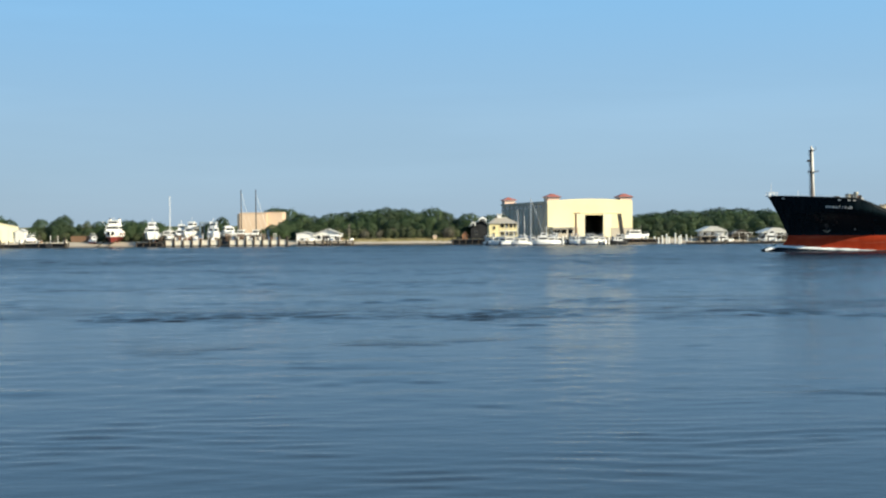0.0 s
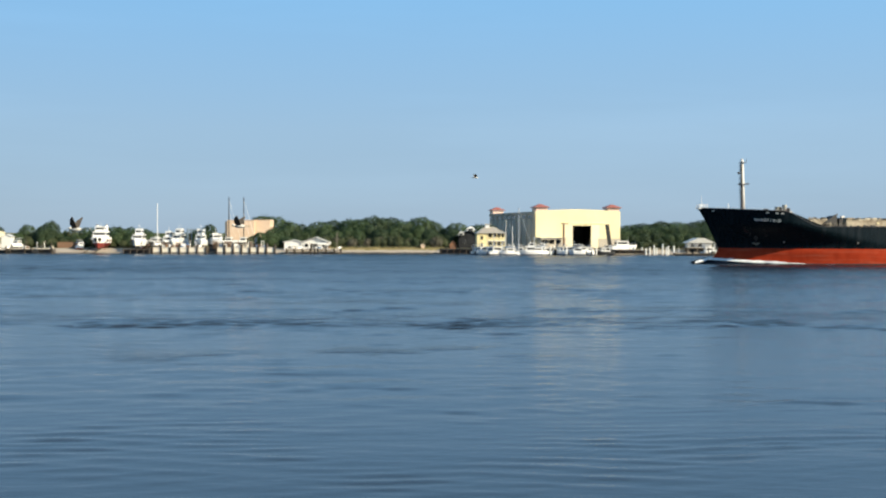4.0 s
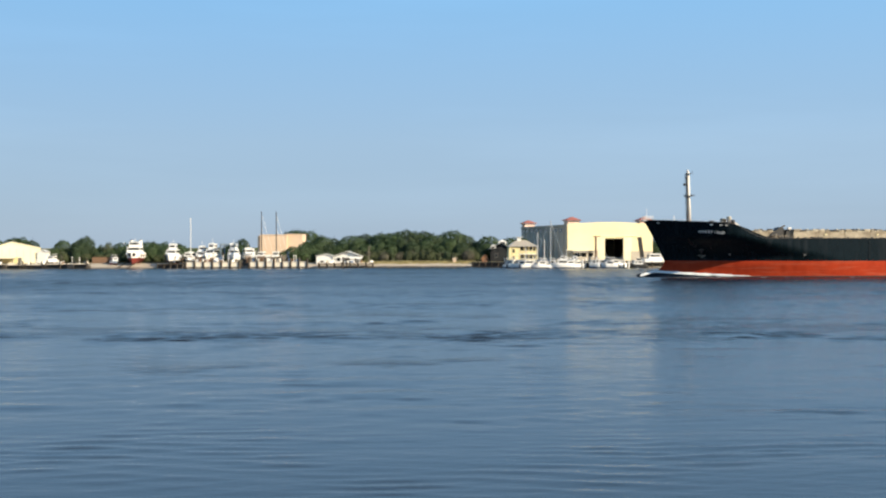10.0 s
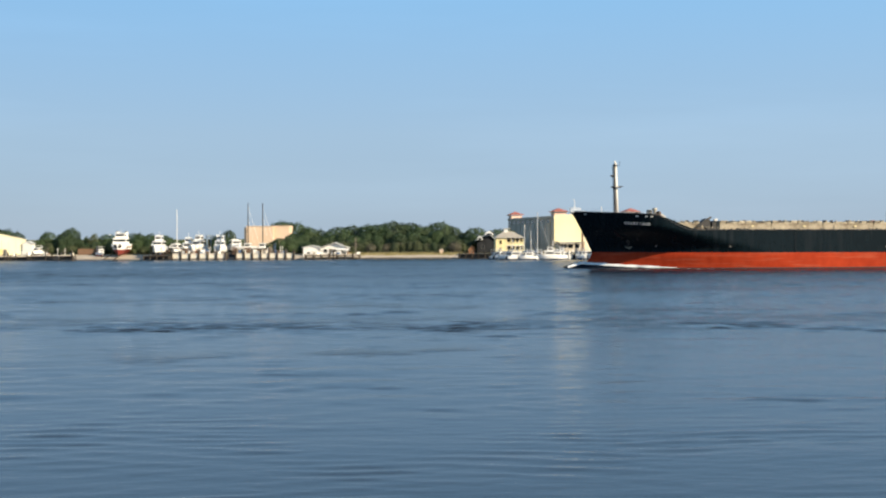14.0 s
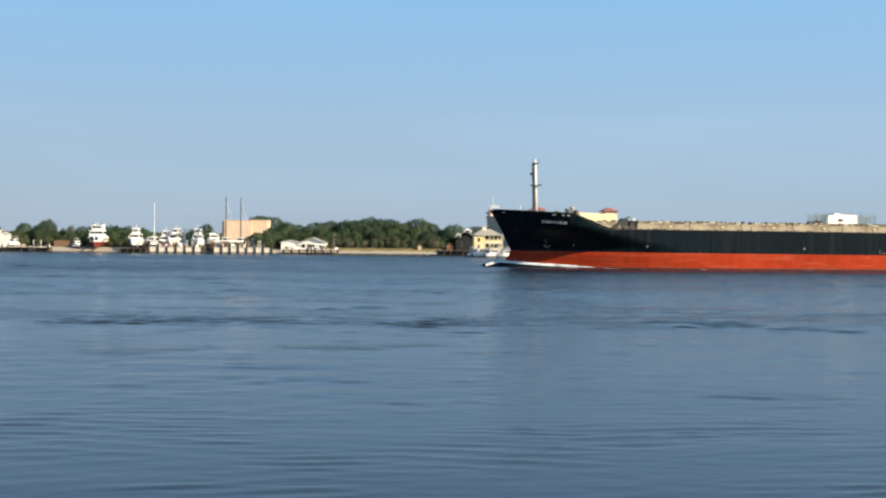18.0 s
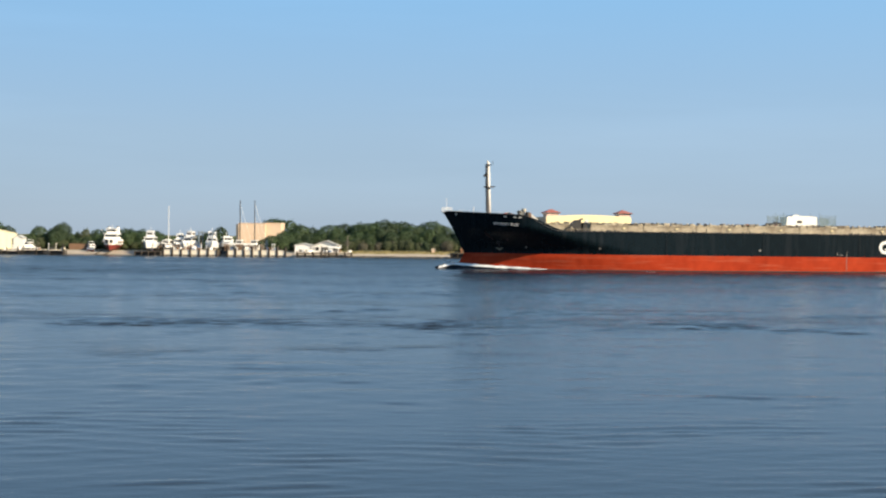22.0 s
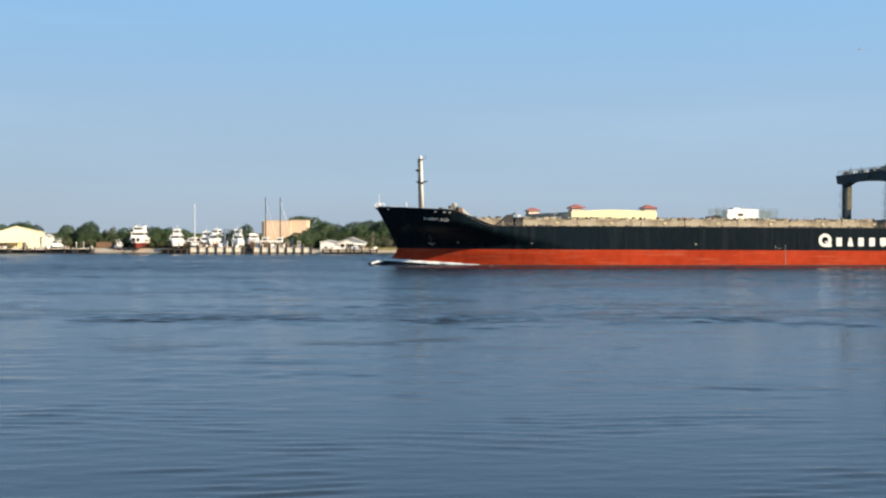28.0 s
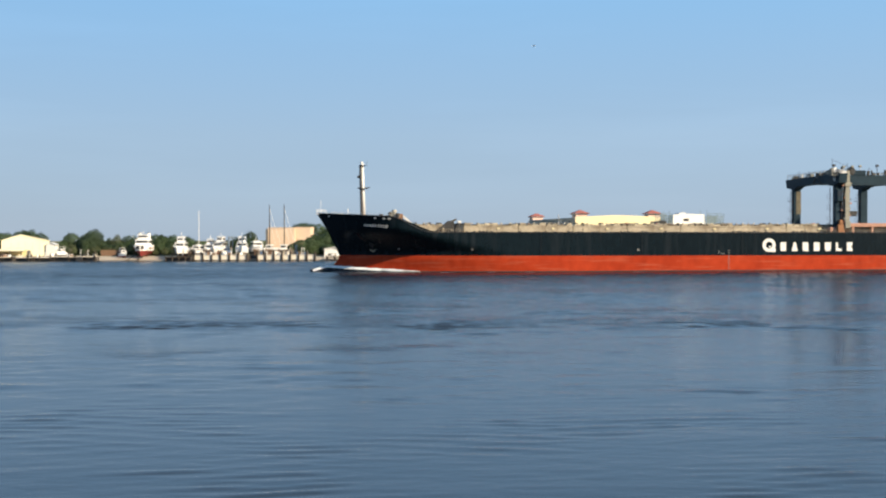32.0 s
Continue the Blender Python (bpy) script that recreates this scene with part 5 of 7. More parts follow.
def pane(parent, x0, x1, y, z0, z1, frame_mat=None, glass=None):
    w = new("window")
    w.parent = parent
    part("pane", box(B(), x0, y - 0.05, z0, x1, y + 0.05, z1), glass or GLASS, w)
    if frame_mat:
        bm = B()
        t = 0.12
        box(bm, x0 - t, y - 0.1, z0 - t, x1 + t, y + 0.02, z0)
        box(bm, x0 - t, y - 0.1, z1, x1 + t, y + 0.02, z1 + t)
        box(bm, x0 - t, y - 0.1, z0, x0, y + 0.02, z1)
        box(bm, x1, y - 0.1, z0, x1 + t, y + 0.02, z1)
        part("frame", bm, frame_mat, w)
    return w


# hangar-like boat shed with red-roofed corner turrets
hangar = thing("boat_shed", pose(45.2, 407, 1.9, 0, 0, 11.0), "huge pale yellow boat shed with red-roofed corner turrets", "building")
W_, D_, H_ = 30.7, 60.0, 12.55
DX0, DX1, DZ = 13.3, 20.0, 7.7
bm = B()
arch = [(W_ * i / 16, H_ + 0.75 * math.sin(math.pi * i / 16)) for i in range(17)]
left = [(0, 0), (DX0, 0), (DX0, DZ)] + [(DX1, DZ), (DX1, 0), (W_, 0)] + arch[::-1]
prism(bm, left, 0, 0.5)
part("front_wall", bm, STUCCO, hangar, "pale yellow stucco front wall")
# shade of the sides is put into a darker grey than the front
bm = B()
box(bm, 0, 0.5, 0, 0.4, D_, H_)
part("side_wall", bm, STUCCO_S, hangar, "long side wall with shade in its grey")
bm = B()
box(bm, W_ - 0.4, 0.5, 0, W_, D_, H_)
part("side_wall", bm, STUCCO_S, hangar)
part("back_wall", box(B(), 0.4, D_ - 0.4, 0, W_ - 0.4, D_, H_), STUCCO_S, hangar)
bm = B()
for (xa, za), (xb, zb) in zip(arch, arch[1:]):
    plate(bm, [(xa, 0.5, za - 0.35), (xb, 0.5, zb - 0.35), (xb, D_, zb - 0.35), (xa, D_, za - 0.35)], 0.2)
part("roof", bm, ROOF, hangar)
part("floor_slab", box(B(), 0.4, 0.5, -0.3, W_ - 0.4, D_ - 0.4, 0.05), CONCRETE, hangar)
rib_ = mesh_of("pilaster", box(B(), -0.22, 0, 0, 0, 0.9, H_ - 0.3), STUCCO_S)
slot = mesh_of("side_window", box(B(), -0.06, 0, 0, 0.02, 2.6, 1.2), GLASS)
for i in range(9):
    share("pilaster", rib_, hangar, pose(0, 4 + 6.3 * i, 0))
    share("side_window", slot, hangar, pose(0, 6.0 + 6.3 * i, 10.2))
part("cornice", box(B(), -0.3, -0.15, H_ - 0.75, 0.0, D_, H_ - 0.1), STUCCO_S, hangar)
for x0, x1, z in ((9.4, 25.4, 8.35),):
    part("door_lintel", box(B(), x0, -0.28, z, x1, 0.02, z + 0.3), CREAM, hangar)
bm = box(B(), 9.9, -0.22, 0.1, 13.3, -0.02, 8.1)
part("sliding_door", bm, CREAM, hangar, "pale sliding door leaf")
part("sliding_door", box(B(), 20.0, -0.22, 0.1, 23.0, -0.02, 8.1), CREAM, hangar, "pale sliding door leaf")
for i in range(5):
    part("door_seam", box(B(), 10.5 + 0.6 * i, -0.25, 0.2, 10.54 + 0.6 * i, -0.22, 8.0), STUCCO_S, hangar)
# a dark sheet across the inside makes the doorway look shaded
part("interior_shade", box(B(), 6, 26, 0, 26, 26.3, 12), DARK, hangar, "dark sheet for the shade inside")
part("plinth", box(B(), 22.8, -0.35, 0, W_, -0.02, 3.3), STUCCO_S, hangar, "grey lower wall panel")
annex = new("annex")
annex.parent = hangar
part("annex_wall", box(B(), 0.3, -5.0, 0, 9.3, -0.05, 3.4), STUCCO_S, annex, "low grey annex along the front")
part("annex_roof", box(B(), 0.0, -5.4, 3.4, 9.6, -0.05, 3.62), ROOF, annex)
for x in (1.0, 3.4, 5.8):
    part("annex_window", box(B(), x, -5.06, 1.5, x + 1.6, -4.96, 2.9), GLASS, annex)
part("annex_awning", box(B(), -1.5, -6.3, 2.7, 5.6, -5.0, 2.85), DARK, annex)


def turret(cx, cy):
    t = new("turret")
    t.parent = hangar
    t.matrix_basis = pose(cx, cy, 0)
    part("turret_wall", box(B(), -2.1, -2.1, H_ - 0.5, 2.1, 2.1, H_ + 1.05, 0.04), PINK, t)
    part("turret_eave", box(B(), -2.5, -2.5, H_ + 1.05, 2.5, 2.5, H_ + 1.35, 0.04), WHITE, t)
    bm = B()
    base = [bm.verts.new((sx * 2.9, sy * 2.9, H_ + 1.35)) for sx, sy in ((-1, -1), (1, -1), (1, 1), (-1, 1))]
    tip = [bm.verts.new((-0.35, -0.35, H_ + 2.55)), bm.verts.new((0.35, -0.35, H_ + 2.55)), bm.verts.new((0.35, 0.35, H_ + 2.55)), bm.verts.new((-0.35, 0.35, H_ + 2.55))]
    bm.faces.new(base[::-1])
    bm.faces.new(tip)
    for i in range(4):
        j = (i + 1) % 4
        bm.faces.new((base[i], base[j], tip[j], tip[i]))
    part("turret_roof", bm, TILE, t, "red hipped turret roof")


turret(2.2, 2.15)
turret(W_ - 2.4, 2.15)
turret(2.2, D_ - 2.2)

# crane post and leaning boom before the shed
post_ = thing("jib_crane", pose(54.2, 402, 1.8), "slim brown jib crane post before the boat shed", "crane")
part("post", rod(B(), (0, 0, 0), (0, 0, 8.6), 0.34, 0.28), BROWN, post_)
part("arm", box(B(), -0.9, -0.15, 8.3, 1.5, 0.15, 8.6), BROWN, post_)
boom = thing("mobile_crane", pose(69.2, 398, 1.8), "small dark mobile crane with a raised boom", "crane")
part("boom", box(B(), -0.62, -0.5, 0, 0.62, 0.5, 7.3, 0.08), DARK, boom).matrix_basis = pose(0, 0, 0.9, 0, -8, 0)
part("chassis", box(B(), -1.8, -1.2, 0.3, 1.8, 1.2, 1.2, 0.1), DARK, boom)
for x in (-1.1, 1.1):
    for y in (-1.25, 1.05):
        part("wheel", rod(B(), (x, y, 0.4), (x, y + 0.2, 0.4), 0.42, n=12), DARK, boom)

# two-storey yellow house with porches
yh = thing("porch_house", pose(24.7, 400, 1.7), "two-storey yellow house with white porches and a hipped roof", "house")
yh.scale = (0.86, 1, 1)
part("wall", box(B(), 0, 0, 0, 10.6, 8, 5.3), LEMON, yh)
part("front_bay", box(B(), -0.1, -2.4, 0, 3.8, -0.005, 5.2), LEMON, yh, "sunlit yellow front bay")
part("porch_floor", box(B(), 3.9, -2.4, 2.55, 10.9, 0, 2.8), WHITE, yh)
part("porch_floor", box(B(), 3.9, -2.4, -0.1, 10.9, 0, 0.1), WHITE, yh)
for i in range(5):
    x = 4.0 + 1.68 * i
    part("porch_post", box(B(), x, -2.35, 0.1, x + 0.28, -2.15, 2.55), LEMON, yh)
    part("porch_post", box(B(), x, -2.35, 2.8, x + 0.28, -2.15, 5.2), LEMON, yh)
baluster = mesh_of("baluster", box(B(), 0, -2.32, 0, 0.22, -2.24, 0.95), LEMON)
for z in (0.1, 2.8):
    part("porch_rail", box(B(), 3.95, -2.34, z + 0.95, 10.85, -2.2, z + 1.07), LEMON, yh)
    for i in range(24):
        share("baluster", baluster, yh, pose(3.98 + 0.29 * i, 0, z))
# wide dark panes put the porches' shade on the back wall
for z in (0.6, 3.3):
    for x in (4.2, 6.3, 8.4):
        pane(yh, x, x + 2.0, -0.02, z, z + 1.9, None, DARK)
for z in (0.8, 3.2):
    pane(yh, 1.4, 2.2, -2.42, z, z + 1.2, LEMON)
bm = B()
b4 = [bm.verts.new(v) for v in ((-0.6, -2.9, 5.2), (11.4, -2.9, 5.2), (11.4, 8.6, 5.2), (-0.6, 8.6, 5.2))]
r2 = [bm.verts.new(v) for v in ((3.2, 2.6, 7.4), (6.8, 2.6, 7.4))]
bm.faces.new(b4[::-1])
bm.faces.new((b4[0], b4[1], r2[1], r2[0]))
bm.faces.new((b4[1], b4[2], r2[1]))
bm.faces.new((b4[2], b4[3], r2[0], r2[1]))
bm.faces.new((b4[3], b4[0], r2[0]))
part("roof", bm, surface("beige_metal_roof", (0.31, 0.28, 0.235), (0.44, 0.40, 0.34), 0.5, scale=0.5), yh, "pale beige hipped metal roof")
part("cupola", box(B(), 3.4, 1.8, 6.8, 5.0, 3.4, 8.3, 0.05), WHITE, yh)
part("cupola_roof", box(B(), 3.1, 1.5, 8.2, 5.7, 3.9, 8.45, 0.05), ROOF, yh)

# the wall colour is darkened for the shade of the trees
SHADED_GREY = surface("dark_slate_boards", (0.014, 0.016, 0.020), (0.034, 0.037, 0.042), 0.85, scale=0.6, spec=0.15)
gh = gable("grey_house", 19.4, 26.4, 418, 9, 1.7, 6.2, 8.2, SHADED_GREY, ROOF, "grey house darkened for the shade of trees, with pale gabled dormers", over=0.7)
for x, z, w, tone in ((19.4, 6.9, 1.8, ROOF), (22.2, 8.5, 2.7, WHITE)):
    bm = prism(B(), [(x, z - 0.7), (x + w, z - 0.7), (x + w, z + 0.1), (x + w / 2, z + 0.9), (x, z + 0.1)], 416.8, 418.6)
    part("dormer", bm, tone, gh, "pale gabled dormer")
    part("dormer_window", box(B(), x + 0.4, 416.72, z - 0.6, x + w - 0.5, 416.82, z), GLASS, gh)
pane(gh, 21.0, 21.8, 417.95, 3.2, 4.4, ROOF_D)
oh = gable("boat_kiosk", 15.8, 17.7, 402, 3.0, 1.4, 3.0, 4.1, ORANGE, BROWN, "small orange-brown gabled kiosk on the bank", "shed", over=0.3)
part("door", box(B(), 16.3, 401.9, 1.5, 17.1, 402.05, 3.0), BROWN, oh)
gable("beach_hut", 6.1, 7.3, 408, 2, 1.4, 2.7, 3.2, TANWALL, WOOD_L, "small cream beach hut among scrub", "shed", over=0.2)

# tan block building behind the trees
tb = thing("tan_building", pose(-64.1, 438, 1.8), "plain tan flat-roofed block building behind boats", "building")
part("wall", box(B(), 0, 0, 0, 9.8, 14, 9.55), TANWALL, tb)
part("wing", box(B(), 9.8, 1.5, 0, 15.3, 14, 9.7), TANWALL, tb)
part("parapet", box(B(), -0.15, -0.15, 9.55, 9.95, 14.1, 9.8), TANWALL, tb)
part("parapet", box(B(), 9.95, 1.35, 9.7, 15.45, 14.1, 9.95), TANWALL, tb)
# dark box added at the left end for the wall's shaded side
part("downpipe", box(B(), -0.9, 0.2, 0, -0.05, 4, 9.3), ROOF_D, tb, "dark box for the shaded side")

# cream warehouse at the dock
wh = gable("warehouse", -153.5, -137.8, 415, 16, 1.5, 6.9, 9.0, CREAM, CREAM, "cream metal-sided warehouse with a shallow gable", "building", ridge_x=-147.2, over=0.25, m=Matrix.Translation((-137.8, 418, 0)) @ Matrix.Rotation(radians(18), 4, "Z") @ Matrix.Translation((137.8, -415, 0)))
for i in range(7):
    x = -152.6 + 2.3 * i
    part("siding_seam", box(B(), x, 414.94, 1.6, x + 0.07, 415.0, 6.6), STUCCO_S, wh)
part("door", box(B(), -147.5, 414.9, 1.6, -143.9, 415.02, 3.6), ROOF_D, wh, "low dark doorway")
ls = thing("lean_to", pose(-153.5, 407.2, 1.5), "yellow open-fronted lean-to shed at the dock", "shed")
part("roof", plate(B(), [(-5, -1, 1.9), (10.5, -1, 1.9), (10.5, 3.2, 2.5), (-5, 3.2, 2.5)], 0.12), CREAM, ls)
for x in (-4.5, -1, 2.5, 6, 9.8):
    part("post", box(B(), x, -0.8, -0.2, x + 0.25, -0.55, 1.9), WOOD, ls)
part("back_wall", box(B(), -5, 3.0, -0.2, 10.5, 3.2, 2.3), LEMON, ls)
part("stores", box(B(), 1.5, 0.8, -0.1, 4.6, 2.2, 1.2, 0.1), BROWN, ls)
gable("pale_shed", -138.6, -135.4, 417, 4, 1.6, 5.4, 6.2, WHITE, ROOF, "pale blue-white shed beside the warehouse", "shed", over=0.2)

# white cottage with its landing stage
wc = thing("white_cottage", pose(-34.2, 405.5, 1.3), "white cottage with a broad pale roof at the water", "house")
part("wall", box(B(), 0, 0, 0, 8.6, 7, 2.5), WHITE, wc)
part("gable_wall", prism(B(), [(0, 0), (8.6, 0), (4.6, 1.55)], 0, 7), WHITE, wc).matrix_basis = pose(0, 0, 2.5)
part("roof", plate(B(), [(-0.8, -1.0, 2.35), (4.6, -1.0, 4.2), (4.6, 7.6, 4.2), (-0.8, 7.6, 2.35)], 0.16), ROOF, wc, "pale grey roof slope")
part("roof", plate(B(), [(4.6, -1.0, 4.2), (9.5, -1.0, 2.3), (9.5, 7.6, 2.3), (4.6, 7.6, 4.2)], 0.16), ROOF, wc)
part("porch_beam", box(B(), -0.4, -0.9, 2.05, 9.1, -0.7, 2.3), WHITE, wc)
for x in (-0.3, 2.9, 6.0, 8.9):
    part("porch_post", box(B(), x, -0.9, 0, x + 0.16, -0.74, 2.05), WHITE, wc)
for x in (0.9, 6.4):
    pane(wc, x, x + 1.1, -0.03, 0.9, 2.0, WHITE)
# dark panel on the wall for the porch's shade
part("porch_shade", box(B(), 2.8, -0.06, 0.0, 5.6, 0.02, 2.0), ROOF_D, wc, "dark panel for the shade in the porch")
part("lean_to_roof", plate(B(), [(5.2, -1.6, 1.75), (9.6, -1.6, 1.6), (9.6, 0.2, 2.35), (5.2, 0.2, 2.35)], 0.1), WHITE, wc, "white lean-to roof")
part("lean_to_wall", box(B(), 5.4, -1.3, 0, 6.9, -0.95, 1.7), WHITE, wc)
# another dark panel, for the shade below the lean-to roof
part("side_shade", box(B(), 7.2, -1.2, 0.1, 9.0, -1.0, 1.3), ROOF_D, wc, "dark panel for the shade under the lean-to")
for i in range(6):
    part("roof_patch", plate(B(), [(-0.4 + 0.85 * i, -1.05, 2.56 + 0.29 * i), (0.1 + 0.85 * i, -1.05, 2.73 + 0.29 * i), (0.1 + 0.85 * i, 2.0 + i % 3, 2.73 + 0.29 * i), (-0.4 + 0.85 * i, 2.0 + i % 3, 2.56 + 0.29 * i)], 0.05), WHITE if i % 2 else ROOF_D, wc)
wing = gable("white_boathouse", -40.2, -34.6, 405, 6, 1.1, 3.9, 4.5, WHITE, ROOF, "low white boathouse beside the cottage", over=0.4)
# dark plate on the closed wall, in place of a shaded opening
part("opening", box(B(), -38.9, 404.9, 1.2, -36.2, 405.03, 2.4), ROOF_D, wing)

# white open store among the boats
st = thing("white_store", pose(-63.2, 408.5, 1.6), "long low white-roofed open store by the bulkhead", "shed")
part("roof", box(B(), -0.3, -0.3, 2.0, 9.4, 4.2, 2.75, 0.06), WHITE, st)
for x in (0, 2.2, 4.5, 6.7, 8.9):
    part("post", box(B(), x, -0.1, -0.1, x + 0.2, 0.1, 2.0), WOOD_L, st)
part("stores", box(B(), 2.4, 1.0, -0.1, 8.2, 3.2, 1.5, 0.1), BROWN, st)
part("back_wall", box(B(), -0.2, 3.9, -0.1, 9.3, 4.1, 2.0), WHITE, st)


def stilt_house(x0, x1, y, z_top, wall, roof, label):
    h = thing("stilt_house", pose(x0, y, 0.4), label, "house", "houses on stilts")
    w = x1 - x0
    part("wall", box(B(), 0.6, 0.6, 2.0, w - 0.6, 5.5, z_top - 2.0), wall, h)
    part("deck", box(B(), -0.4, -1.4, 1.75, w + 0.4, 5.8, 2.0), WOOD_G, h)
    bm = prism(B(), [(-0.4, z_top - 2.1), (w + 0.4, z_top - 2.1), (w * 0.62, z_top - 0.5), (w * 0.38, z_top - 0.5)], -0.9, 6.2)
    part("roof", bm, roof, h)
    # dark boards stand in for the black shadow beneath the house
    for i in range(int(w / 0.5)):
        part("skirting_board", box(B(), 0.5 * i, 2.6, -1.2, 0.5 * i + 0.44, 2.7, 1.75), DARK, h)
    n = max(3, int(w / 2.2))
    for i in range(n + 1):
        x = w * i / n
        for yy in (-1.2, 5.2):
            part("stilt", rod(B(), (x, yy, -1.6), (x, yy, 1.8), 0.16, n=6), WOOD_G, h)
        part("rail_post", box(B(), x - 0.06, -1.36, 2.0, x + 0.06, -1.24, 2.95), WHITE, h)
    part("rail", box(B(), -0.3, -1.36, 2.9, w + 0.3, -1.24, 3.0), WHITE, h)
    for i in range(max(2, int(w / 3))):
        pane(h, 1.2 + 2.6 * i, 2.3 + 2.6 * i, 0.57, 2.3, 3.3, WHITE)
    return h


stilt_house(92.4, 101.2, 386, 5.6, WHITE, ROOF, "white riverside house on stilts with a deck")
stilt_house(103.4, 109.6, 388, 4.4, WOOD, WOOD, "dark brown riverside house on stilts")
stilt_house(111.6, 120.8, 383, 5.0, WHITE, ROOF, "white dockside house on stilts with a railed deck")
stilt_house(126.0, 134.0, 386, 5.0, CREAM, ROOF_D, "cream riverside house on stilts")


# ---------- docks and bulkheads ----------
pile = mesh_of("dock_post", rod(B(), (0, 0, -3), (0, 0, 1), 0.22, 0.20, 8), WOOD)
pile_b = mesh_of("dock_post", rod(B(), (0, 0, -3), (0, 0, 1), 0.34, 0.31, 8), WOOD)
pile_l = mesh_of("dock_post", rod(B(), (0, 0, -3), (0, 0, 1), 0.26, 0.24, 8), WHITE)


def dock(name, x0, x1, y0, y1, z, step, label, plank=WOOD_L, tall=(), underside_shade=True):
    d = thing(name, pose(x0, y0, 0), label, "dock")
    w = x1 - x0
    bm = B()
    n = max(2, int(w / 0.6))
    for i in range(n):
        box(bm, w * i / n + 0.02, 0, z - 0.1, w * (i + 1) / n - 0.02, y1 - y0, z)
    ob = part("planking", bm, plank, d)
    ob["kind"] = "stuff"
    part("fascia", box(B(), 0, -0.12, z - 0.28, w, -0.01, z - 0.02), plank, d)
    part("cross_beam", box(B(), 0, 0.3, z - 0.55, w, 0.6, z - 0.12), WOOD, d)
    # a dark sheet gives the space under the deck its shade
    if underside_shade:
        part("back_boarding", box(B(), 0, 0.9, -1.5, w, 1.1, z - 0.12), DARK, d, "dark sheet for the shade under the deck")
    n = max(1, int(w / step))
    for i in range(n + 1):
        for yy in (0.25, y1 - y0 - 0.5):
            share("dock_post", pile, d, pose(min(w - 0.2, 0.2 + w * i / n), yy - 0.45, z - 1.1 + (0.0 if yy > 1 else 0.3)))
    for x, zt in tall:
        share("tall_post", pile, d, pose(x - x0, -0.2, zt - 1))
    return d


dock("timber_dock", -170, -142.6, 396, 401, 1.65, 4.4, "weathered timber dock before the warehouse", tall=((-158, 3.0), (-150, 2.9)))
dock("timber_dock", -142.2, -129.5, 396.5, 400, 1.5, 6.0, "pale open timber landing between two docks", tall=((-137.6, 3.3), (-136.5, 2.7), (-133.9, 2.4), (-130.2, 2.6)))
dock("timber_dock", -129.0, -114.9, 396, 400, 1.75, 4.7, "weathered timber dock with a black fender", tall=((-124.0, 3.4), (-115.3, 3.6)))
bm = B()
bmesh.ops.create_cone(bm, cap_ends=True, segments=16, radius1=0.95, radius2=0.95, depth=1.2, matrix=Matrix.Translation((-120.4, 395.6, 0.7)) @ Matrix.Rotation(radians(90), 4, "X"))
solid("dock_fender", bm, DARK, "round black tyre fender hanging on the dock", "fender")

sl = thing("slipway", pose(-106, 396, 0), "timber slipway running down the sand", "slipway")
for x in (0.2, 3.6):
    part("rail", plate(B(), [(x, -2, -0.4), (x + 0.35, -2, -0.4), (x + 0.35, 14, 1.9), (x, 14, 1.9)], 0.2), WOOD, sl)
fence = thing("board_fence", pose(-118.2, 412.5, 1.3), "brown board fence behind the beach", "fence")
plank_ = mesh_of("board", box(B(), 0, 0, 0, 0.46, 0.08, 2.4), BROWN)
for i in range(16):
    share("board", plank_, fence, pose(0.5 * i, 0, 0.02 * (i % 3)))


def bulkhead(x0, x1, y, z, label, posts, n):
    b = thing("bulkhead", pose(x0, y, 0), label, "bulkhead")
    w = x1 - x0
    panel = mesh_of("panel", box(B(), 0.12, 0, -2, w / n - 0.12, 0.35, z), CONCRETE)
    for i in range(n):
        share("panel", panel, b, pose(w * i / n, 0, 0))
        share("post", pile_b, b, pose(w * i / n, -0.15, (posts[i % len(posts)]) - 1))
    share("post", pile_b, b, pose(w, -0.15, posts[0] - 1))
    part("backing", box(B(), 0, 0.4, -2, w, 1.6, z - 0.3), WOOD, b)
    part("capping", box(B(), -0.1, -0.12, z, w + 0.1, 1.4, z + 0.22), WOOD_L, b)
    part("waling", box(B(), 0, -0.1, 0.15, w, -0.005, 0.5), WOOD, b)
    return b


bulkhead(-82.8, -65.1, 397.2, 1.95, "pale concrete bulkhead with dark timber piles", (2.2, 2.9, 2.2, 3.4), 6)
bulkhead(-61.7, -42.5, 397.2, 1.95, "pale concrete bulkhead with tall dark piles", (3.2, 2.9, 3.6, 3.1), 7)
dock("yacht_dock", -92.0, -83.3, 395.5, 400, 1.5, 1.8, "dark timber dock under the white yachts", WOOD)
dock("landing_stage", -39.0, -20.6, 397.6, 402, 1.7, 2.6, "grey landing stage before the white cottage", WOOD_L, tall=((-30.6, 3.6), (-29.4, 3.2)), underside_shade=False)
dock("dark_pier", 12.2, 24.8, 394.5, 399.5, 1.75, 2.1, "dark timber pier with close-set piles", DARK)
bm = B()
rod(bm, (-22.4, 405, 1), (-22.4, 405, 7.1), 0.17, 0.13)
rod(bm, (-22.4, 405, 7.0), (-21.7, 405, 7.1), 0.07, 0.07)
solid("light_pole", bm, WOOD_G, "slim timber pole by the beach", "pole")
dock("marina_quay", 46.5, 80, 384.5, 392, 1.5, 2.4, "dark marina quay before the boat shed", WOOD)
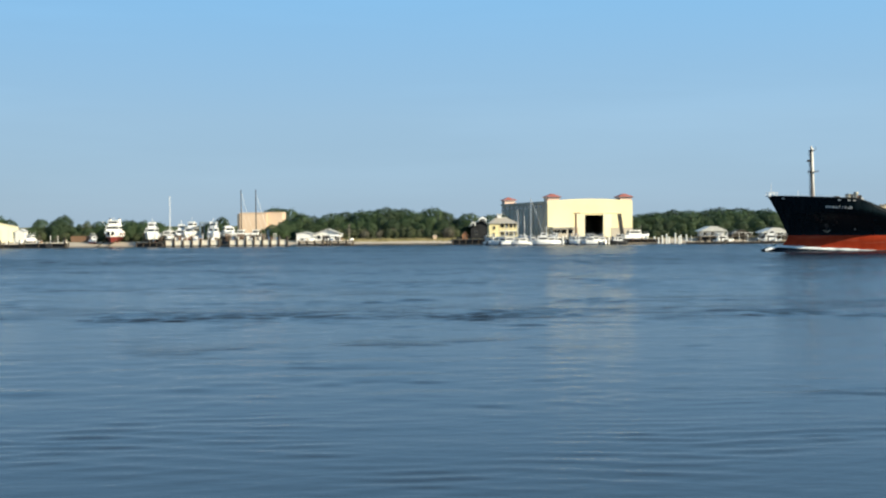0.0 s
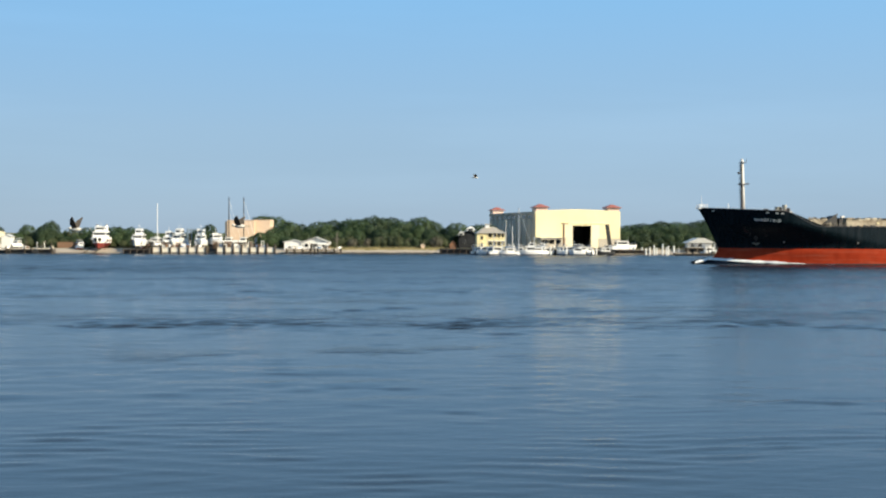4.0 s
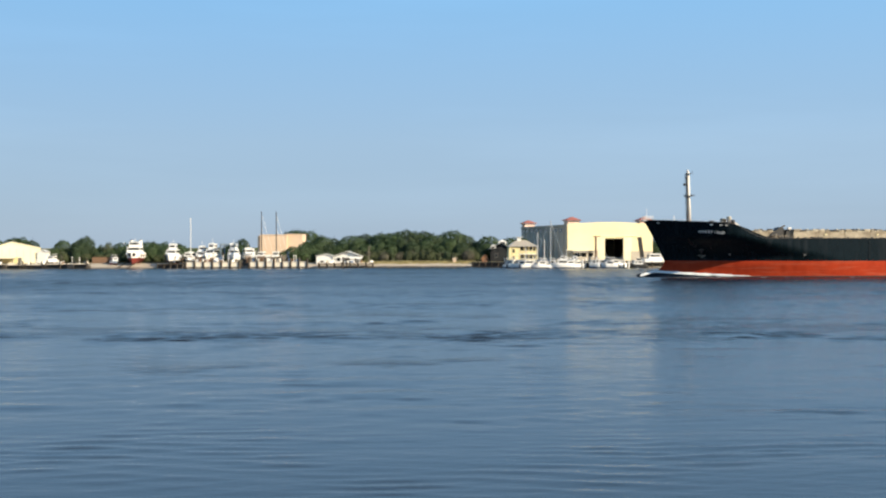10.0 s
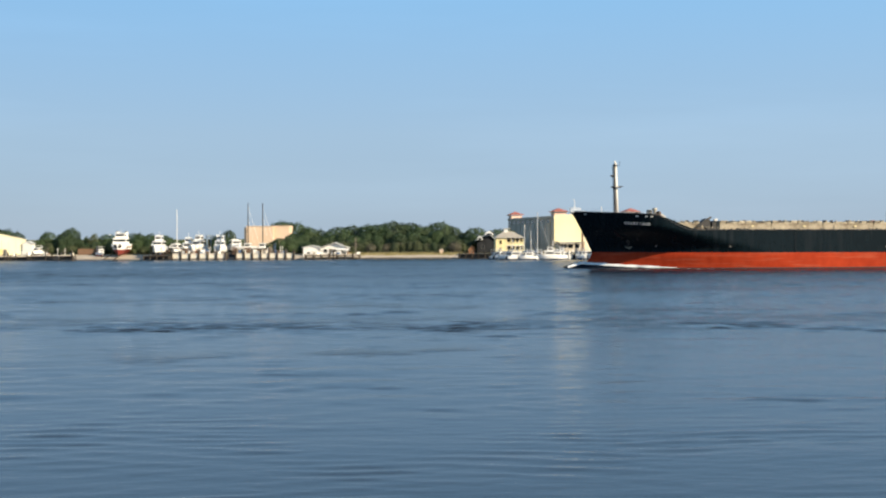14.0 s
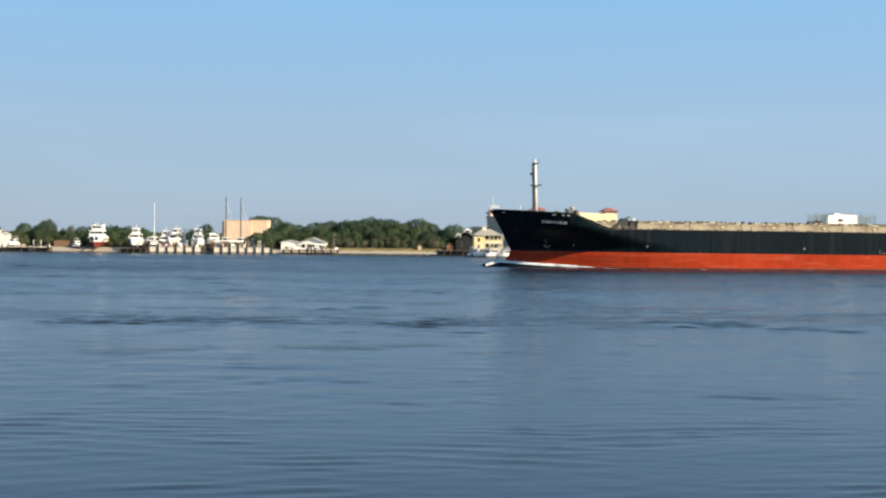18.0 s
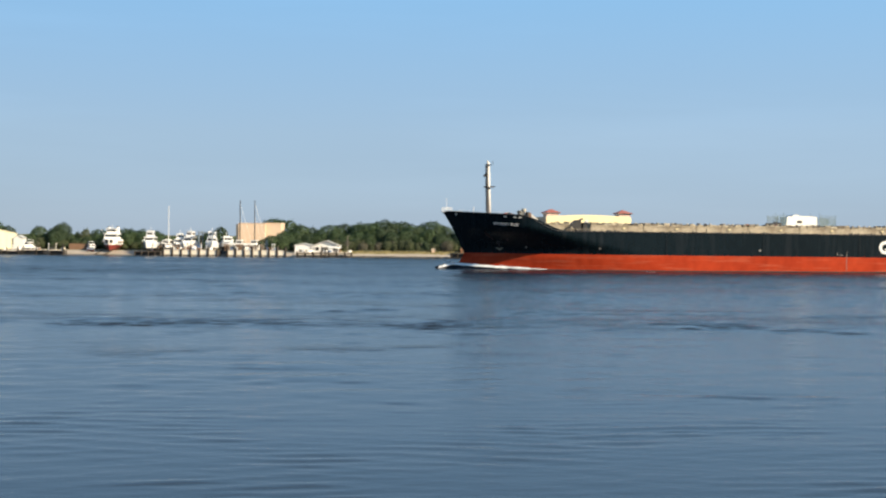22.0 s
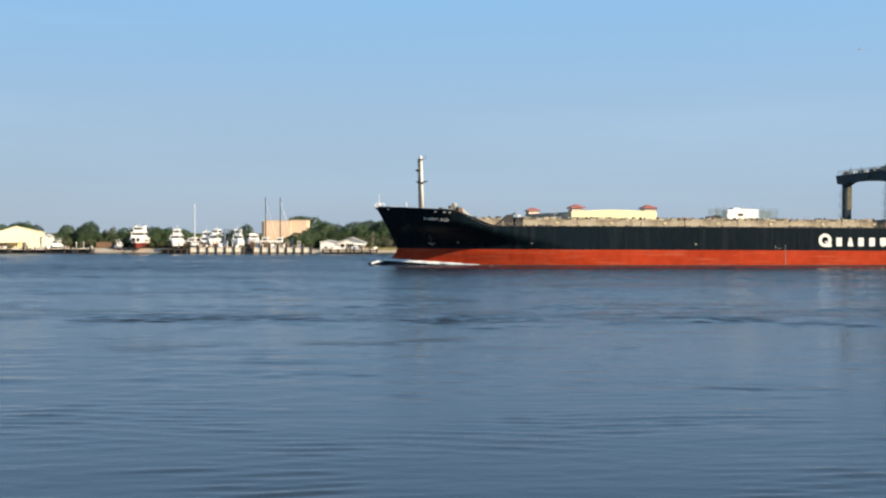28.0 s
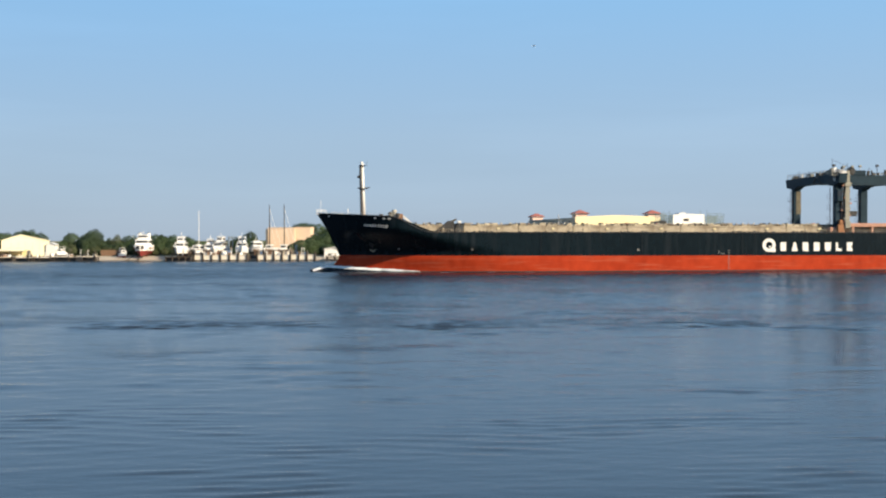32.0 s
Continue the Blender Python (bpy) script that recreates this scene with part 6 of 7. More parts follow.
dock("marina_quay", 24.9, 46.2, 388.0, 394, 1.2, 2.4, "low marina quay before the yellow house", WOOD)
mp_ = thing("mooring_row", pose(0, 0, 0), "row of pale mooring piles in the marina", "piles")
for x, zt in ((79.2, 3.4), (80.6, 3.9), (81.4, 3.0), (83.4, 4.2), (84.6, 3.2), (85.2, 3.6), (87.0, 3.7), (78.0, 2.9), (50.2, 3.0), (47.2, 3.6), (62.0, 3.2), (64.8, 2.8)):
    share("mooring_post", pile_l, mp_, pose(x, 381.5, zt - 1.7))
mr = random.Random(9)
for i in range(17):
    share("mooring_post", pile_l if i % 3 else pile, mp_, pose(25.5 + 2.1 * i + mr.uniform(-0.6, 0.6), 387.2 + mr.uniform(-0.5, 0.5), mr.uniform(1.0, 2.2)))
dock("float_dock", 86.0, 122.0, 377.0, 379, 0.7, 3.0, "long low floating dock before the houses", WOOD_G, tall=((90, 2.2), (97, 2.4), (104, 2.0), (112, 2.6), (118, 2.8)))


# ---------- boats ----------
def boat_hull(L, Bm, F, D, name, parent, top, bottom, rise=0.35, label=""):
    """A boat's hull along x, bow at +x; z 0 is its waterline."""
    def half(u, z):
        w = Bm / 2 * (1 - max(0.0, (u - 0.35) / 0.65) ** 2.2) * (0.9 + 0.1 * min(1, u / 0.3))
        k = max(0.0, min(1.0, (z + D) / D)) ** 0.6
        return max(0.01, w * (0.12 + 0.88 * k))
    def strip(z0, z1s, steps, low_line):
        bm = B()
        for side in (-1, 1):
            rows_ = []
            for j in range(steps + 1):
                row = []
                for i in range(15):
                    u = i / 14
                    zt = z1s(u)
                    z = z0 + (zt - z0) * j / steps
                    x = -L / 2 + L * u * (0.90 + 0.10 * max(0.0, min(1.0, (z + D) / (F + D))))
                    row.append(bm.verts.new((x, side * half(u, z), z)))
                rows_.append(row)
            for j in range(steps):
                for i in range(14):
                    q = (rows_[j][i], rows_[j][i + 1], rows_[j + 1][i + 1], rows_[j + 1][i])
                    bm.faces.new(q if side < 0 else q[::-1])
            if side < 0:
                first = rows_
            else:
                for j in range(steps):
                    bm.faces.new((first[j][0], first[j + 1][0], rows_[j + 1][0], rows_[j][0]))
                if low_line:
                    for i in range(14):
                        bm.faces.new((first[0][i], rows_[0][i], rows_[0][i + 1], first[0][i + 1]))
                else:
                    for i in range(14):
                        bm.faces.new((first[-1][i], first[-1][i + 1], rows_[-1][i + 1], rows_[-1][i]))
        bmesh.ops.remove_doubles(bm, verts=bm.verts[:], dist=0.003)
        bmesh.ops.recalc_face_normals(bm, faces=bm.faces[:])
        return bm
    part("hull", strip(0.0, lambda u: F * (1 + rise * u * u), 4, False), top, parent, label, True)
    part("bottom", strip(-D, lambda u: 0.0, 3, True), bottom, parent, "", True)


def cabin(parent, x0, x1, w, z0, z1, mat_=None, name="cabin", rake=0.35, win=True):
    bm = prism(B(), [(x0, z0), (x1, z0), (x1 - rake * (z1 - z0), z1), (x0 + 0.1 * (z1 - z0), z1)], -w / 2, w / 2)
    part(name, bm, mat_ or GEL, parent)
    part("cabin_roof", box(B(), x0 - 0.1, -w / 2 - 0.12, z1, x1 - rake * (z1 - z0) + 0.25, w / 2 + 0.12, z1 + 0.12, 0.03), mat_ or GEL, parent)
    if win:
        h = z1 - z0
        zc0, zc1 = z0 + 0.45 * h, z0 + 0.82 * h
        for sg in (-1, 1):
            part("side_window", box(B(), x0 + 0.4, sg * w / 2 - 0.03, zc0, x1 - 0.9 * rake * h - 0.3, sg * w / 2 + 0.03, zc1), GLASS, parent)
        xf = x1 - rake * 0.63 * h
        part("windscreen", box(B(), xf - 0.06, -w / 2 + 0.25, zc0, xf + 0.12, w / 2 - 0.25, zc1), GLASS, parent)
        part("after_window", box(B(), x0 + 0.02, -w / 2 + 0.3, zc0, x0 + 0.1, w / 2 - 0.3, zc1), GLASS, parent)


def motor_yacht(x, y, z, turn, L, Bm, label, bottom=DARK, decks=2, mast=True, top=None, group=""):
    b = thing("motor_yacht", pose(x, y, z, 0, 0, turn), label, "boat", group)
    F = L * 0.12
    boat_hull(L, Bm, F, L * 0.075, "hull", b, top or GEL, bottom)
    ch = 1.9 * min(1.0, 0.35 + L / 20)
    cabin(b, -L * 0.30, L * 0.18, Bm * 0.72, F * 0.95, F * 0.95 + ch)
    zt = F * 0.95 + ch + 0.1
    if decks > 1:
        cabin(b, -L * 0.24, L * 0.06, Bm * 0.50, zt, zt + 0.84 * ch, name="flybridge")
        zt += 0.84 * ch + 0.1
    if decks > 2:
        cabin(b, -L * 0.16, L * 0.0, Bm * 0.42, zt, zt + 1.2, name="tuna_tower", win=False)
        zt += 1.3
    if mast:
        part("mast", rod(B(), (-L * 0.1, 0, zt), (-L * 0.1, 0, zt + 1.7), 0.06, 0.04, 6), WHITE, b)
        part("radar_arch", box(B(), -L * 0.12, -Bm * 0.28, zt + 0.05, -L * 0.06, Bm * 0.28, zt + 0.3, 0.05), WHITE, b)
    if L <= 8 and decks == 1:
        bm = B()
        box(bm, -L * 0.34, -Bm * 0.36, F + 2.0, -L * 0.02, Bm * 0.36, F + 2.1, 0.03)
        part("bimini_top", bm, (WHITE, BLUE, GEL)[int(L * 10 + x) % 3], b)
        for px_ in (-L * 0.32, -L * 0.04):
            for sg in (-1, 1):
                part("bimini_post", rod(B(), (px_, sg * Bm * 0.34, F * 0.9), (px_, sg * Bm * 0.34, F + 2.0), 0.04, n=5), ALU, b)
        part("outboard", box(B(), -L * 0.5 - 0.35, -0.22, -0.2, -L * 0.5 + 0.1, 0.22, 0.95, 0.08), DARK, b)
    for sg in (-1, 1):
        bm = B()
        n = 7
        for i in range(n):
            u = i / (n - 1)
            px_, py_ = L * (0.10 + 0.36 * u), sg * Bm * 0.44 * (1 - u ** 2.2) + 0.02 * sg
            pz = F * (1 + 0.35 * (0.6 + 0.38 * u) ** 2)
            rod(bm, (px_, py_, pz - 0.1), (px_, py_, pz + 0.8), 0.03, n=4)
        part("pulpit_rail", bm, ALU, b)["kind"] = "stuff"
    return b


def sail_boat(x, y, turn, L, mast_h, label, stay=True, hull_mat=None):
    b = thing("sail_boat", pose(x, y, 0, 0, 0, turn), label, "boat", "sailing boats in the marina")
    F = 0.95
    boat_hull(L, L * 0.29, F, 0.5, "hull", b, hull_mat or GEL, BLUE, 0.3)
    cabin(b, -L * 0.22, L * 0.2, L * 0.17, F * 0.95, F * 0.95 + 0.6, win=True)
    part("mast", rod(B(), (L * 0.08, 0, F), (L * 0.08, 0, mast_h), 0.13, 0.10, 8), ALU, b, "tall pale aluminium mast")
    part("boom", rod(B(), (L * 0.08, 0, F + 1.4), (-L * 0.33, 0, F + 1.3), 0.09, 0.08, 6), ALU, b)
    bm = B()
    rod(bm, (L * 0.06, 0, F + 1.58), (-L * 0.31, 0, F + 1.5), 0.19, 0.15, 8)
    part("sail_cover", bm, BLUE, b)
    bm = B()
    rod(bm, (L * 0.08, 0, mast_h - 0.1), (L * 0.48, 0, F + 0.3), 0.05 if stay else 0.02, n=5)
    rod(bm, (L * 0.08, 0, mast_h - 0.1), (-L * 0.47, 0, F + 0.1), 0.02, n=4)
    part("stay", bm, ALU, b)
    part("spreader", rod(B(), (L * 0.08, -0.9, mast_h * 0.6), (L * 0.08, 0.9, mast_h * 0.6), 0.04, n=5), ALU, b)
    return b


def stand(x, y, z0, z1, L, turn):
    s = thing("boat_cradle", pose(x, y, 0, 0, 0, turn), "timber and steel cradle under a hauled-out boat", "cradle", "boat cradles")
    for u in (-0.3, 0.0, 0.25):
        part("keel_block", box(B(), L * u - 0.25, -0.5, z0, L * u + 0.25, 0.5, z1), WOOD, s)
    for u in (-0.25, 0.2):
        for sg in (-1, 1):
            part("jack_stand", rod(B(), (L * u, sg * 2.0, z0), (L * u, sg * 1.25, z1 + 0.8), 0.07, n=5), BOATRED, s)


# hauled-out tug, white yachts and work boats along the left part of the bank
tug = thing("work_boat", pose(-102.6, 409, 3.5, 0, 0, -84), "white and red hauled-out tug on the slipway", "boat")
boat_hull(17, 5.6, 1.1, 2.0, "hull", tug, WHITE, BOATRED, 0.5)
part("bulwark", box(B(), -7.8, -2.7, 1.0, 3.0, 2.7, 1.9, 0.15), WHITE, tug, "white bulwark and deckhouse base")
cabin(tug, -4.5, 3.4, 4.4, 1.8, 3.7, WHITE)
cabin(tug, -2.4, 2.0, 3.2, 3.8, 5.4, WHITE, "wheelhouse", 0.1)
for sg in (-1, 1):
    part("funnel", rod(B(), (-3.0, sg * 1.5, 3.7), (-3.0, sg * 1.5, 6.0), 0.6, 0.5, 10), WHITE, tug)
    part("funnel_cap", rod(B(), (-3.0, sg * 1.5, 6.0), (-3.0, sg * 1.5, 6.2), 0.5, 0.42, 10), DARK, tug)
    part("rubbing_strake", box(B(), -7.9, sg * 2.72 - 0.08, 0.75, 3.0, sg * 2.72 + 0.08, 1.05, 0.03), RUST, tug, "rusty rubbing strake")
part("bow_fender", box(B(), 6.6, -1.2, 0.5, 7.9, 1.2, 1.7, 0.3), DARK, tug)
part("mast", rod(B(), (-0.5, 0, 5.4), (-0.5, 0, 6.6), 0.08), PALE, tug)
part("crane_arm", rod(B(), (-6.0, -2.0, 1.6), (-4.6, -4.4, 5.0), 0.16), PALE, tug)
for u, sg in ((3.9, -1), (3.9, 1), (-1, -1), (-1, 1)):
    part("tyre_fender", rod(B(), (u, sg * 2.68, 0.7), (u, sg * 2.88, 0.7), 0.42, n=12), DARK, tug)
stand(-102.6, 409, 0.6, 1.25, 15, -84)
motor_yacht(-88.9, 405, 2.6, -88, 15, 4.4, "white hauled-out motor yacht with a flybridge", DARK, 2)
stand(-88.9, 405, 0.9, 1.6, 14, -88)
motor_yacht(-68.5, 407, 2.7, -80, 14, 4.6, "white sport fishing yacht with a tall bridge", DARK, 2)
stand(-68.5, 407, 0.9, 1.7, 14, -80)
motor_yacht(-76.4, 409, 2.9, -98, 13, 4.0, "grey-white hauled-out trawler yacht", BOATRED, 2, top=WHITE)
stand(-76.4, 409, 0.9, 2.0, 13, -98)
motor_yacht(-80.2, 411, 2.6, -90, 11, 3.8, "small white cabin cruiser on blocks", DARK, 2)
stand(-80.2, 411, 0.9, 1.8, 10, -90)
motor_yacht(-84.2, 410, 2.4, -100, 10, 3.4, "small dark-hulled boat on blocks", DARK, 1, top=DARK)
stand(-84.2, 410, 0.9, 1.7, 9, -100)
motor_yacht(-64.6, 415, 3.0, -70, 13, 4.2, "white cruiser stored behind the yachts", DARK, 1)
stand(-64.6, 415, 0.9, 2.0, 12, -70)
motor_yacht(-130.6, 408, 2.1, -95, 6.6, 2.6, "small white cabin boat on the dock", DARK, 1, False)
stand(-130.6, 408, 0.9, 1.6, 6, -95)
motor_yacht(-108.7, 406, 1.7, -60, 6, 2.2, "small beige cuddy boat on the beach", BOATRED, 1, False, WHITE)
stand(-108.7, 406, 0.7, 1.25, 6, -60)
m1 = thing("sail_boat", pose(-82.4, 404, 2.4, 0, 0, -90), "hauled-out sailing boat with a tall white mast", "boat")
boat_hull(10, 3.0, 1.0, 0.8, "hull", m1, GEL, BOATRED, 0.25)
part("mast", rod(B(), (0.5, 0, 1.0), (0.5, 0, 14.4), 0.12, 0.1), WHITE, m1, "tall slim white mast")
cabin(m1, -2.2, 2.0, 1.8, 0.95, 1.5)
stand(-82.4, 404, 0.9, 1.65, 9, -90)
for x, lab in ((-61.5, "dark-masted shrimp boat behind the bulkhead"), (-56.3, "dark-masted fishing boat behind the bulkhead")):
    fb = thing("fishing_boat", pose(x, 424, 2.4, 0, 0, -92), lab, "boat", "fishing boats ashore")
    boat_hull(12, 3.6, 1.2, 0.9, "hull", fb, WHITE, BOATRED, 0.4)
    cabin(fb, -2.0, 2.0, 2.2, 1.15, 2.9, WHITE)
    part("mast", rod(B(), (0, 0, 1.2), (0, 0, 17.1), 0.2, 0.15), DARK, fb, "tall dark mast")
    bm = B()
    rod(bm, (0, 0, 16.0), (0.3, 4.4, 1.5), 0.045, n=5)
    rod(bm, (0, 0, 12.0), (0.3, 2.4, 1.5), 0.035, n=5)
    part("stay", bm, WHITE, fb)
    stand(x, 424, 1.0, 1.7, 11, -92)

# moored boats in the marina
sail_boat(33.9, 386, 186, 9.0, 11.3, "white sailing boat with a blue sail cover", False)
sail_boat(34.5, 384, 4, 8.0, 9.2, "small white sailing boat at its berth", False)
sail_boat(36.1, 382.5, -8, 12.0, 15.0, "large white sailing boat with a tall mast")
sail_boat(43.0, 384, 185, 10.0, 6.0, "white sailing boat with a short mast", False)
sail_boat(28.6, 385, 10, 8.5, 6.5, "white sailing boat close to the quay", False)
motor_yacht(26.2, 386.5, 0.35, 35, 7, 2.6, "small white motor boat at the quay", BLUE, 1, False, group="moored motor boats")
motor_yacht(40.5, 387, 0.35, 190, 8, 2.8, "white motor boat between sailing boats", BLUE, 1, False, group="moored motor boats")
motor_yacht(53.0, 381.5, 0.4, 185, 7.5, 2.6, "white cabin cruiser moored at the quay", BLUE, 1, False, group="moored motor boats")
motor_yacht(57.6, 380.5, 0.35, 10, 7.5, 2.8, "white open motor boat moored at the quay", BLUE, 1, False, group="moored motor boats")
motor_yacht(51.0, 383, 0.35, 120, 7, 2.6, "white runabout moored end on", BLUE, 1, False, group="moored motor boats")
motor_yacht(71.5, 385.8, 1.75, 14, 9.5, 3.0, "white motor yacht with a raked bow hauled out on the quay", DARK, 1, False)
stand(71.5, 385.8, 1.45, 1.6, 8, 14)
motor_yacht(64.6, 382.2, 0.3, 182, 6.5, 2.3, "low dark-hulled launch along the quay", DARK, 1, False, DARK)
motor_yacht(98.5, 379.8, 0.3, 5, 7, 2.5, "small white boat at the floating dock", BLUE, 1, False, group="moored motor boats")
motor_yacht(113.0, 379.8, 0.3, 175, 8, 2.7, "white boat moored before the dockside house", BLUE, 2, False, group="moored motor boats")

for i, (x, y, turn, L, decks, lab) in enumerate(((27.6, 383, 175, 6.5, 1, "white day boat at the outer berth"), (30.6, 382, 8, 7.0, 1, "white cuddy boat at the outer berth"), (33.6, 381, 188, 6.0, 1, "small white launch by the sailing boats"), (40.2, 381, 176, 7.5, 2, "white cabin boat by the tall mast"), (43.6, 381.5, 12, 6.5, 1, "white fishing skiff at its berth"), (46.2, 382.5, 30, 6.0, 1, "white skiff at the end of the berths"), (55.2, 379.6, 170, 6.0, 1, "white bow rider off the quay"), (59.4, 382, 100, 6.5, 1, "white boat moored end on to the quay"), (24.6, 388, 20, 6.0, 1, "white dinghy beside the pier"), (37.4, 385.5, 100, 6.5, 1, "white boat berthed bow out between masts"), (31.6, 385.5, 82, 6.0, 1, "white boat berthed stern out at the quay"), (45.0, 386, 95, 7.0, 2, "white cabin boat berthed bow out"))):
    motor_yacht(x, y, 0.3, turn, L, L * 0.36, lab, BLUE, decks, False, group="moored motor boats")

# fishing rods, outriggers and aerials that stand up from the moored boats
rr = random.Random(52)
spar = mesh_of("spar", rod(B(), (0, 0, 0), (0, 0, 1), 0.055, 0.03, 5), ALU)
screen = mesh_of("console_screen", box(B(), -0.5, -0.55, 0, 0.5, 0.55, 0.9, 0.08), GEL)
for ob in [o for o in scene.objects if o.parent is None and o.name.startswith(("motor_yacht", "sail_boat"))]:
    x, y, z = ob.matrix_basis.translation
    if y > 391 or x < 20:
        continue
    for i in range(rr.randint(2, 4)):
        share("spar", spar, ob, pose(rr.uniform(-2.4, 1.6), rr.uniform(-0.9, 0.9), 0.9, rr.uniform(-22, 22), rr.uniform(-22, 22), 0) @ Matrix.Diagonal((1, 1, rr.uniform(1.6, 3.6), 1)))
    share("console_screen", screen, ob, pose(rr.uniform(-1.2, 1.0), 0, 0.9))

# gear that lies about on the docks: crates, drums, fish boxes and coiled line
rr = random.Random(54)
for x0, x1, y, z, n in ((-168, -143, 397.6, 1.65, 14), (-142, -130, 397.4, 1.5, 5), (-128.5, -115.5, 397.2, 1.75, 8), (-83, -66, 398.2, 2.17, 14), (-62, -44, 398.2, 2.17, 12), (-38.5, -21, 399.0, 1.7, 9), (47, 79, 386, 1.5, 16), (25.5, 45.5, 389.5, 1.2, 12), (87, 121, 378, 0.7, 12)):
    for i in range(n):
        x = x0 + (x1 - x0) * (i + rr.random()) / n
        kind_ = rr.randrange(4)
        mat_ = rr.choice((WHITE, WOOD_L, DARK, BLUE, BROWN, GEL))
        w, h = rr.uniform(0.35, 0.9), rr.uniform(0.5, 1.3)
        at = pose(x, y + rr.uniform(-0.5, 1.2), z, 0, 0, rr.uniform(0, 90))
        if kind_ == 0:
            c = thing("drum", at, "steel drum standing on the dock", "drum", "gear on the docks")
            part("shell", rod(B(), (0, 0, 0), (0, 0, 0.9), 0.32, n=12), mat_, c)
            part("rim", rod(B(), (0, 0, 0.9), (0, 0, 0.95), 0.34, n=12), DARK, c)
        elif kind_ == 1:
            c = thing("dock_crate", at, "slatted crate standing on the dock", "crate", "gear on the docks")
            for j in range(4):
                part("slat", box(B(), -w, -0.4, h * j / 4, w, 0.4, h * (j + 0.8) / 4), mat_, c)
        elif kind_ == 2:
            c = thing("dock_box", at, "lidded storage box on the dock", "box", "gear on the docks")
            part("chest", box(B(), -w, -0.35, 0, w, 0.35, 0.6, 0.04), mat_, c)
            part("lid", box(B(), -w - 0.05, -0.4, 0.6, w + 0.05, 0.4, 0.7, 0.03), GEL, c)
        else:
            c = thing("piling_light", at, "slim service post with a lamp head on the dock", "post", "gear on the docks")
            part("post", rod(B(), (0, 0, 0), (0, 0, 1.9), 0.09, n=6), WHITE, c)
            part("lamp_head", box(B(), -0.18, -0.18, 1.9, 0.18, 0.18, 2.15, 0.04), mat_, c)

# pallets, oil drums, ladders and tarpaulined stores in the yard before the hauled-out boats
rr = random.Random(58)
for i in range(26):
    x = -91 + 46 * (i + rr.random()) / 26
    y = rr.uniform(400.6, 403.0)
    w, h = rr.uniform(0.5, 1.3), rr.uniform(0.8, 2.4)
    mat_ = rr.choice((DARK, BROWN, WOOD, WOOD_G, ROOF_D, DARK, BLUE))
    if i % 3 == 0:
        c = thing("pallet_stack", pose(x, y, 1.9, 0, 0, rr.uniform(-20, 20)), "stack of weathered pallets in the boatyard", "pallets", "boatyard gear")
        for k in range(int(h / 0.25) + 2):
            part("pallet", box(B(), -w + rr.uniform(-0.08, 0.08), -0.5, 0.25 * k, w, 0.5, 0.25 * k + 0.17), WOOD if k % 2 else BROWN, c)
    elif i % 3 == 1:
        c = thing("covered_stores", pose(x, y, 1.9, 0, 0, rr.uniform(-20, 20)), "stores under a dark tarpaulin in the boatyard", "stores", "boatyard gear")
        part("tarpaulin", prism(B(), [(-w, 0), (w, 0), (0.85 * w, 0.8 * h), (0.2 * w, h), (-0.8 * w, 0.7 * h)], -0.6, 0.6), mat_, c)
        part("lashing", box(B(), -0.05, -0.63, 0, 0.05, -0.605, 0.75 * h), WOOD_L, c)
    else:
        c = thing("work_ladder", pose(x, y, 1.9, -14, 0, rr.uniform(-20, 20)), "ladder leaning in the boatyard", "ladder", "boatyard gear")
        for k in (-0.25, 0.25):
            part("stile", rod(B(), (k, 0, 0), (k, 0, h + 1.4), 0.06, n=5), mat_, c)
        for k in range(int((h + 1.2) / 0.4)):
            part("rung", rod(B(), (-0.25, 0, 0.3 + 0.4 * k), (0.25, 0, 0.3 + 0.4 * k), 0.04, n=4), mat_, c)
# added backing that keeps the gap between the bulkheads dark
lw = thing("lift_well", pose(-63.4, 400, 0), "added dark backing in the gap between the bulkheads", "dock")
part("end_wall", box(B(), -1.7, 3.6, -1.5, 1.7, 4.0, 2.3), ROOF_D, lw)
for x in (-1.7, 1.45):
    part("runway", box(B(), x, -2.8, -1.5, x + 0.25, 3.6, 2.05), WOOD, lw)

# boat lift that straddles the yard between the yachts
bl = thing("boat_lift", pose(-72.4, 404, 2.1), "blue-grey travelling boat lift in the yard", "boat lift")
LIFT = surface("blue_grey_lift_paint", (0.10, 0.14, 0.19), (0.20, 0.26, 0.32), 0.5, scale=0.8)
for x in (0, 4.6):
    for y in (0, 7.0):
        part("leg", box(B(), x - 0.22, y - 0.22, 0.5, x + 0.22, y + 0.22, 6.0, 0.04), LIFT, bl)
        part("wheel", rod(B(), (x - 0.2, y, 0.4), (x + 0.2, y, 0.4), 0.55, n=14), DARK, bl)
    part("side_beam", box(B(), x - 0.25, -0.4, 5.6, x + 0.25, 7.4, 6.2, 0.05), LIFT, bl)
part("cross_beam", box(B(), 0.2, 6.8, 5.5, 4.4, 7.2, 6.1, 0.05), LIFT, bl)
for y in (1.5, 5.0):
    part("sling", box(B(), 0.1, y, 1.0, 0.16, y + 0.4, 5.6), DARK, bl)
    part("sling", box(B(), 4.4, y, 1.0, 4.46, y + 0.4, 5.6), DARK, bl)

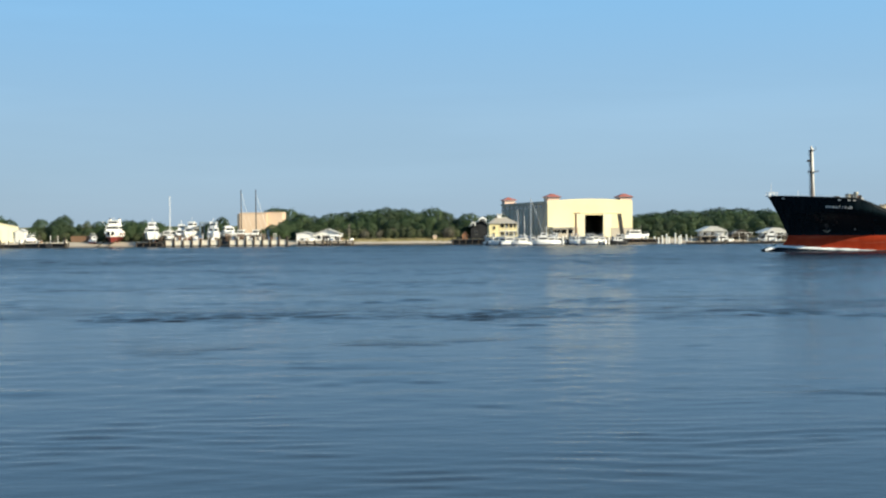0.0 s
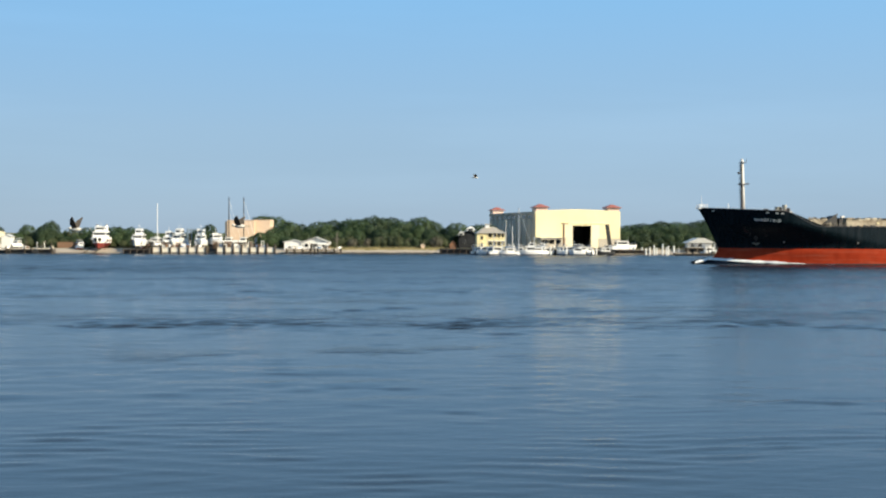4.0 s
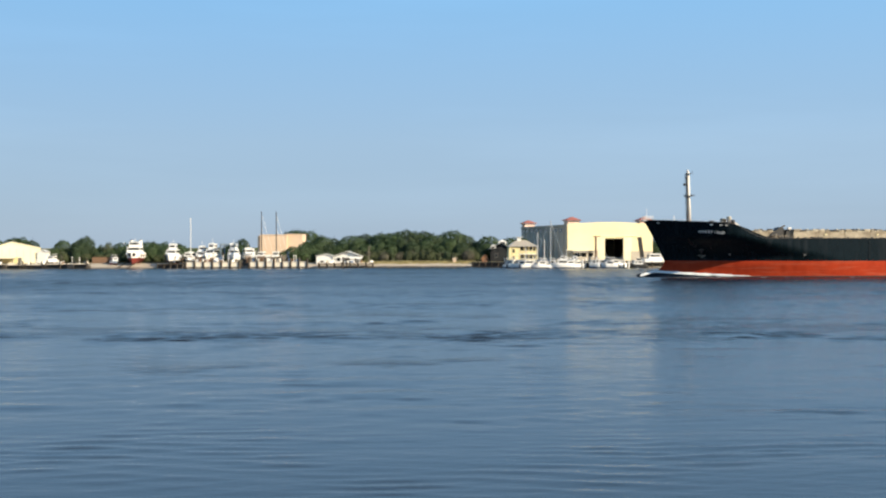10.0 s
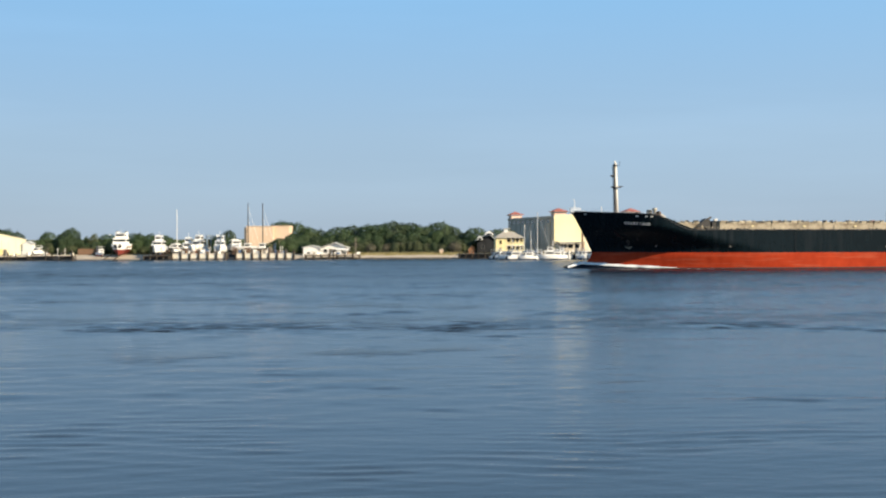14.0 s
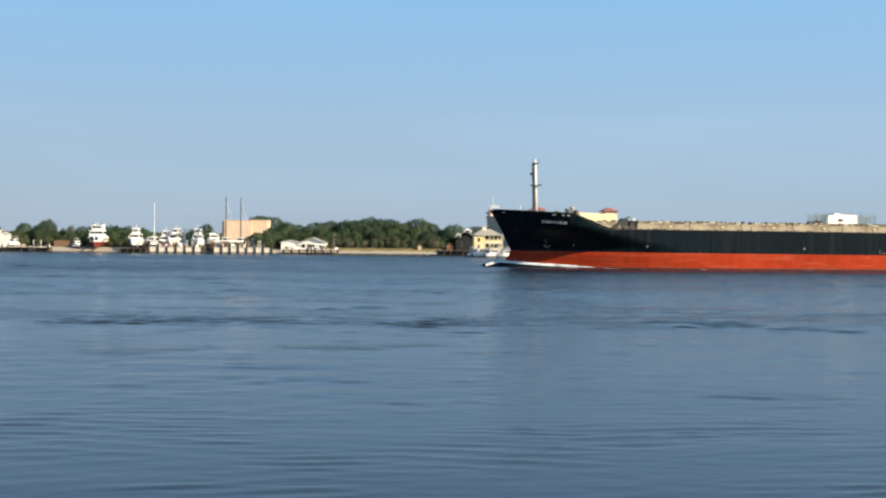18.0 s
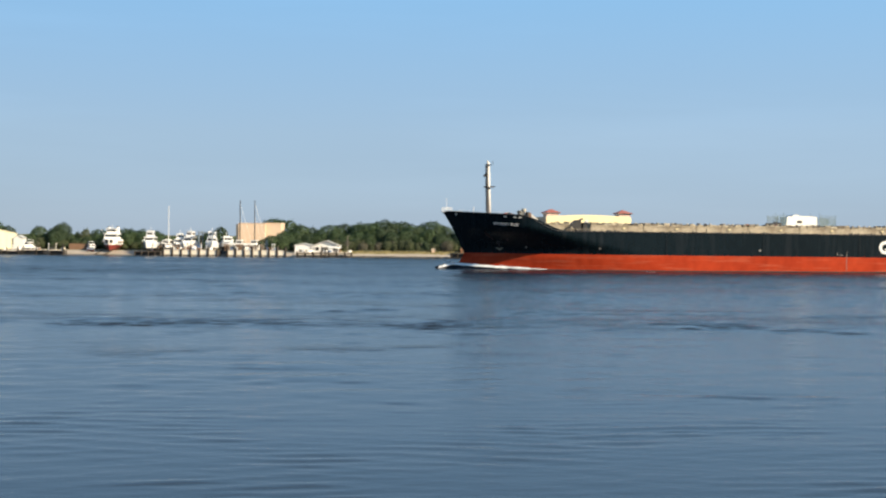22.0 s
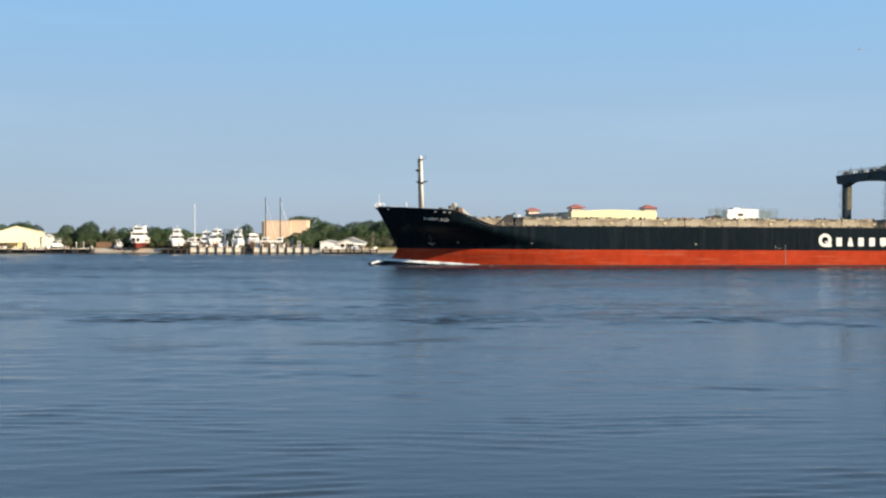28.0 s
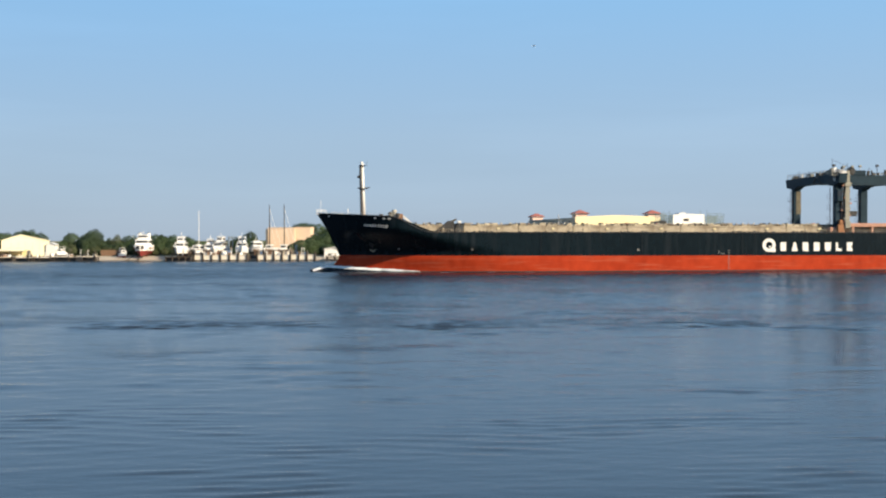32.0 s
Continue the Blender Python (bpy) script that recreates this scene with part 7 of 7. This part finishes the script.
# ---------- gulls ----------
def gull(label, at, head, size, wing=GULL_D, wing_label="long brown-grey wing"):
    g = thing("gull", pose(*at, 0, 0, head), label, "bird", "gulls over the river")
    g.scale = (size, size, size)
    bm = B()
    ball(bm, (0, 0, 0), 0.085, 2.5, 0.95, 0.9, 12, 8)
    part("body", bm, GULL_W, g, "pale mottled body", True)
    bm = B()
    ball(bm, (0.24, 0, 0.035), 0.055, 1.2, 0.9, 0.95, 10, 7)
    part("head", bm, GULL_W, g, "", True)
    part("bill", rod(B(), (0.29, 0, 0.03), (0.36, 0, 0.018), 0.016, 0.004, 6), YELLOW_L, g)
    bm = B()
    plate(bm, [(-0.16, -0.03, 0.01), (-0.36, -0.075, 0.0), (-0.38, 0, 0.0), (-0.36, 0.075, 0.0), (-0.16, 0.03, 0.01)], 0.015)
    part("tail", bm, GULL_D, g, "dark tail")
    wings = []
    for sg in (-1, 1):
        bm = B()
        pts = [(0.10, 0.0, 0), (0.14, sg * 0.22, 0.02), (0.09, sg * 0.40, 0.02), (-0.06, sg * 0.62, 0.0), (-0.09, sg * 0.58, 0.0), (-0.09, sg * 0.36, 0.0), (-0.10, sg * 0.0, 0)]
        plate(bm, pts if sg > 0 else pts[::-1], 0.014)
        w = part("wing", bm, wing, g, wing_label)
        w.matrix_basis = pose(0.03, sg * 0.055, 0.03)
        wings.append((w, sg))
    return g, wings


def flap(wings, start, end, beat, phase):
    """The wings beat while the bird is about, and are spread otherwise."""
    rows_ = {0.0: 8.0, 32.0: 8.0}
    n = int((end - start) / (beat / 6))
    for i in range(n + 1):
        t = start + i * beat / 6
        if 0 <= t <= 32:
            rows_[round(t, 3)] = 12 + 38 * math.sin(2 * math.pi * (t - start) / beat + phase)
    for w, sg in wings:
        walk(w, [(t, pose(0.03, sg * 0.055, 0.03, sg * an, 0, 0)) for t, an in sorted(rows_.items())])


GULLS = [gull("brown and white gull flying low over the water", (17, 45, 5), 180, 1.0), gull("dark-winged gull following another over the river", (30, 45, 5), 180, 1.0),
         gull("gull crossing high in front of the ship", (-60, 95, 9), 0, 0.55), gull("distant gull high in the sky", (60, 150, 30), 180, 0.7),
         gull("white gull flying fast before the wooded bank", (-9, 80, 7), 0, 0.62, GULL_W, "long white wing")]


# ---------- what moves ----------
def motions():
    walk(ship, [(t, pose(81.97 + gain - 3.422 * t, 276.06 - 0.36 * t, 0.12, 0, TRIM, HEADING)) for t, gain in ((0, 0.25), (8, 0.12), (16, 0.05), (24, 0.0), (32, -0.05))])
    walk(water, [(0, pose(0, -5.5, 0)), (32, pose(-5.0, 1.5, 0))])
    for (g, wings), line, head, (t0, t1), beat in zip(GULLS, LINES, (172, 172, 6, 175, 12), ((0, 3.2), (0, 6.5), (1.5, 6.2), (27.5, 32), (22.5, 27.5)), (0.42, 0.45, 0.36, 0.4, 0.38)):
        walk(g, [(t, pose(x, y, z, 0, 0, head)) for t, x, y, z in line])
        flap(wings, t0, t1, beat, 1.0 + t1)


LINES = (((0, 19.5, 45, 4.2), (0.2, 17.73, 45, 4.35), (1.0, 10.6, 45, 4.95), (1.6, 5.4, 45, 5.75), (2.4, -0.5, 45, 6.35), (5, -20, 46, 8.0), (32, -240, 62, 30)),
         ((0, 23.6, 45, 4.2), (0.7, 17.8, 45, 4.55), (1.4, 12.07, 45, 5.35), (2.0, 7.4, 45, 5.95), (2.4, 4.7, 45, 6.25), (4.5, -9.5, 45, 7.95), (5.3, -14.8, 45, 8.9), (32, -200, 90, 34)),
         ((0, -52, 60, 7.6), (2.4, -18.3, 60, 8.5), (2.5, -17.0, 60, 8.7), (4.5, 11.2, 60, 10.3), (4.9, 17.8, 60, 10.75), (5.2, 23.3, 60, 11.0), (32, 430, 60, 40)),
         ((0, 370, 150, 26), (28, 52.8, 150, 30.3), (28.5, 47.0, 150, 30.5), (29.5, 35.6, 150, 30.9), (30.5, 26.0, 150, 31.1), (32, 11.5, 150, 31.4)),
         ((0, -370, 80, 5.0), (24.7, -9.4, 80, 7.15), (25, -4.98, 80, 7.43), (25.5, 2.33, 80, 7.98), (32, 97, 80, 15)))
motions()
